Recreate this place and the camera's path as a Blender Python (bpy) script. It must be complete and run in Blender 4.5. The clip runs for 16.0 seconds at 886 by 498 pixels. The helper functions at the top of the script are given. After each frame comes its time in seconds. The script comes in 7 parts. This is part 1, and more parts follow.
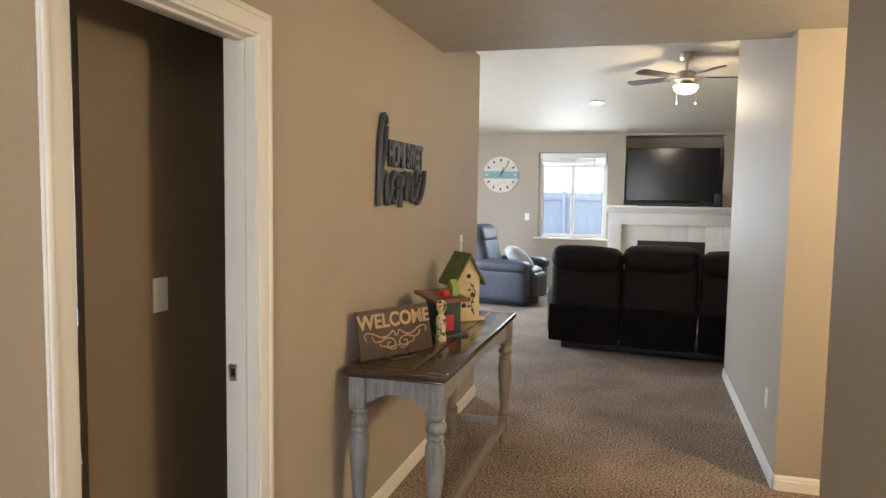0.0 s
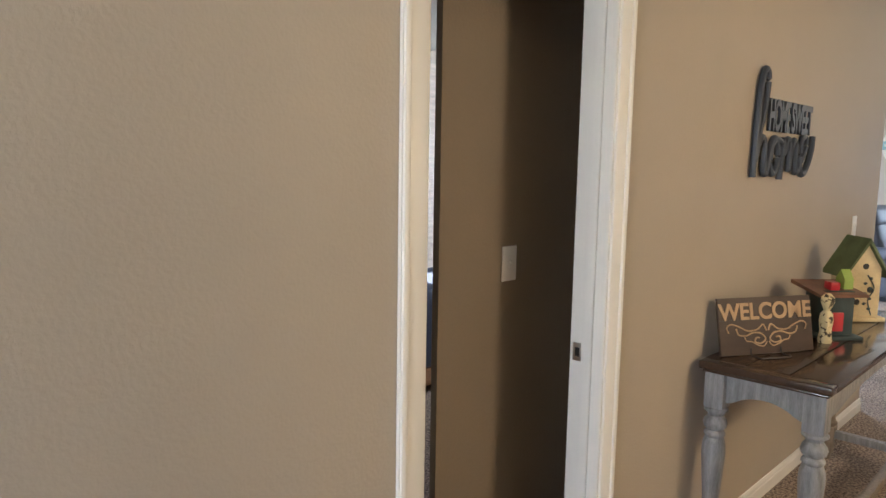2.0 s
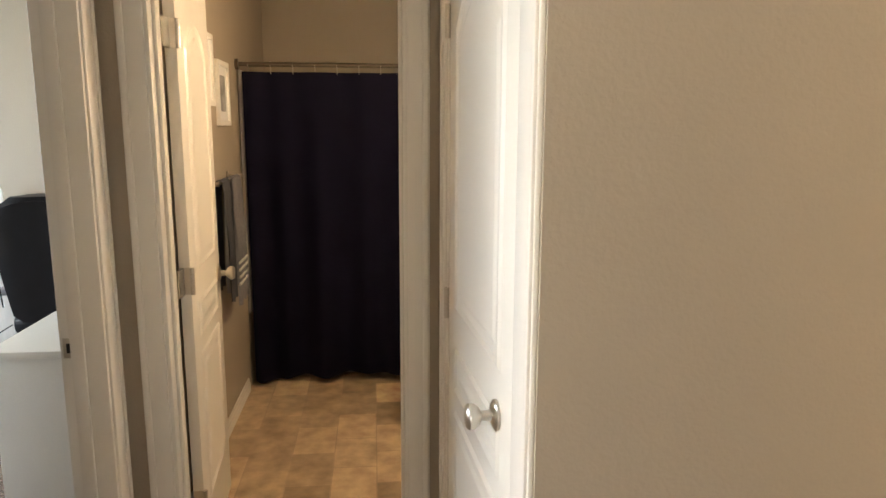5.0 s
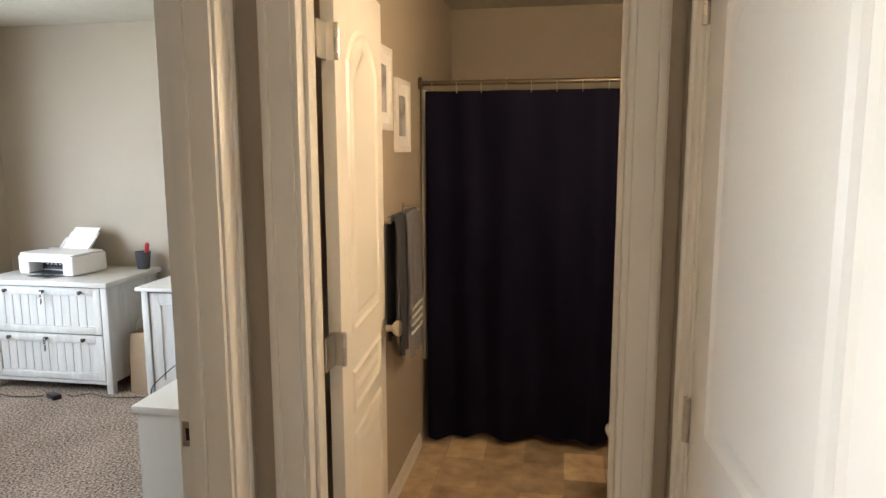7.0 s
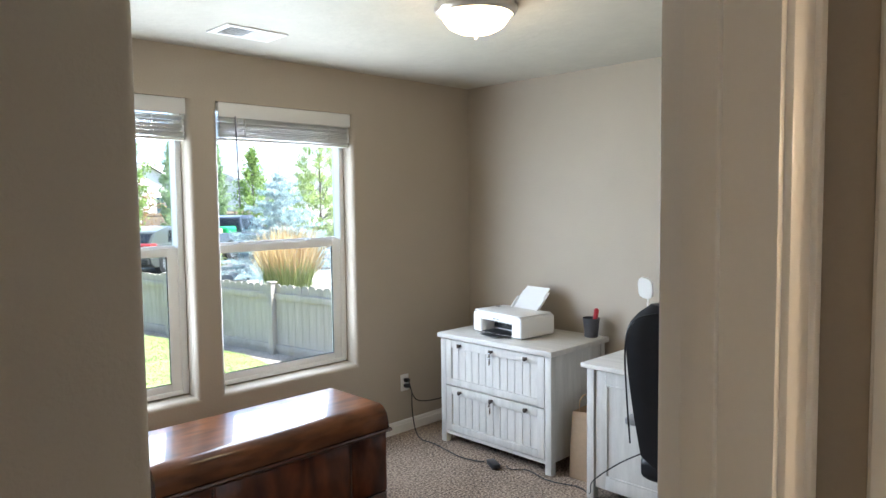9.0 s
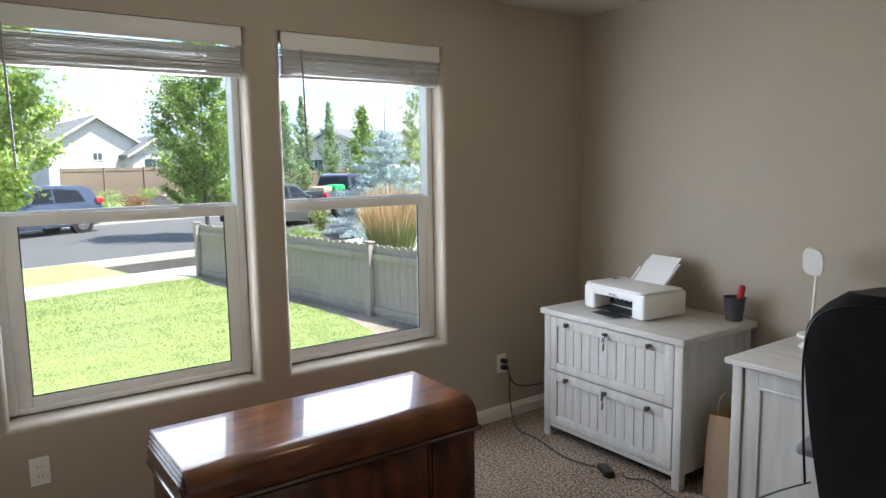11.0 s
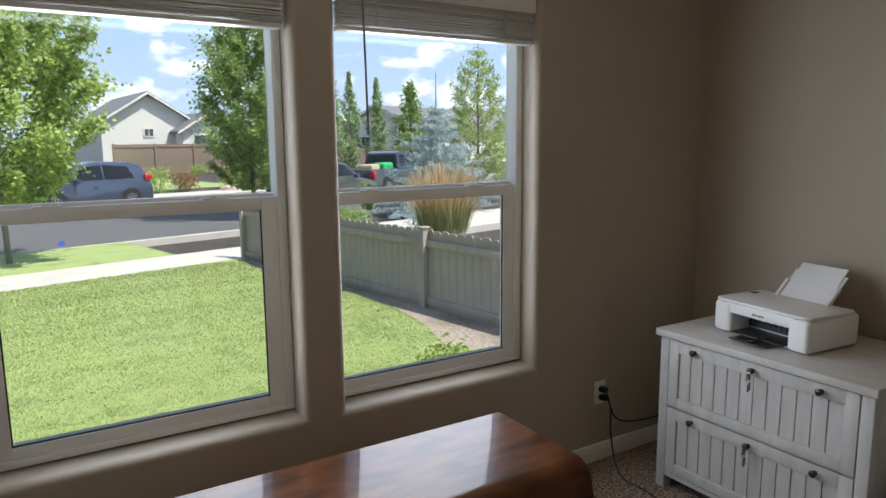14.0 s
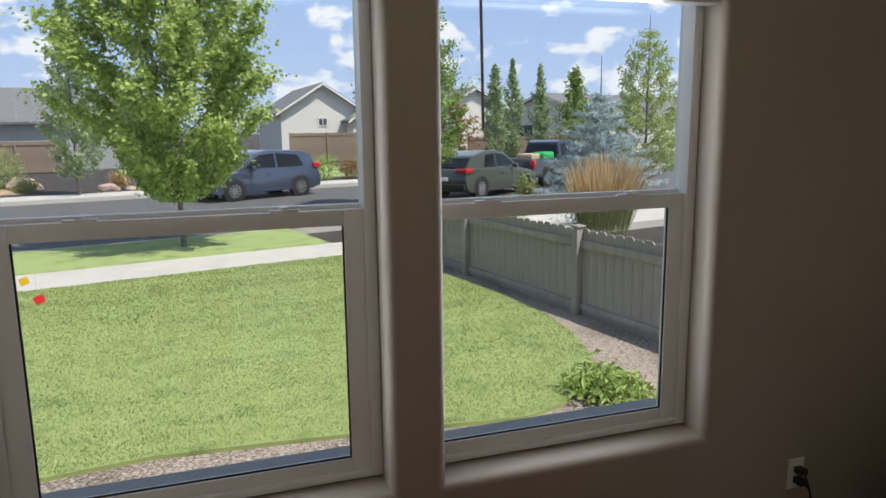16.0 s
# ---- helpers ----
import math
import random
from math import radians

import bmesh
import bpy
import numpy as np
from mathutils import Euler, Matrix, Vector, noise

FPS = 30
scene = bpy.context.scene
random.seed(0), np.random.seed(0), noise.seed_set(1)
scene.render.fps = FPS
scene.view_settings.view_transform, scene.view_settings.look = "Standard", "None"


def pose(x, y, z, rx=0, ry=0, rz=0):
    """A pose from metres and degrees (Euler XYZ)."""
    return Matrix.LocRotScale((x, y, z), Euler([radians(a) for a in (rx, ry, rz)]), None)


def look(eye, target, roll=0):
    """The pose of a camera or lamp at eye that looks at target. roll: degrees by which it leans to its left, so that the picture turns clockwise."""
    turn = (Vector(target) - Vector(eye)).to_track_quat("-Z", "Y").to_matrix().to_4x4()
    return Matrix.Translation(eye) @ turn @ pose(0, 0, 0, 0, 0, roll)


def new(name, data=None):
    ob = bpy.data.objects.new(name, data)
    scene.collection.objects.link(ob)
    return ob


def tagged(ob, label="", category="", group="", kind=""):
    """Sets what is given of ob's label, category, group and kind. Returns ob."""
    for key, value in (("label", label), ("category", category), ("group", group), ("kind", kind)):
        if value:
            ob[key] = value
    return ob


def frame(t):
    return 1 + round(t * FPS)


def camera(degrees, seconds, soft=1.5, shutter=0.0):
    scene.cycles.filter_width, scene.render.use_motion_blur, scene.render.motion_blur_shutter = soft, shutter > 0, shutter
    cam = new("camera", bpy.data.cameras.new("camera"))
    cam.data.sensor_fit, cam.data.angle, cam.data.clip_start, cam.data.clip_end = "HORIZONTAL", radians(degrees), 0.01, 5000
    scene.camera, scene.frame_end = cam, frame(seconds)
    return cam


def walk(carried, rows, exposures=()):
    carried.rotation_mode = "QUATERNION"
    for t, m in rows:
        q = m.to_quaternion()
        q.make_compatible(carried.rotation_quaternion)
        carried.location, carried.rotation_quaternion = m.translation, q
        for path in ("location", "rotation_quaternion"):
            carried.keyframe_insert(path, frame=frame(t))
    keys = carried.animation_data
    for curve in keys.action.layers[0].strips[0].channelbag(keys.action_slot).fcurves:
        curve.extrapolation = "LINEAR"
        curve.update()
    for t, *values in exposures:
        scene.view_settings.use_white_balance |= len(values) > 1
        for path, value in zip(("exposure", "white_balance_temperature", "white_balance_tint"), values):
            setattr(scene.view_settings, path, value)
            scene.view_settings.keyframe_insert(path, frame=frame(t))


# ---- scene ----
cam = camera(65.3, 16.0)
METRES, EYE, TILT, LEAN, TURN = 4.18, 1.5, 0.0, 0.0, 16.2
PATH = [
    (0, (-1.651, -0.461, 1.563), (-2.203, 1.455, 1.404), 0.9),
    (0.5, (-1.737, -0.325, 1.573), (-2.517, 1.509, 1.408), 0.9),
    (1, (-1.751, -0.279, 1.581), (-2.724, 1.46, 1.404), 1.0),
    (1.5, (-1.744, -0.26, 1.57), (-2.941, 1.329, 1.364), 1.1),
    (2, (-1.779, -0.271, 1.53), (-3.169, 1.148, 1.287), 1.0),
    (2.5, (-1.769, -0.314, 1.518), (-3.331, 0.9, 1.222), 1.1),
    (3, (-1.753, -0.344, 1.53), (-3.472, 0.632, 1.2), 0.5),
    (3.5, (-1.766, -0.372, 1.544), (-3.588, 0.375, 1.195), 0.5),
    (4, (-1.775, -0.383, 1.533), (-3.668, 0.153, 1.194), 0.2),
    (4.5, (-1.777, -0.392, 1.539), (-3.712, -0.047, 1.197), 0.2),
    (6.8, (-2.332, -0.423, 1.573), (-4.292, -0.679, 1.269), -0.2),
    (7, (-2.404, -0.437, 1.569), (-4.354, -0.772, 1.279), -0.2),
    (7.5, (-2.54, -0.519, 1.559), (-4.421, -1.151, 1.306), -0.2),
    (8, (-2.711, -0.689, 1.6), (-4.468, -1.621, 1.391), -0.5),
    (8.5, (-2.858, -0.806, 1.642), (-4.429, -2.033, 1.488), -0.5),
    (9, (-3.076, -0.91, 1.601), (-4.48, -2.328, 1.463), -0.7),
    (9.5, (-3.22, -0.995, 1.583), (-4.517, -2.511, 1.448), -0.7),
    (10, (-3.307, -1.123, 1.542), (-4.528, -2.697, 1.369), -0.5),
    (10.2, (-3.38, -1.18, 1.559), (-4.572, -2.773, 1.353), -0.8),
    (12.5, (-3.705, -1.732, 1.532), (-4.827, -3.366, 1.26), -0.6),
    (13, (-3.747, -1.845, 1.529), (-4.836, -3.498, 1.242), -0.6),
    (13.5, (-3.792, -2.022, 1.559), (-4.855, -3.689, 1.258), -0.5),
    (14, (-3.877, -2.152, 1.562), (-4.921, -3.829, 1.25), -0.5),
    (14.5, (-4.021, -2.259, 1.544), (-5.027, -3.957, 1.22), -0.7),
    (15, (-4.102, -2.359, 1.536), (-4.998, -4.115, 1.196), -0.7),
    (15.5, (-4.175, -2.53, 1.555), (-4.933, -4.349, 1.216), -0.6),
    (16, (-4.283, -2.677, 1.583), (-4.908, -4.546, 1.242), -0.7),
]
EXPOSURES = [(0.0, 2.28, 5900, 9), (1.4, 2.33, 6050, 9), (2.0, 2.4, 5450, 9), (3.2, 2.45, 6100, 9), (4.5, 2.45, 6400, 9), (7.0, 2.4, 6250, 10), (8.5, 2.3, 6100, 10), (9.0, 2.1, 5950, 10), (9.5, 1.95, 5950, 11), (10.2, 1.7, 6100, 12), (12.5, 0.8, 6450, 14), (14.5, 0.42, 6500, 14), (16.0, 0.14, 6550, 16)]
walk(cam, [(t, look(eye, target, roll)) for t, eye, target, roll in PATH], EXPOSURES)

# ---- light ----
SUN_FROM = Vector((-0.42, 0.50, 1.15)).normalized()
world = bpy.data.worlds.new("world")
world.use_nodes = True
scene.world = world
wn = world.node_tree.nodes
sky = wn.new("ShaderNodeTexSky")
sky.sky_type = "NISHITA"
sky.sun_disc = False
sky.sun_elevation = math.asin(SUN_FROM.z)
sky.sun_rotation = math.atan2(SUN_FROM.x, SUN_FROM.y)
world.node_tree.links.new(sky.outputs[0], wn["Background"].inputs[0])
wn["Background"].inputs[1].default_value = 0.15
sun_data = bpy.data.lights.new("sun", "SUN")
sun_data.energy, sun_data.angle, sun_data.color = 5.0, radians(0.5), (1.0, 0.95, 0.87)
sun = new("sun", sun_data)
sun.matrix_world = look((0, 0, 30), Vector((0, 0, 30)) - SUN_FROM)


def lamp(name, kind, at, watts, colour, size=0.1, target=None, size_y=None):
    data = bpy.data.lights.new(name, kind)
    data.energy, data.color = watts, colour
    if kind == "AREA":
        data.size = size
        if size_y:
            data.shape, data.size_y = "RECTANGLE", size_y
    else:
        data.shadow_soft_size = size
    ob = new(name, data)
    ob.matrix_world = look(at, target) if target else Matrix.Translation(at)
    return ob


WARM = (1.0, 0.78, 0.52)
DAY = (0.92, 0.96, 1.0)
SKYLIT = (0.82, 0.91, 1.0)
lamp("office_bulb", "POINT", (-5.30, -2.94, 2.16), 1.0, (1.0, 0.78, 0.5), 0.09)
lamp("side_passage_bulb", "POINT", (0.3, 2.45, 2.15), 30, (1.0, 0.74, 0.43), 0.24)
lamp("fan_bulb", "POINT", (-1.27, 7.3, 2.55), 7.5, WARM, 0.07)
lamp("bath_bulb", "POINT", (-4.6, 0.05, 1.9), 8.6, (1.0, 0.74, 0.46), 0.08)
# added fill lamp without a fixture, brightens the hall nook and casings
lamp("hall_fill", "POINT", (-2.0, -0.25, 2.3), 1.75, (1.0, 0.80, 0.55), 0.1)
lamp("entry_daylight", "AREA", (-1.8, -2.93, 1.4), 15, (1.0, 0.95, 0.88), 0.9, (-1.8, 0, 1.3), 1.9)
lamp("living_daylight", "AREA", (-5.55, 7.8, 1.3), 33, DAY, 2.4, (-3.0, 7.6, 1.0), 2.0)
lamp("living_window_daylight", "AREA", (-2.73, 10.52, 1.6), 10, DAY, 0.9, (-2.73, 5, 1.2), 1.2)
lamp("office_daylight", "AREA", (-5.31, -4.571, 1.36), 10.8, SKYLIT, 0.66, (-5.31, -2.6, 1.36), 1.34)
lamp("office_daylight_left", "AREA", (-4.218, -4.571, 1.36), 12.0, SKYLIT, 0.72, (-4.218, -2.6, 1.36), 1.34)

# ---- materials ----


def mat(name, col, rough=0.5, metal=0.0, var=0.12, scale=6.0, bump=0.0, bscale=150.0, spec=0.5, streak=None, coat=0.0):
    """A surface with a broad and a fine variation of colour and a fine relief."""
    m = bpy.data.materials.new(name)
    m.use_nodes = True
    n, l = m.node_tree.nodes, m.node_tree.links
    b = n["Principled BSDF"]
    b.inputs["Roughness"].default_value = rough
    b.inputs["Metallic"].default_value = metal
    b.inputs["Specular IOR Level"].default_value = spec
    b.inputs["Coat Weight"].default_value = coat
    tc = n.new("ShaderNodeTexCoord")
    mp = n.new("ShaderNodeMapping")
    if streak:
        mp.inputs["Scale"].default_value = streak
    l.new(tc.outputs["Object"], mp.inputs[0])
    a = n.new("ShaderNodeTexNoise")
    a.inputs["Scale"].default_value, a.inputs["Detail"].default_value = scale, 6
    l.new(mp.outputs[0], a.inputs["Vector"])
    f = n.new("ShaderNodeTexNoise")
    f.inputs["Scale"].default_value, f.inputs["Detail"].default_value = bscale, 3
    l.new(mp.outputs[0], f.inputs["Vector"])
    add = n.new("ShaderNodeMath")
    add.operation = "MULTIPLY_ADD"
    add.inputs[1].default_value = 0.45
    l.new(f.outputs[0], add.inputs[0]), l.new(a.outputs[0], add.inputs[2])
    r = n.new("ShaderNodeValToRGB")
    r.color_ramp.elements[0].position, r.color_ramp.elements[1].position = 0.45, 1.0
    r.color_ramp.elements[0].color = (*[c * (1 - var) for c in col], 1)
    r.color_ramp.elements[1].color = (*[min(1, c * (1 + var)) for c in col], 1)
    l.new(add.outputs[0], r.inputs[0]), l.new(r.outputs[0], b.inputs["Base Color"])
    if bump:
        bp = n.new("ShaderNodeBump")
        bp.inputs["Strength"].default_value, bp.inputs["Distance"].default_value = bump, 0.004
        l.new(f.outputs[0], bp.inputs["Height"]), l.new(bp.outputs[0], b.inputs["Normal"])
    return m


def glow(name, col, strength):
    m = bpy.data.materials.new(name)
    m.use_nodes = True
    b = m.node_tree.nodes["Principled BSDF"]
    b.inputs["Base Color"].default_value = (*col, 1)
    b.inputs["Emission Color"].default_value = (*col, 1)
    b.inputs["Emission Strength"].default_value = strength
    return m


def two_tone(name, c1, c2, scale, lo, hi, rough, bump=0.5, dist=0.004, detail=4.0, spec=0.3, low=0.35):
    """Two colours of grain mixed by a noise, which also gives the relief."""
    m = bpy.data.materials.new(name)
    m.use_nodes = True
    n, l = m.node_tree.nodes, m.node_tree.links
    b = n["Principled BSDF"]
    b.inputs["Roughness"].default_value = rough
    b.inputs["Specular IOR Level"].default_value = spec
    tc = n.new("ShaderNodeTexCoord")
    a = n.new("ShaderNodeTexNoise")
    a.inputs["Scale"].default_value, a.inputs["Detail"].default_value = scale, detail
    l.new(tc.outputs["Object"], a.inputs["Vector"])
    w = n.new("ShaderNodeTexNoise")
    w.inputs["Scale"].default_value, w.inputs["Detail"].default_value = scale * 0.03, 4
    l.new(tc.outputs["Object"], w.inputs["Vector"])
    add = n.new("ShaderNodeMath")
    add.operation = "MULTIPLY_ADD"
    add.inputs[1].default_value = low
    l.new(w.outputs[0], add.inputs[0]), l.new(a.outputs[0], add.inputs[2])
    r = n.new("ShaderNodeValToRGB")
    r.color_ramp.elements[0].position, r.color_ramp.elements[1].position = lo + low / 2, hi + low / 2
    r.color_ramp.elements[0].color, r.color_ramp.elements[1].color = (*c1, 1), (*c2, 1)
    l.new(add.outputs[0], r.inputs[0]), l.new(r.outputs[0], b.inputs["Base Color"])
    bp = n.new("ShaderNodeBump")
    bp.inputs["Strength"].default_value, bp.inputs["Distance"].default_value = bump, dist
    l.new(a.outputs[0], bp.inputs["Height"]), l.new(bp.outputs[0], b.inputs["Normal"])
    return m


WALL = mat("wall_paint", (0.40, 0.345, 0.275), 0.58, var=0.03, scale=3, bump=0.26, bscale=110, spec=0.35)
# darker base colour than wall_paint, used on the den return walls only
DARKWALL = mat("dark_taupe_wall", (0.25, 0.197, 0.14), 0.5, var=0.04, scale=3, bump=0.3, bscale=110, spec=0.3)
CEIL = mat("ceiling_paint", (0.50, 0.465, 0.385), 0.6, var=0.05, scale=5, bump=1.0, bscale=22, spec=0.22)
TRIM = mat("trim_paint", (0.78, 0.75, 0.70), 0.35, var=0.02, scale=4, spec=0.4)
DOORP = mat("door_paint", (0.80, 0.77, 0.71), 0.35, var=0.02, scale=4, bump=0.08, bscale=90)
CARPET = two_tone("carpet", (0.075, 0.052, 0.038), (0.43, 0.33, 0.25), 80, 0.37, 0.63, 0.95, 1.0, 0.010, detail=6.0, low=0.2)
NICKEL = mat("satin_nickel", (0.62, 0.58, 0.52), 0.28, 1.0, var=0.05)
WHITEP = mat("white_plastic", (0.80, 0.79, 0.76), 0.35, var=0.02)
VINYL_W = mat("white_vinyl", (0.82, 0.82, 0.80), 0.3, var=0.02)
BLACKP = mat("black_plastic", (0.016, 0.016, 0.018), 0.4, var=0.1)
SILL = mat("sill_paint", (0.72, 0.70, 0.66), 0.4, var=0.03, scale=5)

GLASS = bpy.data.materials.new("window_glass")
GLASS.use_nodes = True
_n, _l = GLASS.node_tree.nodes, GLASS.node_tree.links
_g = _n.new("ShaderNodeBsdfGlossy")
_g.inputs["Roughness"].default_value = 0.02
_t = _n.new("ShaderNodeBsdfTransparent")
_t.inputs[0].default_value = (0.93, 0.96, 0.95, 1)
_m = _n.new("ShaderNodeMixShader")
_m.inputs[0].default_value = 0.05
_l.new(_t.outputs[0], _m.inputs[1]), _l.new(_g.outputs[0], _m.inputs[2])
_l.new(_m.outputs[0], _n["Material Output"].inputs[0])

# ---- mesh helpers ----


def box(bm, x0, x1, y0, y1, z0, z1, bevel=0.0, seg=2, m=None):
    """A box in bm, its edges rounded by bevel."""
    t = bmesh.new()
    bmesh.ops.create_cube(t, size=1, matrix=Matrix.LocRotScale(((x0 + x1) / 2, (y0 + y1) / 2, (z0 + z1) / 2), None, (abs(x1 - x0), abs(y1 - y0), abs(z1 - z0))))
    if bevel:
        bmesh.ops.bevel(t, geom=t.edges[:], offset=bevel, segments=seg, affect="EDGES", profile=0.5)
    merge(bm, t, m)


def merge(bm, t, m=None):
    if m is not None:
        bmesh.ops.transform(t, matrix=m, verts=t.verts)
    me = bpy.data.meshes.new("tmp")
    t.to_mesh(me)
    t.free()
    bm.from_mesh(me)
    bpy.data.meshes.remove(me)


def cyl(bm, p, q, r, r2=None, seg=16, caps=True):
    """A round bar from p to q."""
    p, q = Vector(p), Vector(q)
    d = q - p
    m = Matrix.Translation((p + q) / 2) @ d.to_track_quat("Z", "Y").to_matrix().to_4x4()
    bmesh.ops.create_cone(bm, cap_ends=caps, segments=seg, radius1=r, radius2=r if r2 is None else r2, depth=d.length, matrix=m)


def lathe(bm, profile, m=None, seg=20):
    """Turns rows of (radius, height) about the z axis."""
    t = bmesh.new()
    rings = [[t.verts.new((max(r, 1e-4) * math.cos(2 * math.pi * k / seg), max(r, 1e-4) * math.sin(2 * math.pi * k / seg), z)) for k in range(seg)] for r, z in profile]
    for a, b in zip(rings, rings[1:]):
        for k in range(seg):
            t.faces.new((a[k], a[(k + 1) % seg], b[(k + 1) % seg], b[k]))
    t.faces.new(rings[0][::-1])
    t.faces.new(rings[-1])
    merge(bm, t, m)


def ball(bm, c, r, squash=(1, 1, 1), sub=2, m=None):
    t = bmesh.new()
    bmesh.ops.create_icosphere(t, subdivisions=sub, radius=r, matrix=Matrix.LocRotScale(c, None, squash))
    merge(bm, t, m)


def prism(bm, pts, axis, a, b, bevel=0.0):
    """A flat outline, given in the two other axes, drawn out along axis from a to b."""
    t = bmesh.new()
    put = {"x": lambda u, v, w: (w, u, v), "y": lambda u, v, w: (u, w, v), "z": lambda u, v, w: (u, v, w)}[axis]
    lo = [t.verts.new(put(u, v, a)) for u, v in pts]
    hi = [t.verts.new(put(u, v, b)) for u, v in pts]
    n = len(pts)
    for k in range(n):
        t.faces.new((lo[k], lo[(k + 1) % n], hi[(k + 1) % n], hi[k]))
    t.faces.new(lo[::-1]), t.faces.new(hi)
    bmesh.ops.recalc_face_normals(t, faces=t.faces[:])
    if bevel:
        bmesh.ops.bevel(t, geom=t.edges[:], offset=bevel, segments=2, affect="EDGES", profile=0.5)
    merge(bm, t)


def tube(bm, pts, r, seg=8):
    """A round cord along a smooth line through pts."""
    pts = [Vector(p) for p in pts]
    line = []
    for k in range(len(pts) - 1):
        p0, p1, p2, p3 = pts[max(k - 1, 0)], pts[k], pts[k + 1], pts[min(k + 2, len(pts) - 1)]
        for s in range(6):
            u = s / 6
            line.append(0.5 * (2 * p1 + (p2 - p0) * u + (2 * p0 - 5 * p1 + 4 * p2 - p3) * u * u + (3 * p1 - p0 - 3 * p2 + p3) * u ** 3))
    line.append(pts[-1])
    rings = []
    for k, p in enumerate(line):
        d = (line[min(k + 1, len(line) - 1)] - line[max(k - 1, 0)]).normalized()
        q = d.to_track_quat("Z", "Y")
        rings.append([bm.verts.new(p + q @ Vector((r * math.cos(2 * math.pi * j / seg), r * math.sin(2 * math.pi * j / seg), 0))) for j in range(seg)])
    for a, b in zip(rings, rings[1:]):
        for j in range(seg):
            bm.faces.new((a[j], a[(j + 1) % seg], b[(j + 1) % seg], b[j]))
    bm.faces.new(rings[0][::-1]), bm.faces.new(rings[-1])


def mesh(name, bm, material, smooth=False):
    me = bpy.data.meshes.new(name)
    bm.to_mesh(me)
    bm.free()
    for m in material if isinstance(material, (list, tuple)) else [material]:
        me.materials.append(m)
    if smooth:
        me.shade_smooth()
        me.set_sharp_from_angle(angle=radians(40))
    return me


def part(name, bm, material, parent, label="", smooth=True):
    ob = new(name, mesh(name, bm, material, smooth))
    ob.parent = parent
    if label:
        ob["label"] = label
    return ob


def thing(name, at, label, category, group="", kind="", rz=0.0):
    e = new(name)
    e.empty_display_size = 0.1
    e.matrix_world = pose(*at, 0, 0, rz)
    return tagged(e, label, category, group, kind)


def solid(name, bm, material, label, category, kind="", group="", smooth=True, at=None, rz=0.0):
    ob = new(name, mesh(name, bm, material, smooth))
    if at:
        ob.matrix_world = pose(*at, 0, 0, rz)
    return tagged(ob, label, category, group, kind)


def structure(name, bm, material, label, category, smooth=False):
    return solid(name, bm, material, label, category, "structure", smooth=smooth)


def wall(name, x0, x1, y0, y1, z0=0.0, z1=2.6, holes=(), label="beige painted drywall with orange-peel texture", material=None):
    """A straight wall as a box, with holes (from, to, low, high) along its longer side that go right through."""
    bm = bmesh.new()
    along_x = abs(x1 - x0) > abs(y1 - y0)
    a0, a1 = (x0, x1) if along_x else (y0, y1)

    def piece(s, e, lo, hi):
        if e - s > 1e-4 and hi - lo > 1e-4:
            box(bm, *((s, e, y0, y1) if along_x else (x0, x1, s, e)), lo, hi)
    at = a0
    for s, e, lo, hi in sorted(holes):
        piece(at, s, z0, z1), piece(s, e, z0, lo), piece(s, e, hi, z1)
        at = e
    piece(at, a1, z0, z1)
    return structure(name, bm, material or WALL, label, "wall")


# ---- structure ----
XW, NOOK, OFF_N, BATH, WEST, SOUTH = -2.87, -0.135, -1.15, -3.88, -6.89, -4.48
HC, LC, FAR = 2.43, 2.53, 10.6
bm = bmesh.new()
box(bm, -7.05, 3.1, -3.1, 10.8, -0.25, 0)
box(bm, -7.05, -3.3, -4.62, -3.1, -0.25, 0)
structure("floor", bm, CARPET, "brown and beige flecked cut-pile carpet floor", "floor")

# hall
wall("wall_hall", XW - 0.115, XW, NOOK, 4.70, holes=[(0.775, 1.565, 0, 2.075)])
TURNED = Matrix.Translation((XW, NOOK, 0)) @ Matrix.Rotation(radians(3.7), 4, "Z") @ Matrix.Translation((-XW, -NOOK, 0))
wall("wall_nook", BATH - 0.05, XW - 0.115, NOOK, NOOK + 0.115, holes=[(-3.74, -2.986, 0, 2.06)]).matrix_world = TURNED
wall("wall_bath_door", BATH - 0.115, BATH, OFF_N, NOOK + 0.6, holes=[(-1.03, -0.29, 0, 2.06)])
wall("wall_office_north", -7.0, -2.72, OFF_N - 0.115, OFF_N, holes=[(-3.77, -2.93, 0, 2.06)])
wall("wall_entry_west", -2.72 - 0.115, -2.72, -3.05, OFF_N - 0.115)
wall("wall_entry_front", -2.72, -0.7, -3.16, -3.05, holes=[(-2.25, -1.35, 0.0, 2.35)])
wall("wall_entry_east", -1.2, -1.085, -3.05, 1.42)
wall("wall_passage_south", -1.085, 1.6, 1.305, 1.42)
wall("wall_passage_east", 1.6, 1.7, 1.3, 3.6)
wall("wall_hall_right", -0.92, -0.80, 3.712, 5.95, z1=3.9)
wall("wall_hall_right_low", -0.92, -0.80, 3.52, 3.712, z1=HC + 0.05)
wall("wall_passage_north", -0.80, 1.7, 3.52, 3.635)

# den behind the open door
wall("wall_den_return", -3.23, -3.205, 1.168, 2.4, label="dark taupe drywall", material=DARKWALL)
wall("wall_den_return_side", -3.205, XW - 0.115, 2.285, 2.4, label="dark taupe drywall", material=DARKWALL)
wall("wall_den_far", -6.2, -6.08, 0.0, 4.7)
wall("wall_den_north", -6.08, -3.32, 4.585, 4.70)
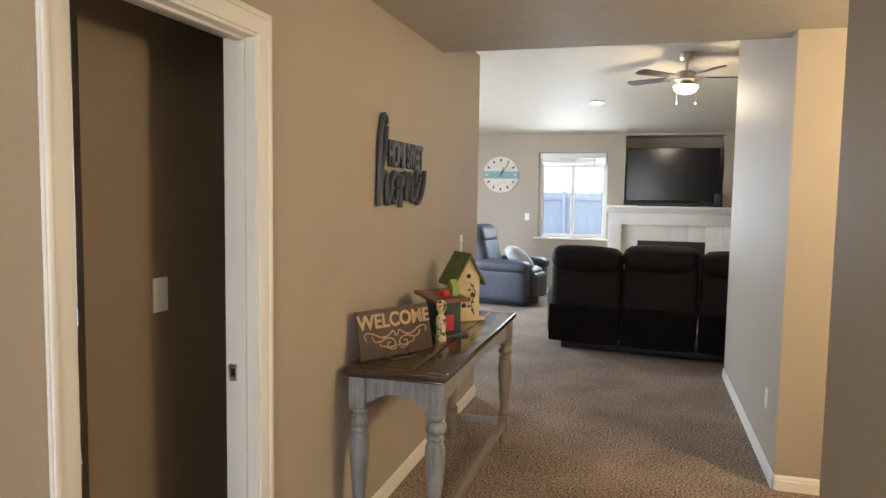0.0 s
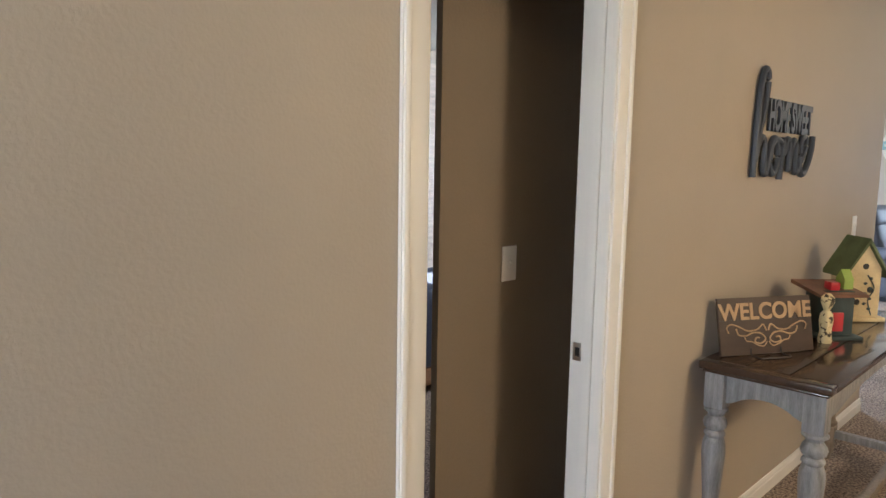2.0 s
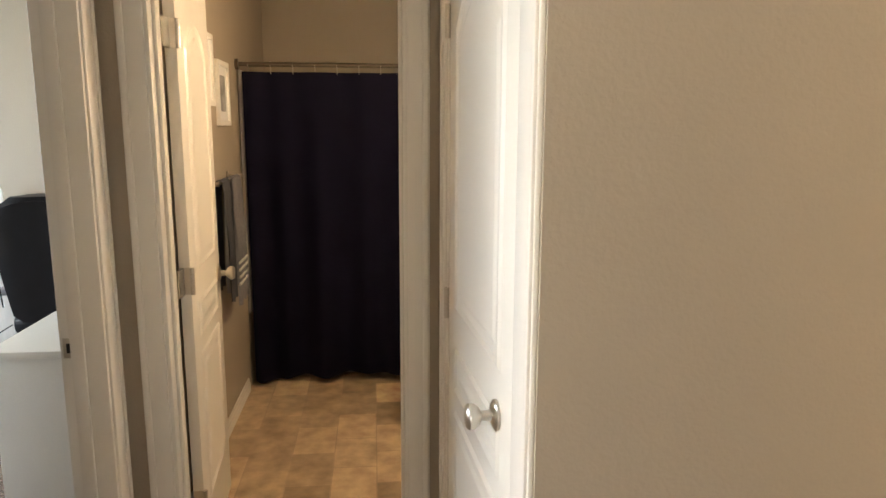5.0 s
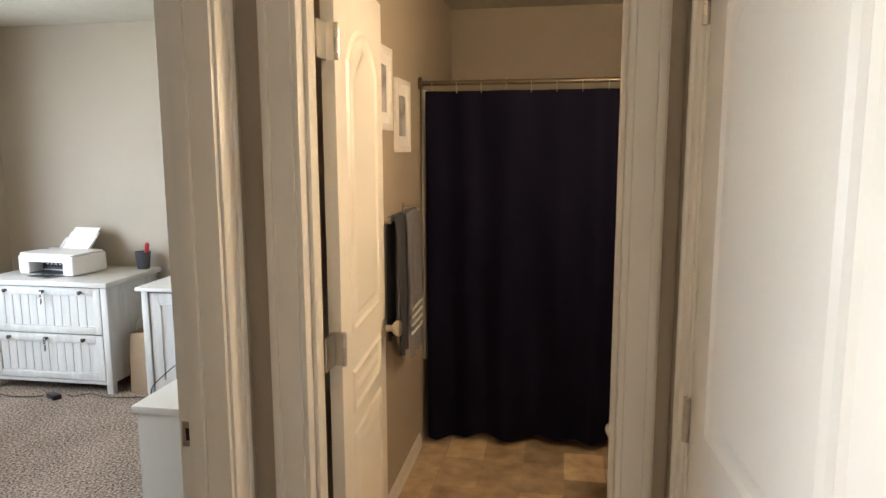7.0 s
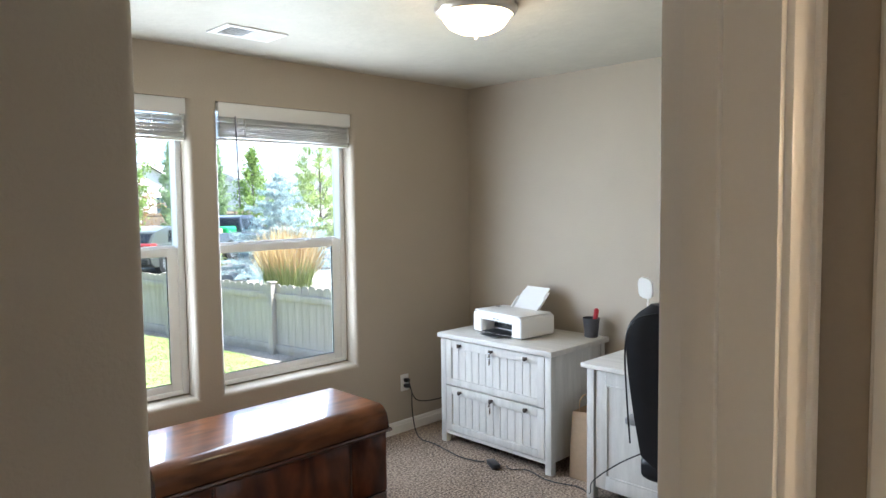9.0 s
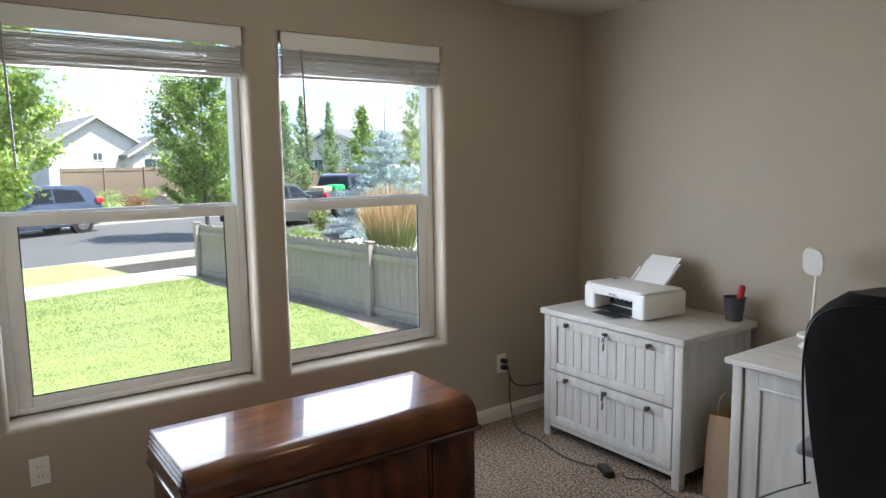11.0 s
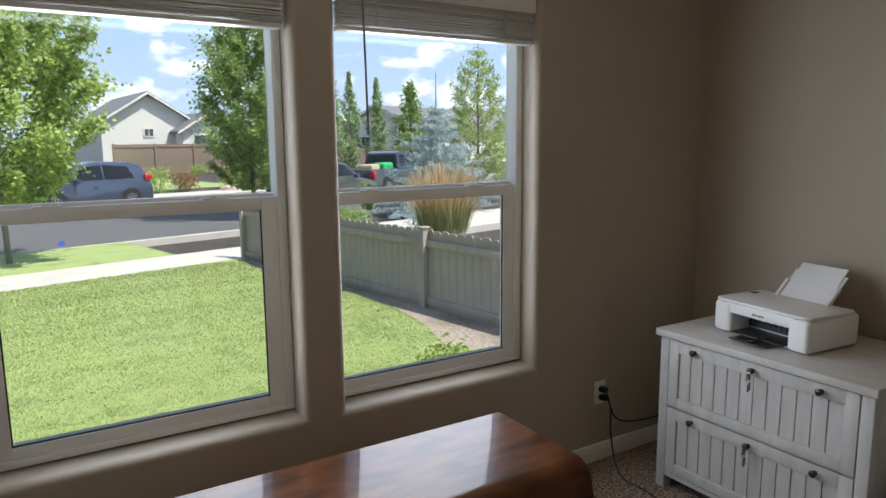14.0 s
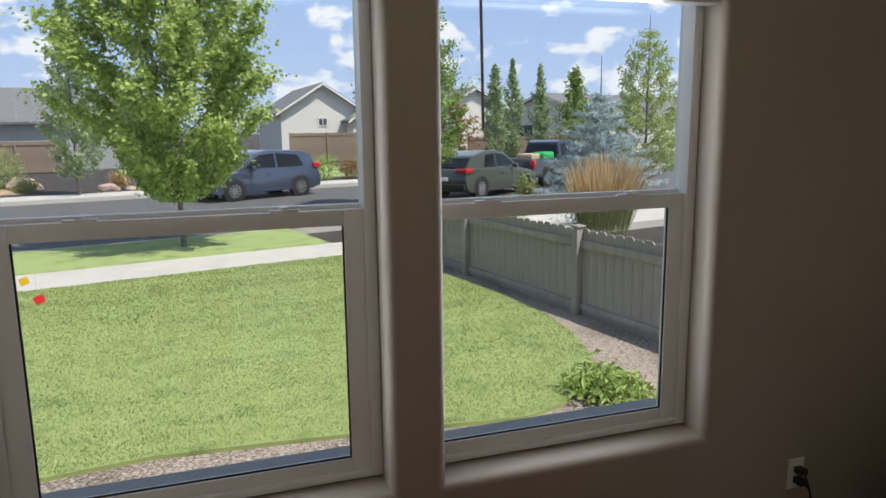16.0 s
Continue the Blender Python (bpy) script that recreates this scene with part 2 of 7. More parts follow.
wall("wall_den_south", -6.9, BATH - 0.115, 0.35, 0.45)

# living room
wall("wall_living_far", -5.7, 3.0, FAR, FAR + 0.15, z1=2.6, holes=[(-3.27, -2.20, 0.90, 2.24), (-1.94, -0.52, 1.40, 2.50)])
wall("wall_living_west", -5.75, -5.6, 4.585, FAR, z1=3.9, holes=[(6.4, 9.2, 0.0, 2.3)])
wall("wall_living_south", -5.6, XW - 0.115, 4.585, 4.70, z1=3.9)
wall("wall_living_east", 3.0, 3.12, 3.6, FAR, z1=3.9)
wall("wall_living_south_east", -0.80, 3.0, 5.84, 5.95, z1=3.9)
wall("wall_header", -7.0, 3.1, 3.60, 3.71, z0=HC + 0.12, z1=3.9)
bm = bmesh.new()
box(bm, -2.0, -0.46, FAR + 0.45, FAR + 0.5, 1.3, 2.6)
box(bm, -2.0, -1.94, FAR + 0.152, FAR + 0.448, 1.3, 2.6)
box(bm, -0.52, -0.46, FAR + 0.152, FAR + 0.448, 1.3, 2.6)
box(bm, -1.938, -0.522, FAR + 0.152, FAR + 0.448, 2.50, 2.6)
box(bm, -1.938, -0.522, FAR + 0.152, FAR + 0.448, 1.3, 1.40)
structure("wall_niche", bm, WALL, "beige television niche above the mantel", "wall niche")
bm = bmesh.new()
box(bm, -7.05, 3.12, -4.62, 3.71, HC, HC + 0.12)
structure("ceiling_front", bm, CEIL, "beige knockdown-textured ceiling over hall and office", "ceiling")
bm = bmesh.new()
prism(bm, [(3.71, LC + 6.89 * 0.16), (FAR + 0.1, LC - 0.016), (FAR + 0.1, LC + 0.1), (3.71, LC + 0.12 + 6.89 * 0.16)], "x", -5.7, 3.1)
structure("ceiling_living", bm, CEIL, "beige knockdown-textured sloping living room ceiling", "ceiling")

# office
W1, W2, WZ = (-4.72, -3.716), (-5.80, -4.892), (0.548, 2.16)
NOSE = 0.028
wall("wall_office_south", -7.0, -3.465, SOUTH - 0.094, SOUTH, holes=[(a - NOSE, b + NOSE, WZ[0] - NOSE, WZ[1]) for a, b in (W2, W1)])
wall("wall_office_south_outer", -7.0, -3.465, SOUTH - 0.17, SOUTH - 0.094, holes=[(W2[0] - NOSE, W2[1] + 0.072, WZ[0] - NOSE, WZ[1]), (W1[0] - NOSE, W1[1] + NOSE, WZ[0] - NOSE, WZ[1])], label="outer sheathing of the office wall")
wall("wall_office_west", -7.0, WEST, SOUTH - 0.17, 0.45)
bm = bmesh.new()
cs = [(-3.565 + 0.025 - 0.025 * math.cos(a * math.pi / 16), -2.16 - 0.025 + 0.025 * math.sin(a * math.pi / 16)) for a in range(9)]
prism(bm, [(-3.565, SOUTH)] + cs + [(-2.835, -2.16), (-2.835, -2.275), (-3.45, -2.275), (-3.45, SOUTH)], "z", 0, HC)
structure("wall_office_east", bm, WALL, "beige drywall corner with a rounded bullnose edge", "wall", True)

# trim, windows and doors


def casing(name, parent, a0, a1, top, face, axis, out, w=0.07, t=0.016):
    """Moulded casing round three sides of an opening: axis says which way the opening runs, out on which side of the face it stands."""
    def put(bm, s, e, lo, hi, d0, d1):
        lo_f, hi_f = sorted((face + out * d0, face + out * d1))
        box(bm, *((s, e, lo_f, hi_f) if axis == "x" else (lo_f, hi_f, s, e)), lo, hi, 0.003)
    wl, wr = w if isinstance(w, tuple) else (w, w)
    w = max(wl, wr)
    for s, e, inner in ((a0 - wl, a0 + 0.006, 1), (a1 - 0.006, a1 + wr, 0)):
        bm = bmesh.new()
        put(bm, s, e, 0, top + w, -0.001, t * 0.6)
        if inner:
            put(bm, s + 0.004, s + 0.022, 0, top + w - 0.004, 0.002, t)
        else:
            put(bm, e - 0.022, e - 0.004, 0, top + w - 0.004, 0.002, t)
        part("side_casing", bm, TRIM, parent)
    bm = bmesh.new()
    put(bm, a0 - wl, a1 + wr, top - 0.006, top + w, -0.001, t * 0.6 - 0.001)
    put(bm, a0 - wl + 0.004, a1 + wr - 0.004, top + w - 0.022, top + w - 0.004, 0.002, t - 0.001)
    part("head_casing", bm, TRIM, parent)


def jamb(parent, a0, a1, top, f0, f1, axis, stop):
    """The lining of a doorway between the two faces f0 and f1, with a stop at depth stop."""
    th = 0.018
    def put(bm, s, e, lo, hi, d0, d1):
        box(bm, *((s, e, d0, d1) if axis == "x" else (d0, d1, s, e)), lo, hi, 0.002)
    for s, e, ss, se in ((a0, a0 + th, a0 + th, a0 + th + 0.011), (a1 - th, a1, a1 - th - 0.011, a1 - th)):
        bm = bmesh.new()
        put(bm, s, e, 0, top, f0 - 0.002, f1 + 0.002)
        put(bm, ss, se, 0, top - th, stop - 0.018, stop + 0.018)
        part("side_jamb", bm, TRIM, parent)
    bm = bmesh.new()
    put(bm, a0 + th, a1 - th, top - th, top, f0 - 0.002, f1 + 0.002)
    put(bm, a0 + th, a1 - th, top - th - 0.011, top - th, stop - 0.018, stop + 0.018)
    part("head_jamb", bm, TRIM, parent)


def doorway(name, a0, a1, top, f0, f1, axis, stop, sides=(1, 1), label="", width=0.07):
    e = thing(name, (0, 0, 0), label or "white painted door frame with moulded casing", "door frame", kind="structure")
    jamb(e, a0, a1, top, f0, f1, axis, stop)
    if sides[0]:
        casing("casing", e, a0, a1, top, f0, axis, -1, width)
    if sides[1]:
        casing("casing", e, a0, a1, top, f1, axis, 1, width)
    return e


def strike(parent, x, y, z, nx, ny):
    """A strike plate on a jamb that faces (nx, ny)."""
    bm = bmesh.new()
    if abs(nx):
        box(bm, x, x + nx * 0.003, y - 0.016, y + 0.016, z - 0.029, z + 0.029, 0.001)
    else:
        box(bm, x - 0.016, x + 0.016, y, y + ny * 0.003, z - 0.029, z + 0.029, 0.001)
    p = part("strike_plate", bm, NICKEL, parent, "satin nickel strike plate")
    bm = bmesh.new()
    if abs(nx):
        box(bm, x + nx * 0.002, x + nx * 0.004, y - 0.007, y + 0.009, z - 0.014, z + 0.014)
    else:
        box(bm, x - 0.007, x + 0.009, y + ny * 0.002, y + ny * 0.004, z - 0.014, z + 0.014)
    part("latch_hole", bm, BLACKP, p)


def door_leaf(name, w, h, label, hinge_zs=(0.28, 1.055, 1.825), knob_z=0.965, knob_sides=(1, 1), backset=0.06):
    """A moulded panel door: hinge edge at x = 0, latch at x = w, faces at y = 0 and y = 0.035."""
    e = thing(name, (0, 0, 0), label, "door", kind="structure")
    bm = bmesh.new()
    box(bm, 0.002, w - 0.002, 0, 0.035, 0.012, h, 0.002)
    part("leaf", bm, DOORP, e)
    rails = [(0.24, 0.78), (0.83, 0.96), (1.06, h - 0.13)]
    for side in (0, 1):
        for k, (lo, hi) in enumerate(rails):
            bm = bmesh.new()
            pts_o = [(0.11, lo), (w - 0.11, lo)]
            if k == 2:
                n = 10
                pts_o += [(w - 0.11 - (w - 0.22) * j / n, hi - 0.10 + 0.10 * math.sin(math.pi * j / n) ** 0.7) for j in range(n + 1)]
            else:
                pts_o += [(w - 0.11, hi), (0.11, hi)]
            cx, cz = w / 2, (lo + hi) / 2

            def inset(p, d):
                sx = (abs(p[0] - cx) - d) / max(abs(p[0] - cx), 1e-6)
                sz = (abs(p[1] - cz) - d) / max(abs(p[1] - cz), 1e-6)
                return (cx + (p[0] - cx) * sx, cz + (p[1] - cz) * sz)
            y0 = 0.0 if side == 0 else 0.035
            o = -1 if side == 0 else 1
            rings = []
            for d, rise in ((0.0, -0.001), (0.012, 0.006), (0.024, 0.001), (0.045, 0.001), (0.060, 0.005)):
                rings.append([bm.verts.new((*inset(p, d)[:1], y0 + o * rise, inset(p, d)[1])) for p in pts_o])
            m = len(pts_o)
            for r0, r1 in zip(rings, rings[1:]):
                for j in range(m):
                    q = (r0[j], r0[(j + 1) % m], r1[(j + 1) % m], r1[j])
                    bm.faces.new(q)
            bm.faces.new(rings[-1])
            bmesh.ops.recalc_face_normals(bm, faces=bm.faces[:])
            part("panel", bm, DOORP, e, smooth=False)
    for z in hinge_zs:
        bm = bmesh.new()
        for j in range(5):
            cyl(bm, (-0.002, -0.006, z - 0.044 + j * 0.0178), (-0.002, -0.006, z - 0.044 + (j + 0.94) * 0.0178), 0.0075, seg=10)
        box(bm, -0.001, 0.0025, -0.004, 0.031, z - 0.044, z + 0.044)
        part("hinge", bm, NICKEL, e, "satin nickel butt hinge")
    for side, on in zip((-1, 1), knob_sides):
        if on:
            bm = bmesh.new()
            base = Matrix.Translation((w - backset, 0 if side < 0 else 0.035, knob_z)) @ Matrix.Rotation(radians(90 if side < 0 else -90), 4, "X")
            lathe(bm, [(0.032, 0), (0.033, 0.006), (0.026, 0.011), (0.012, 0.014), (0.0105, 0.034), (0.02, 0.040), (0.027, 0.050), (0.0275, 0.060), (0.022, 0.066), (0.008, 0.068)], base, 24)
            part("door_knob", bm, NICKEL, e, "satin nickel round door knob")
    return e


d1 = doorway("door_1", 0.775, 1.565, 2.075, XW - 0.115, XW, "y", XW - 0.052, (0, 1))
strike(d1, XW - 0.089, 1.547, 0.952, 0, -1)
d2 = doorway("door_2", -3.74, -2.987, 2.06, NOOK, NOOK + 0.115, "x", NOOK + 0.06, (1, 0), width=(0.045, 0.108))
d2.matrix_world = TURNED
leaf = door_leaf("closet_door", 0.715, 2.03, "closed white moulded panel closet door in the hall nook", knob_sides=(1, 0), backset=0.135)
leaf.matrix_world = TURNED @ pose(-3.721, NOOK + 0.002, 0)
doorway("door_3", -1.03, -0.29, 2.06, BATH - 0.115, BATH, "y", BATH - 0.055, width=(0.068, 0.06))
leaf = door_leaf("bathroom_door", 0.612, 2.03, "open white moulded panel bathroom door against the wall")
leaf.matrix_world = pose(BATH - 0.185, -0.988, 0, 0, 0, 184)
bm = bmesh.new()
for z in (1.055, 1.825):
    box(bm, BATH - 0.19, BATH - 0.122, -1.0118, -1.0075, z - 0.044, z + 0.044)
    part("hinge_plate", bm, NICKEL, leaf).matrix_parent_inverse = leaf.matrix_world.inverted()
    bm = bmesh.new()
bm.free()
d4 = doorway("door_4", -3.77, -2.93, 2.06, OFF_N - 0.115, OFF_N, "x", OFF_N - 0.07, (1, 1))
strike(d4, -3.752, OFF_N - 0.093, 0.94, 1, 0)


def baseboard(name, pts, h=0.083, t=0.013):
    """A moulded skirting along a wall from point to point; it stands on the left of the way."""
    bm = bmesh.new()
    for (xa, ya), (xb, yb) in zip(pts, pts[1:]):
        d = Vector((xb - xa, yb - ya, 0))
        q = Matrix.Translation((xa, ya, 0)) @ Matrix.Rotation(math.atan2(d.y, d.x), 4, "Z")
        tt = bmesh.new()
        prof = [(0, 0), (t, 0), (t, h * 0.66), (t * 0.75, h * 0.72), (t * 0.7, h * 0.86), (t * 0.35, h), (0, h)]
        n = len(prof)
        va = [tt.verts.new((0, u, v)) for u, v in prof]
        vb = [tt.verts.new((d.length, u, v)) for u, v in prof]
        for k in range(n):
            tt.faces.new((va[k], vb[k], vb[(k + 1) % n], va[(k + 1) % n]))
        tt.faces.new(va), tt.faces.new(vb[::-1])
        bmesh.ops.recalc_face_normals(tt, faces=tt.faces[:])
        merge(bm, tt, q)
    return structure(name, bm, TRIM, "white painted moulded baseboard", "baseboard")


baseboard("baseboard_hall", [(XW, 4.70), (XW, 1.637)])
baseboard("baseboard_hall_near", [(XW, 0.703), (XW, NOOK)])
baseboard("baseboard_hall_right", [(-0.92, 3.52), (-0.92, 5.95)])
baseboard("baseboard_passage", [(1.6, 3.52), (-0.92, 3.52)])
baseboard("baseboard_office_south", [(WEST, SOUTH), (-3.565, SOUTH)])
baseboard("baseboard_office_west", [(WEST, OFF_N - 0.115), (WEST, SOUTH)])
baseboard("baseboard_living", [(-2.20, FAR), (-5.6, FAR)])


def window(name, x0, x1, z0, z1, y, out, label, rail=1.366, fw=0.034, stile=0.062):
    """A single-hung vinyl window: fixed upper pane, lower sash nearer to the room; out is the direction of outdoors in y."""
    e = thing(name, (0, 0, 0), label, "window", kind="structure")
    for nm, xa, xb, za, zb in (("side_frame", x0, x0 + fw, z0, z1), ("side_frame", x1 - fw, x1, z0, z1), ("head_frame", x0 + fw, x1 - fw, z1 - fw, z1), ("sill_frame", x0 + fw, x1 - fw, z0, z0 + 0.024)):
        bm = bmesh.new()
        box(bm, xa, xb, *sorted((y, y + out * 0.075)), za, zb, 0.004)
        part(nm, bm, VINYL_W, e)
    s = fw - 0.006
    bm = bmesh.new()
    ya, yb = sorted((y + out * 0.012, y + out * 0.040))
    box(bm, x0 + s, x0 + s + stile, ya, yb, z0 + 0.018, rail, 0.003)
    box(bm, x1 - s - stile, x1 - s, ya, yb, z0 + 0.018, rail, 0.003)
    box(bm, x0 + s + stile, x1 - s - stile, ya, yb, z0 + 0.018, z0 + 0.062, 0.003)
    box(bm, x0 + s + stile, x1 - s - stile, ya, yb, rail - 0.046, rail, 0.003)
    sash = part("lower_sash", bm, VINYL_W, e)
    bm = bmesh.new()
    box(bm, x0 + s + stile - 0.004, x1 - s - stile + 0.004, y + out * 0.024, y + out * 0.028, z0 + 0.058, rail - 0.04)
    p = part("pane", bm, GLASS, sash, smooth=False)
    p.visible_shadow = False
    bm = bmesh.new()
    g0, g1, h0, h1 = x0 + s + stile, x1 - s - stile, z0 + 0.062, rail - 0.046
    for xa, xb, za, zb in ((g0 - 0.001, g0 + 0.005, h0, h1), (g1 - 0.005, g1 + 0.001, h0, h1), (g0 + 0.005, g1 - 0.005, h0 - 0.001, h0 + 0.005)):
        box(bm, xa, xb, *sorted((y + out * 0.019, y + out * 0.0235)), za, zb)
    part("glazing_seal", bm, BLACKP, sash, "black glazing seal", smooth=False)
    bm = bmesh.new()
    ya, yb = sorted((y + out * 0.044, y + out * 0.070))
    box(bm, x0 + s, x1 - s, ya, yb, rail - 0.035, rail + 0.012, 0.003)
    part("meeting_rail", bm, VINYL_W, e)
    bm = bmesh.new()
    box(bm, x0 + s, x1 - s, y + out * 0.056, y + out * 0.060, rail + 0.01, z1 - s)
    p = part("upper_pane", bm, GLASS, e, smooth=False)
    p.visible_shadow = False
    for u in (0.25, 0.75):
        bm = bmesh.new()
        cx = x0 + (x1 - x0) * u
        box(bm, cx - 0.04, cx + 0.04, *sorted((y + out * 0.008, y + out * 0.036)), rail, rail + 0.006, 0.002)
        cyl(bm, (cx, y + out * 0.022, rail + 0.006), (cx, y + out * 0.022, rail + 0.013), 0.013)
        box(bm, cx - 0.03, cx + 0.012, y + out * 0.022 - 0.006, y + out * 0.022 + 0.006, rail + 0.008, rail + 0.014, 0.002)
        part("sash_lock", bm, VINYL_W, sash, "white sash lock")
    return e


YG = SOUTH - 0.095
window("window_1", W1[0] - 0.0, W1[1], WZ[0] + 0.012, WZ[1], YG, -1, "white vinyl single-hung office window onto the lawn")
window("window_2", W2[0], W2[1] + 0.068, WZ[0] + 0.012, WZ[1], YG, -1, "white vinyl single-hung office window beside the corner")
ARC = [(NOSE * (1 - math.cos(k * math.pi / 14)), NOSE * (1 - math.sin(k * math.pi / 14))) for k in range(8)]
for nm, (xa, xb) in (("window_sill_1", W1), ("window_sill_2", W2)):
    bm = bmesh.new()
    prism(bm, [(SOUTH - 0.17, WZ[0] - NOSE), (SOUTH - 0.17, WZ[0] + 0.010)] + [(SOUTH - v, WZ[0] - u) for u, v in ARC] + [(SOUTH, WZ[0] - NOSE)], "x", xa - NOSE, xb + NOSE)
    structure(nm, bm, WALL, "painted drywall window sill with rounded bullnose edge", "window sill", True)
for nm, (xa, xb) in (("window_ledge_1", W1), ("window_ledge_2", W2)):
    bm = bmesh.new()
    box(bm, xa - 0.05, xb + 0.05, SOUTH - 0.335, SOUTH - 0.172, 0.50, 0.556, 0.004)
    structure(nm, bm, mat("grey_exterior_trim", (0.30, 0.30, 0.29), 0.7, var=0.06), "grey painted exterior window ledge", "window ledge")
# rounded drywall returns at the window openings
for nm, (xa, xb) in (("window_return_1", W1), ("window_return_2", W2)):
    bm = bmesh.new()
    for x, o in ((xa, -1), (xb, 1)):
        back = SOUTH - (0.0935 if (xb, o) == (W2[1], 1) else 0.17)
        prism(bm, [(x + o * NOSE, back), (x, back)] + [(x + o * u, SOUTH - v) for u, v in ARC] + [(x + o * NOSE, SOUTH)], "z", WZ[0] - NOSE * 0.5, WZ[1])
    structure(nm, bm, WALL, "rounded bullnose drywall window return", "window return", True)

# ---- outdoors ----
GRASS = two_tone("grass", (0.145, 0.205, 0.065), (0.30, 0.37, 0.135), 110, 0.25, 0.75, 0.9, 0.25, 0.01, low=1.2)
ASPHALT = two_tone("asphalt", (0.085, 0.085, 0.088), (0.14, 0.138, 0.135), 90, 0.35, 0.65, 0.9, 0.4, 0.01)
CONCRETE = mat("concrete", (0.50, 0.47, 0.42), 0.85, var=0.12, scale=2.5, bump=0.3, bscale=60)
BARK = two_tone("bark_mulch", (0.13, 0.10, 0.075), (0.56, 0.47, 0.39), 45, 0.35, 0.68, 0.95, 0.9, 0.03)
DARKBED = two_tone("dark_mulch", (0.03, 0.028, 0.026), (0.10, 0.085, 0.075), 40, 0.35, 0.68, 0.95, 0.8, 0.03)
GZ = -0.55
TILT_S = math.atan2(0.235, 0.972)


def street(u, v):
    """Place at u along the street (to the right as seen from the house) and v beyond the near edge of the walk."""
    base = Vector((-1.7, -13.18))
    along, away = Vector((-0.972, -0.235)), Vector((0.235, -0.972))
    p = base + along * u + away * v
    return p.x, p.y


def strip(name, v0, v1, u0, u1, z, depth, material, label, category):
    bm = bmesh.new()
    prism(bm, [street(u0, v0), street(u1, v0), street(u1, v1), street(u0, v1)], "z", z - depth, z)
    return structure(name, bm, material, label, category)


bm = bmesh.new()
box(bm, -900, 900, -900, 900, -1.6, GZ - 0.15)
structure("ground", bm, DARKBED, "dry dark ground reaching to the horizon", "ground")
bm = bmesh.new()
LAWN = [(9, -7.2), (-3.1, -7.25), (-3.8, -7.34), (-4.6, -7.28), (-5.2, -7.22), (-5.8, -7.14), (-6.42, -7.08), (-6.75, -7.2), (-7.04, -7.4), (-7.33, -7.7), (-7.55, -8.1), (-7.76, -8.8), (-7.83, -9.6), (-7.76, -10.6), (-7.56, -11.8), (-7.2, -13.3), street(5.7, 0), street(-14, 0)]
prism(bm, LAWN, "z", GZ - 0.15, GZ + 0.03)
structure("lawn", bm, GRASS, "mown green front lawn in full sun", "lawn")
bm = bmesh.new()
prism(bm, [(10, -4.66), (-12, -4.66), (-12, -9), (-7.9, -15.4), street(4.6, 0), street(-14, 0)], "z", GZ - 0.16, GZ)
structure("mulch_bed", bm, BARK, "bark mulch bed along house and fence", "mulch bed")
strip("pavement", 0, 1.35, -20, 6.6, GZ + 0.02, 0.2, CONCRETE, "pale concrete pavement along the lawn", "pavement")
strip("verge", 1.35, 3.9, -20, 5.2, GZ + 0.01, 0.2, GRASS, "mown grass verge between pavement and kerb", "verge")
strip("road", 4.05, 15.4, -80, 120, GZ - 0.14, 0.3, ASPHALT, "grey asphalt residential street", "road")
strip("kerb_near", 3.9, 4.05, -80, 9, GZ, 0.3, CONCRETE, "concrete kerb at the near side of the street", "kerb")
strip("kerb_far", 15.4, 15.6, -80, 100, GZ, 0.3, CONCRETE, "concrete kerb at the far side of the street", "kerb")
strip("pavement_far", 15.6, 17.2, -80, 100, GZ + 0.01, 0.3, CONCRETE, "pale concrete pavement on the far side", "pavement")

# ---- outdoor things ----


def leaf_material(name, dark, light, through_=0.35):
    m = bpy.data.materials.new(name)
    m.use_nodes = True
    n, l = m.node_tree.nodes, m.node_tree.links
    g = n.new("ShaderNodeNewGeometry")
    r = n.new("ShaderNodeValToRGB")
    r.color_ramp.elements[0].color, r.color_ramp.elements[1].color = (*dark, 1), (*light, 1)
    l.new(g.outputs["Random Per Island"], r.inputs[0])
    b = n["Principled BSDF"]
    b.inputs["Roughness"].default_value = 0.55
    b.inputs["Specular IOR Level"].default_value = 0.25
    t = n.new("ShaderNodeBsdfTranslucent")
    mx = n.new("ShaderNodeMixShader")
    mx.inputs[0].default_value = through_
    l.new(r.outputs[0], b.inputs["Base Color"]), l.new(r.outputs[0], t.inputs[0])
    l.new(b.outputs[0], mx.inputs[1]), l.new(t.outputs[0], mx.inputs[2])
    l.new(mx.outputs[0], n["Material Output"].inputs[0])
    return m


BARKM = two_tone("tree_bark", (0.10, 0.08, 0.06), (0.30, 0.26, 0.22), 40, 0.35, 0.65, 0.9, 0.7, 0.02)
L_MAPLE = leaf_material("maple_leaf", (0.24, 0.36, 0.08), (0.64, 0.74, 0.28), 0.5)
L_PEAR = leaf_material("pear_leaf", (0.18, 0.29, 0.07), (0.46, 0.58, 0.20), 0.5)
L_POPLAR = leaf_material("poplar_leaf", (0.26, 0.36, 0.17), (0.52, 0.63, 0.36), 0.5)
L_PINE = leaf_material("pine_needle", (0.32, 0.40, 0.12), (0.62, 0.70, 0.32), 0.45)
L_SPRUCE = leaf_material("blue_spruce_needle", (0.32, 0.41, 0.41), (0.65, 0.74, 0.74), 0.3)
L_SHRUB = leaf_material("shrub_leaf", (0.22, 0.33, 0.07), (0.52, 0.62, 0.20), 0.35)
L_RUST = leaf_material("rust_leaf", (0.20, 0.10, 0.04), (0.45, 0.27, 0.12), 0.3)
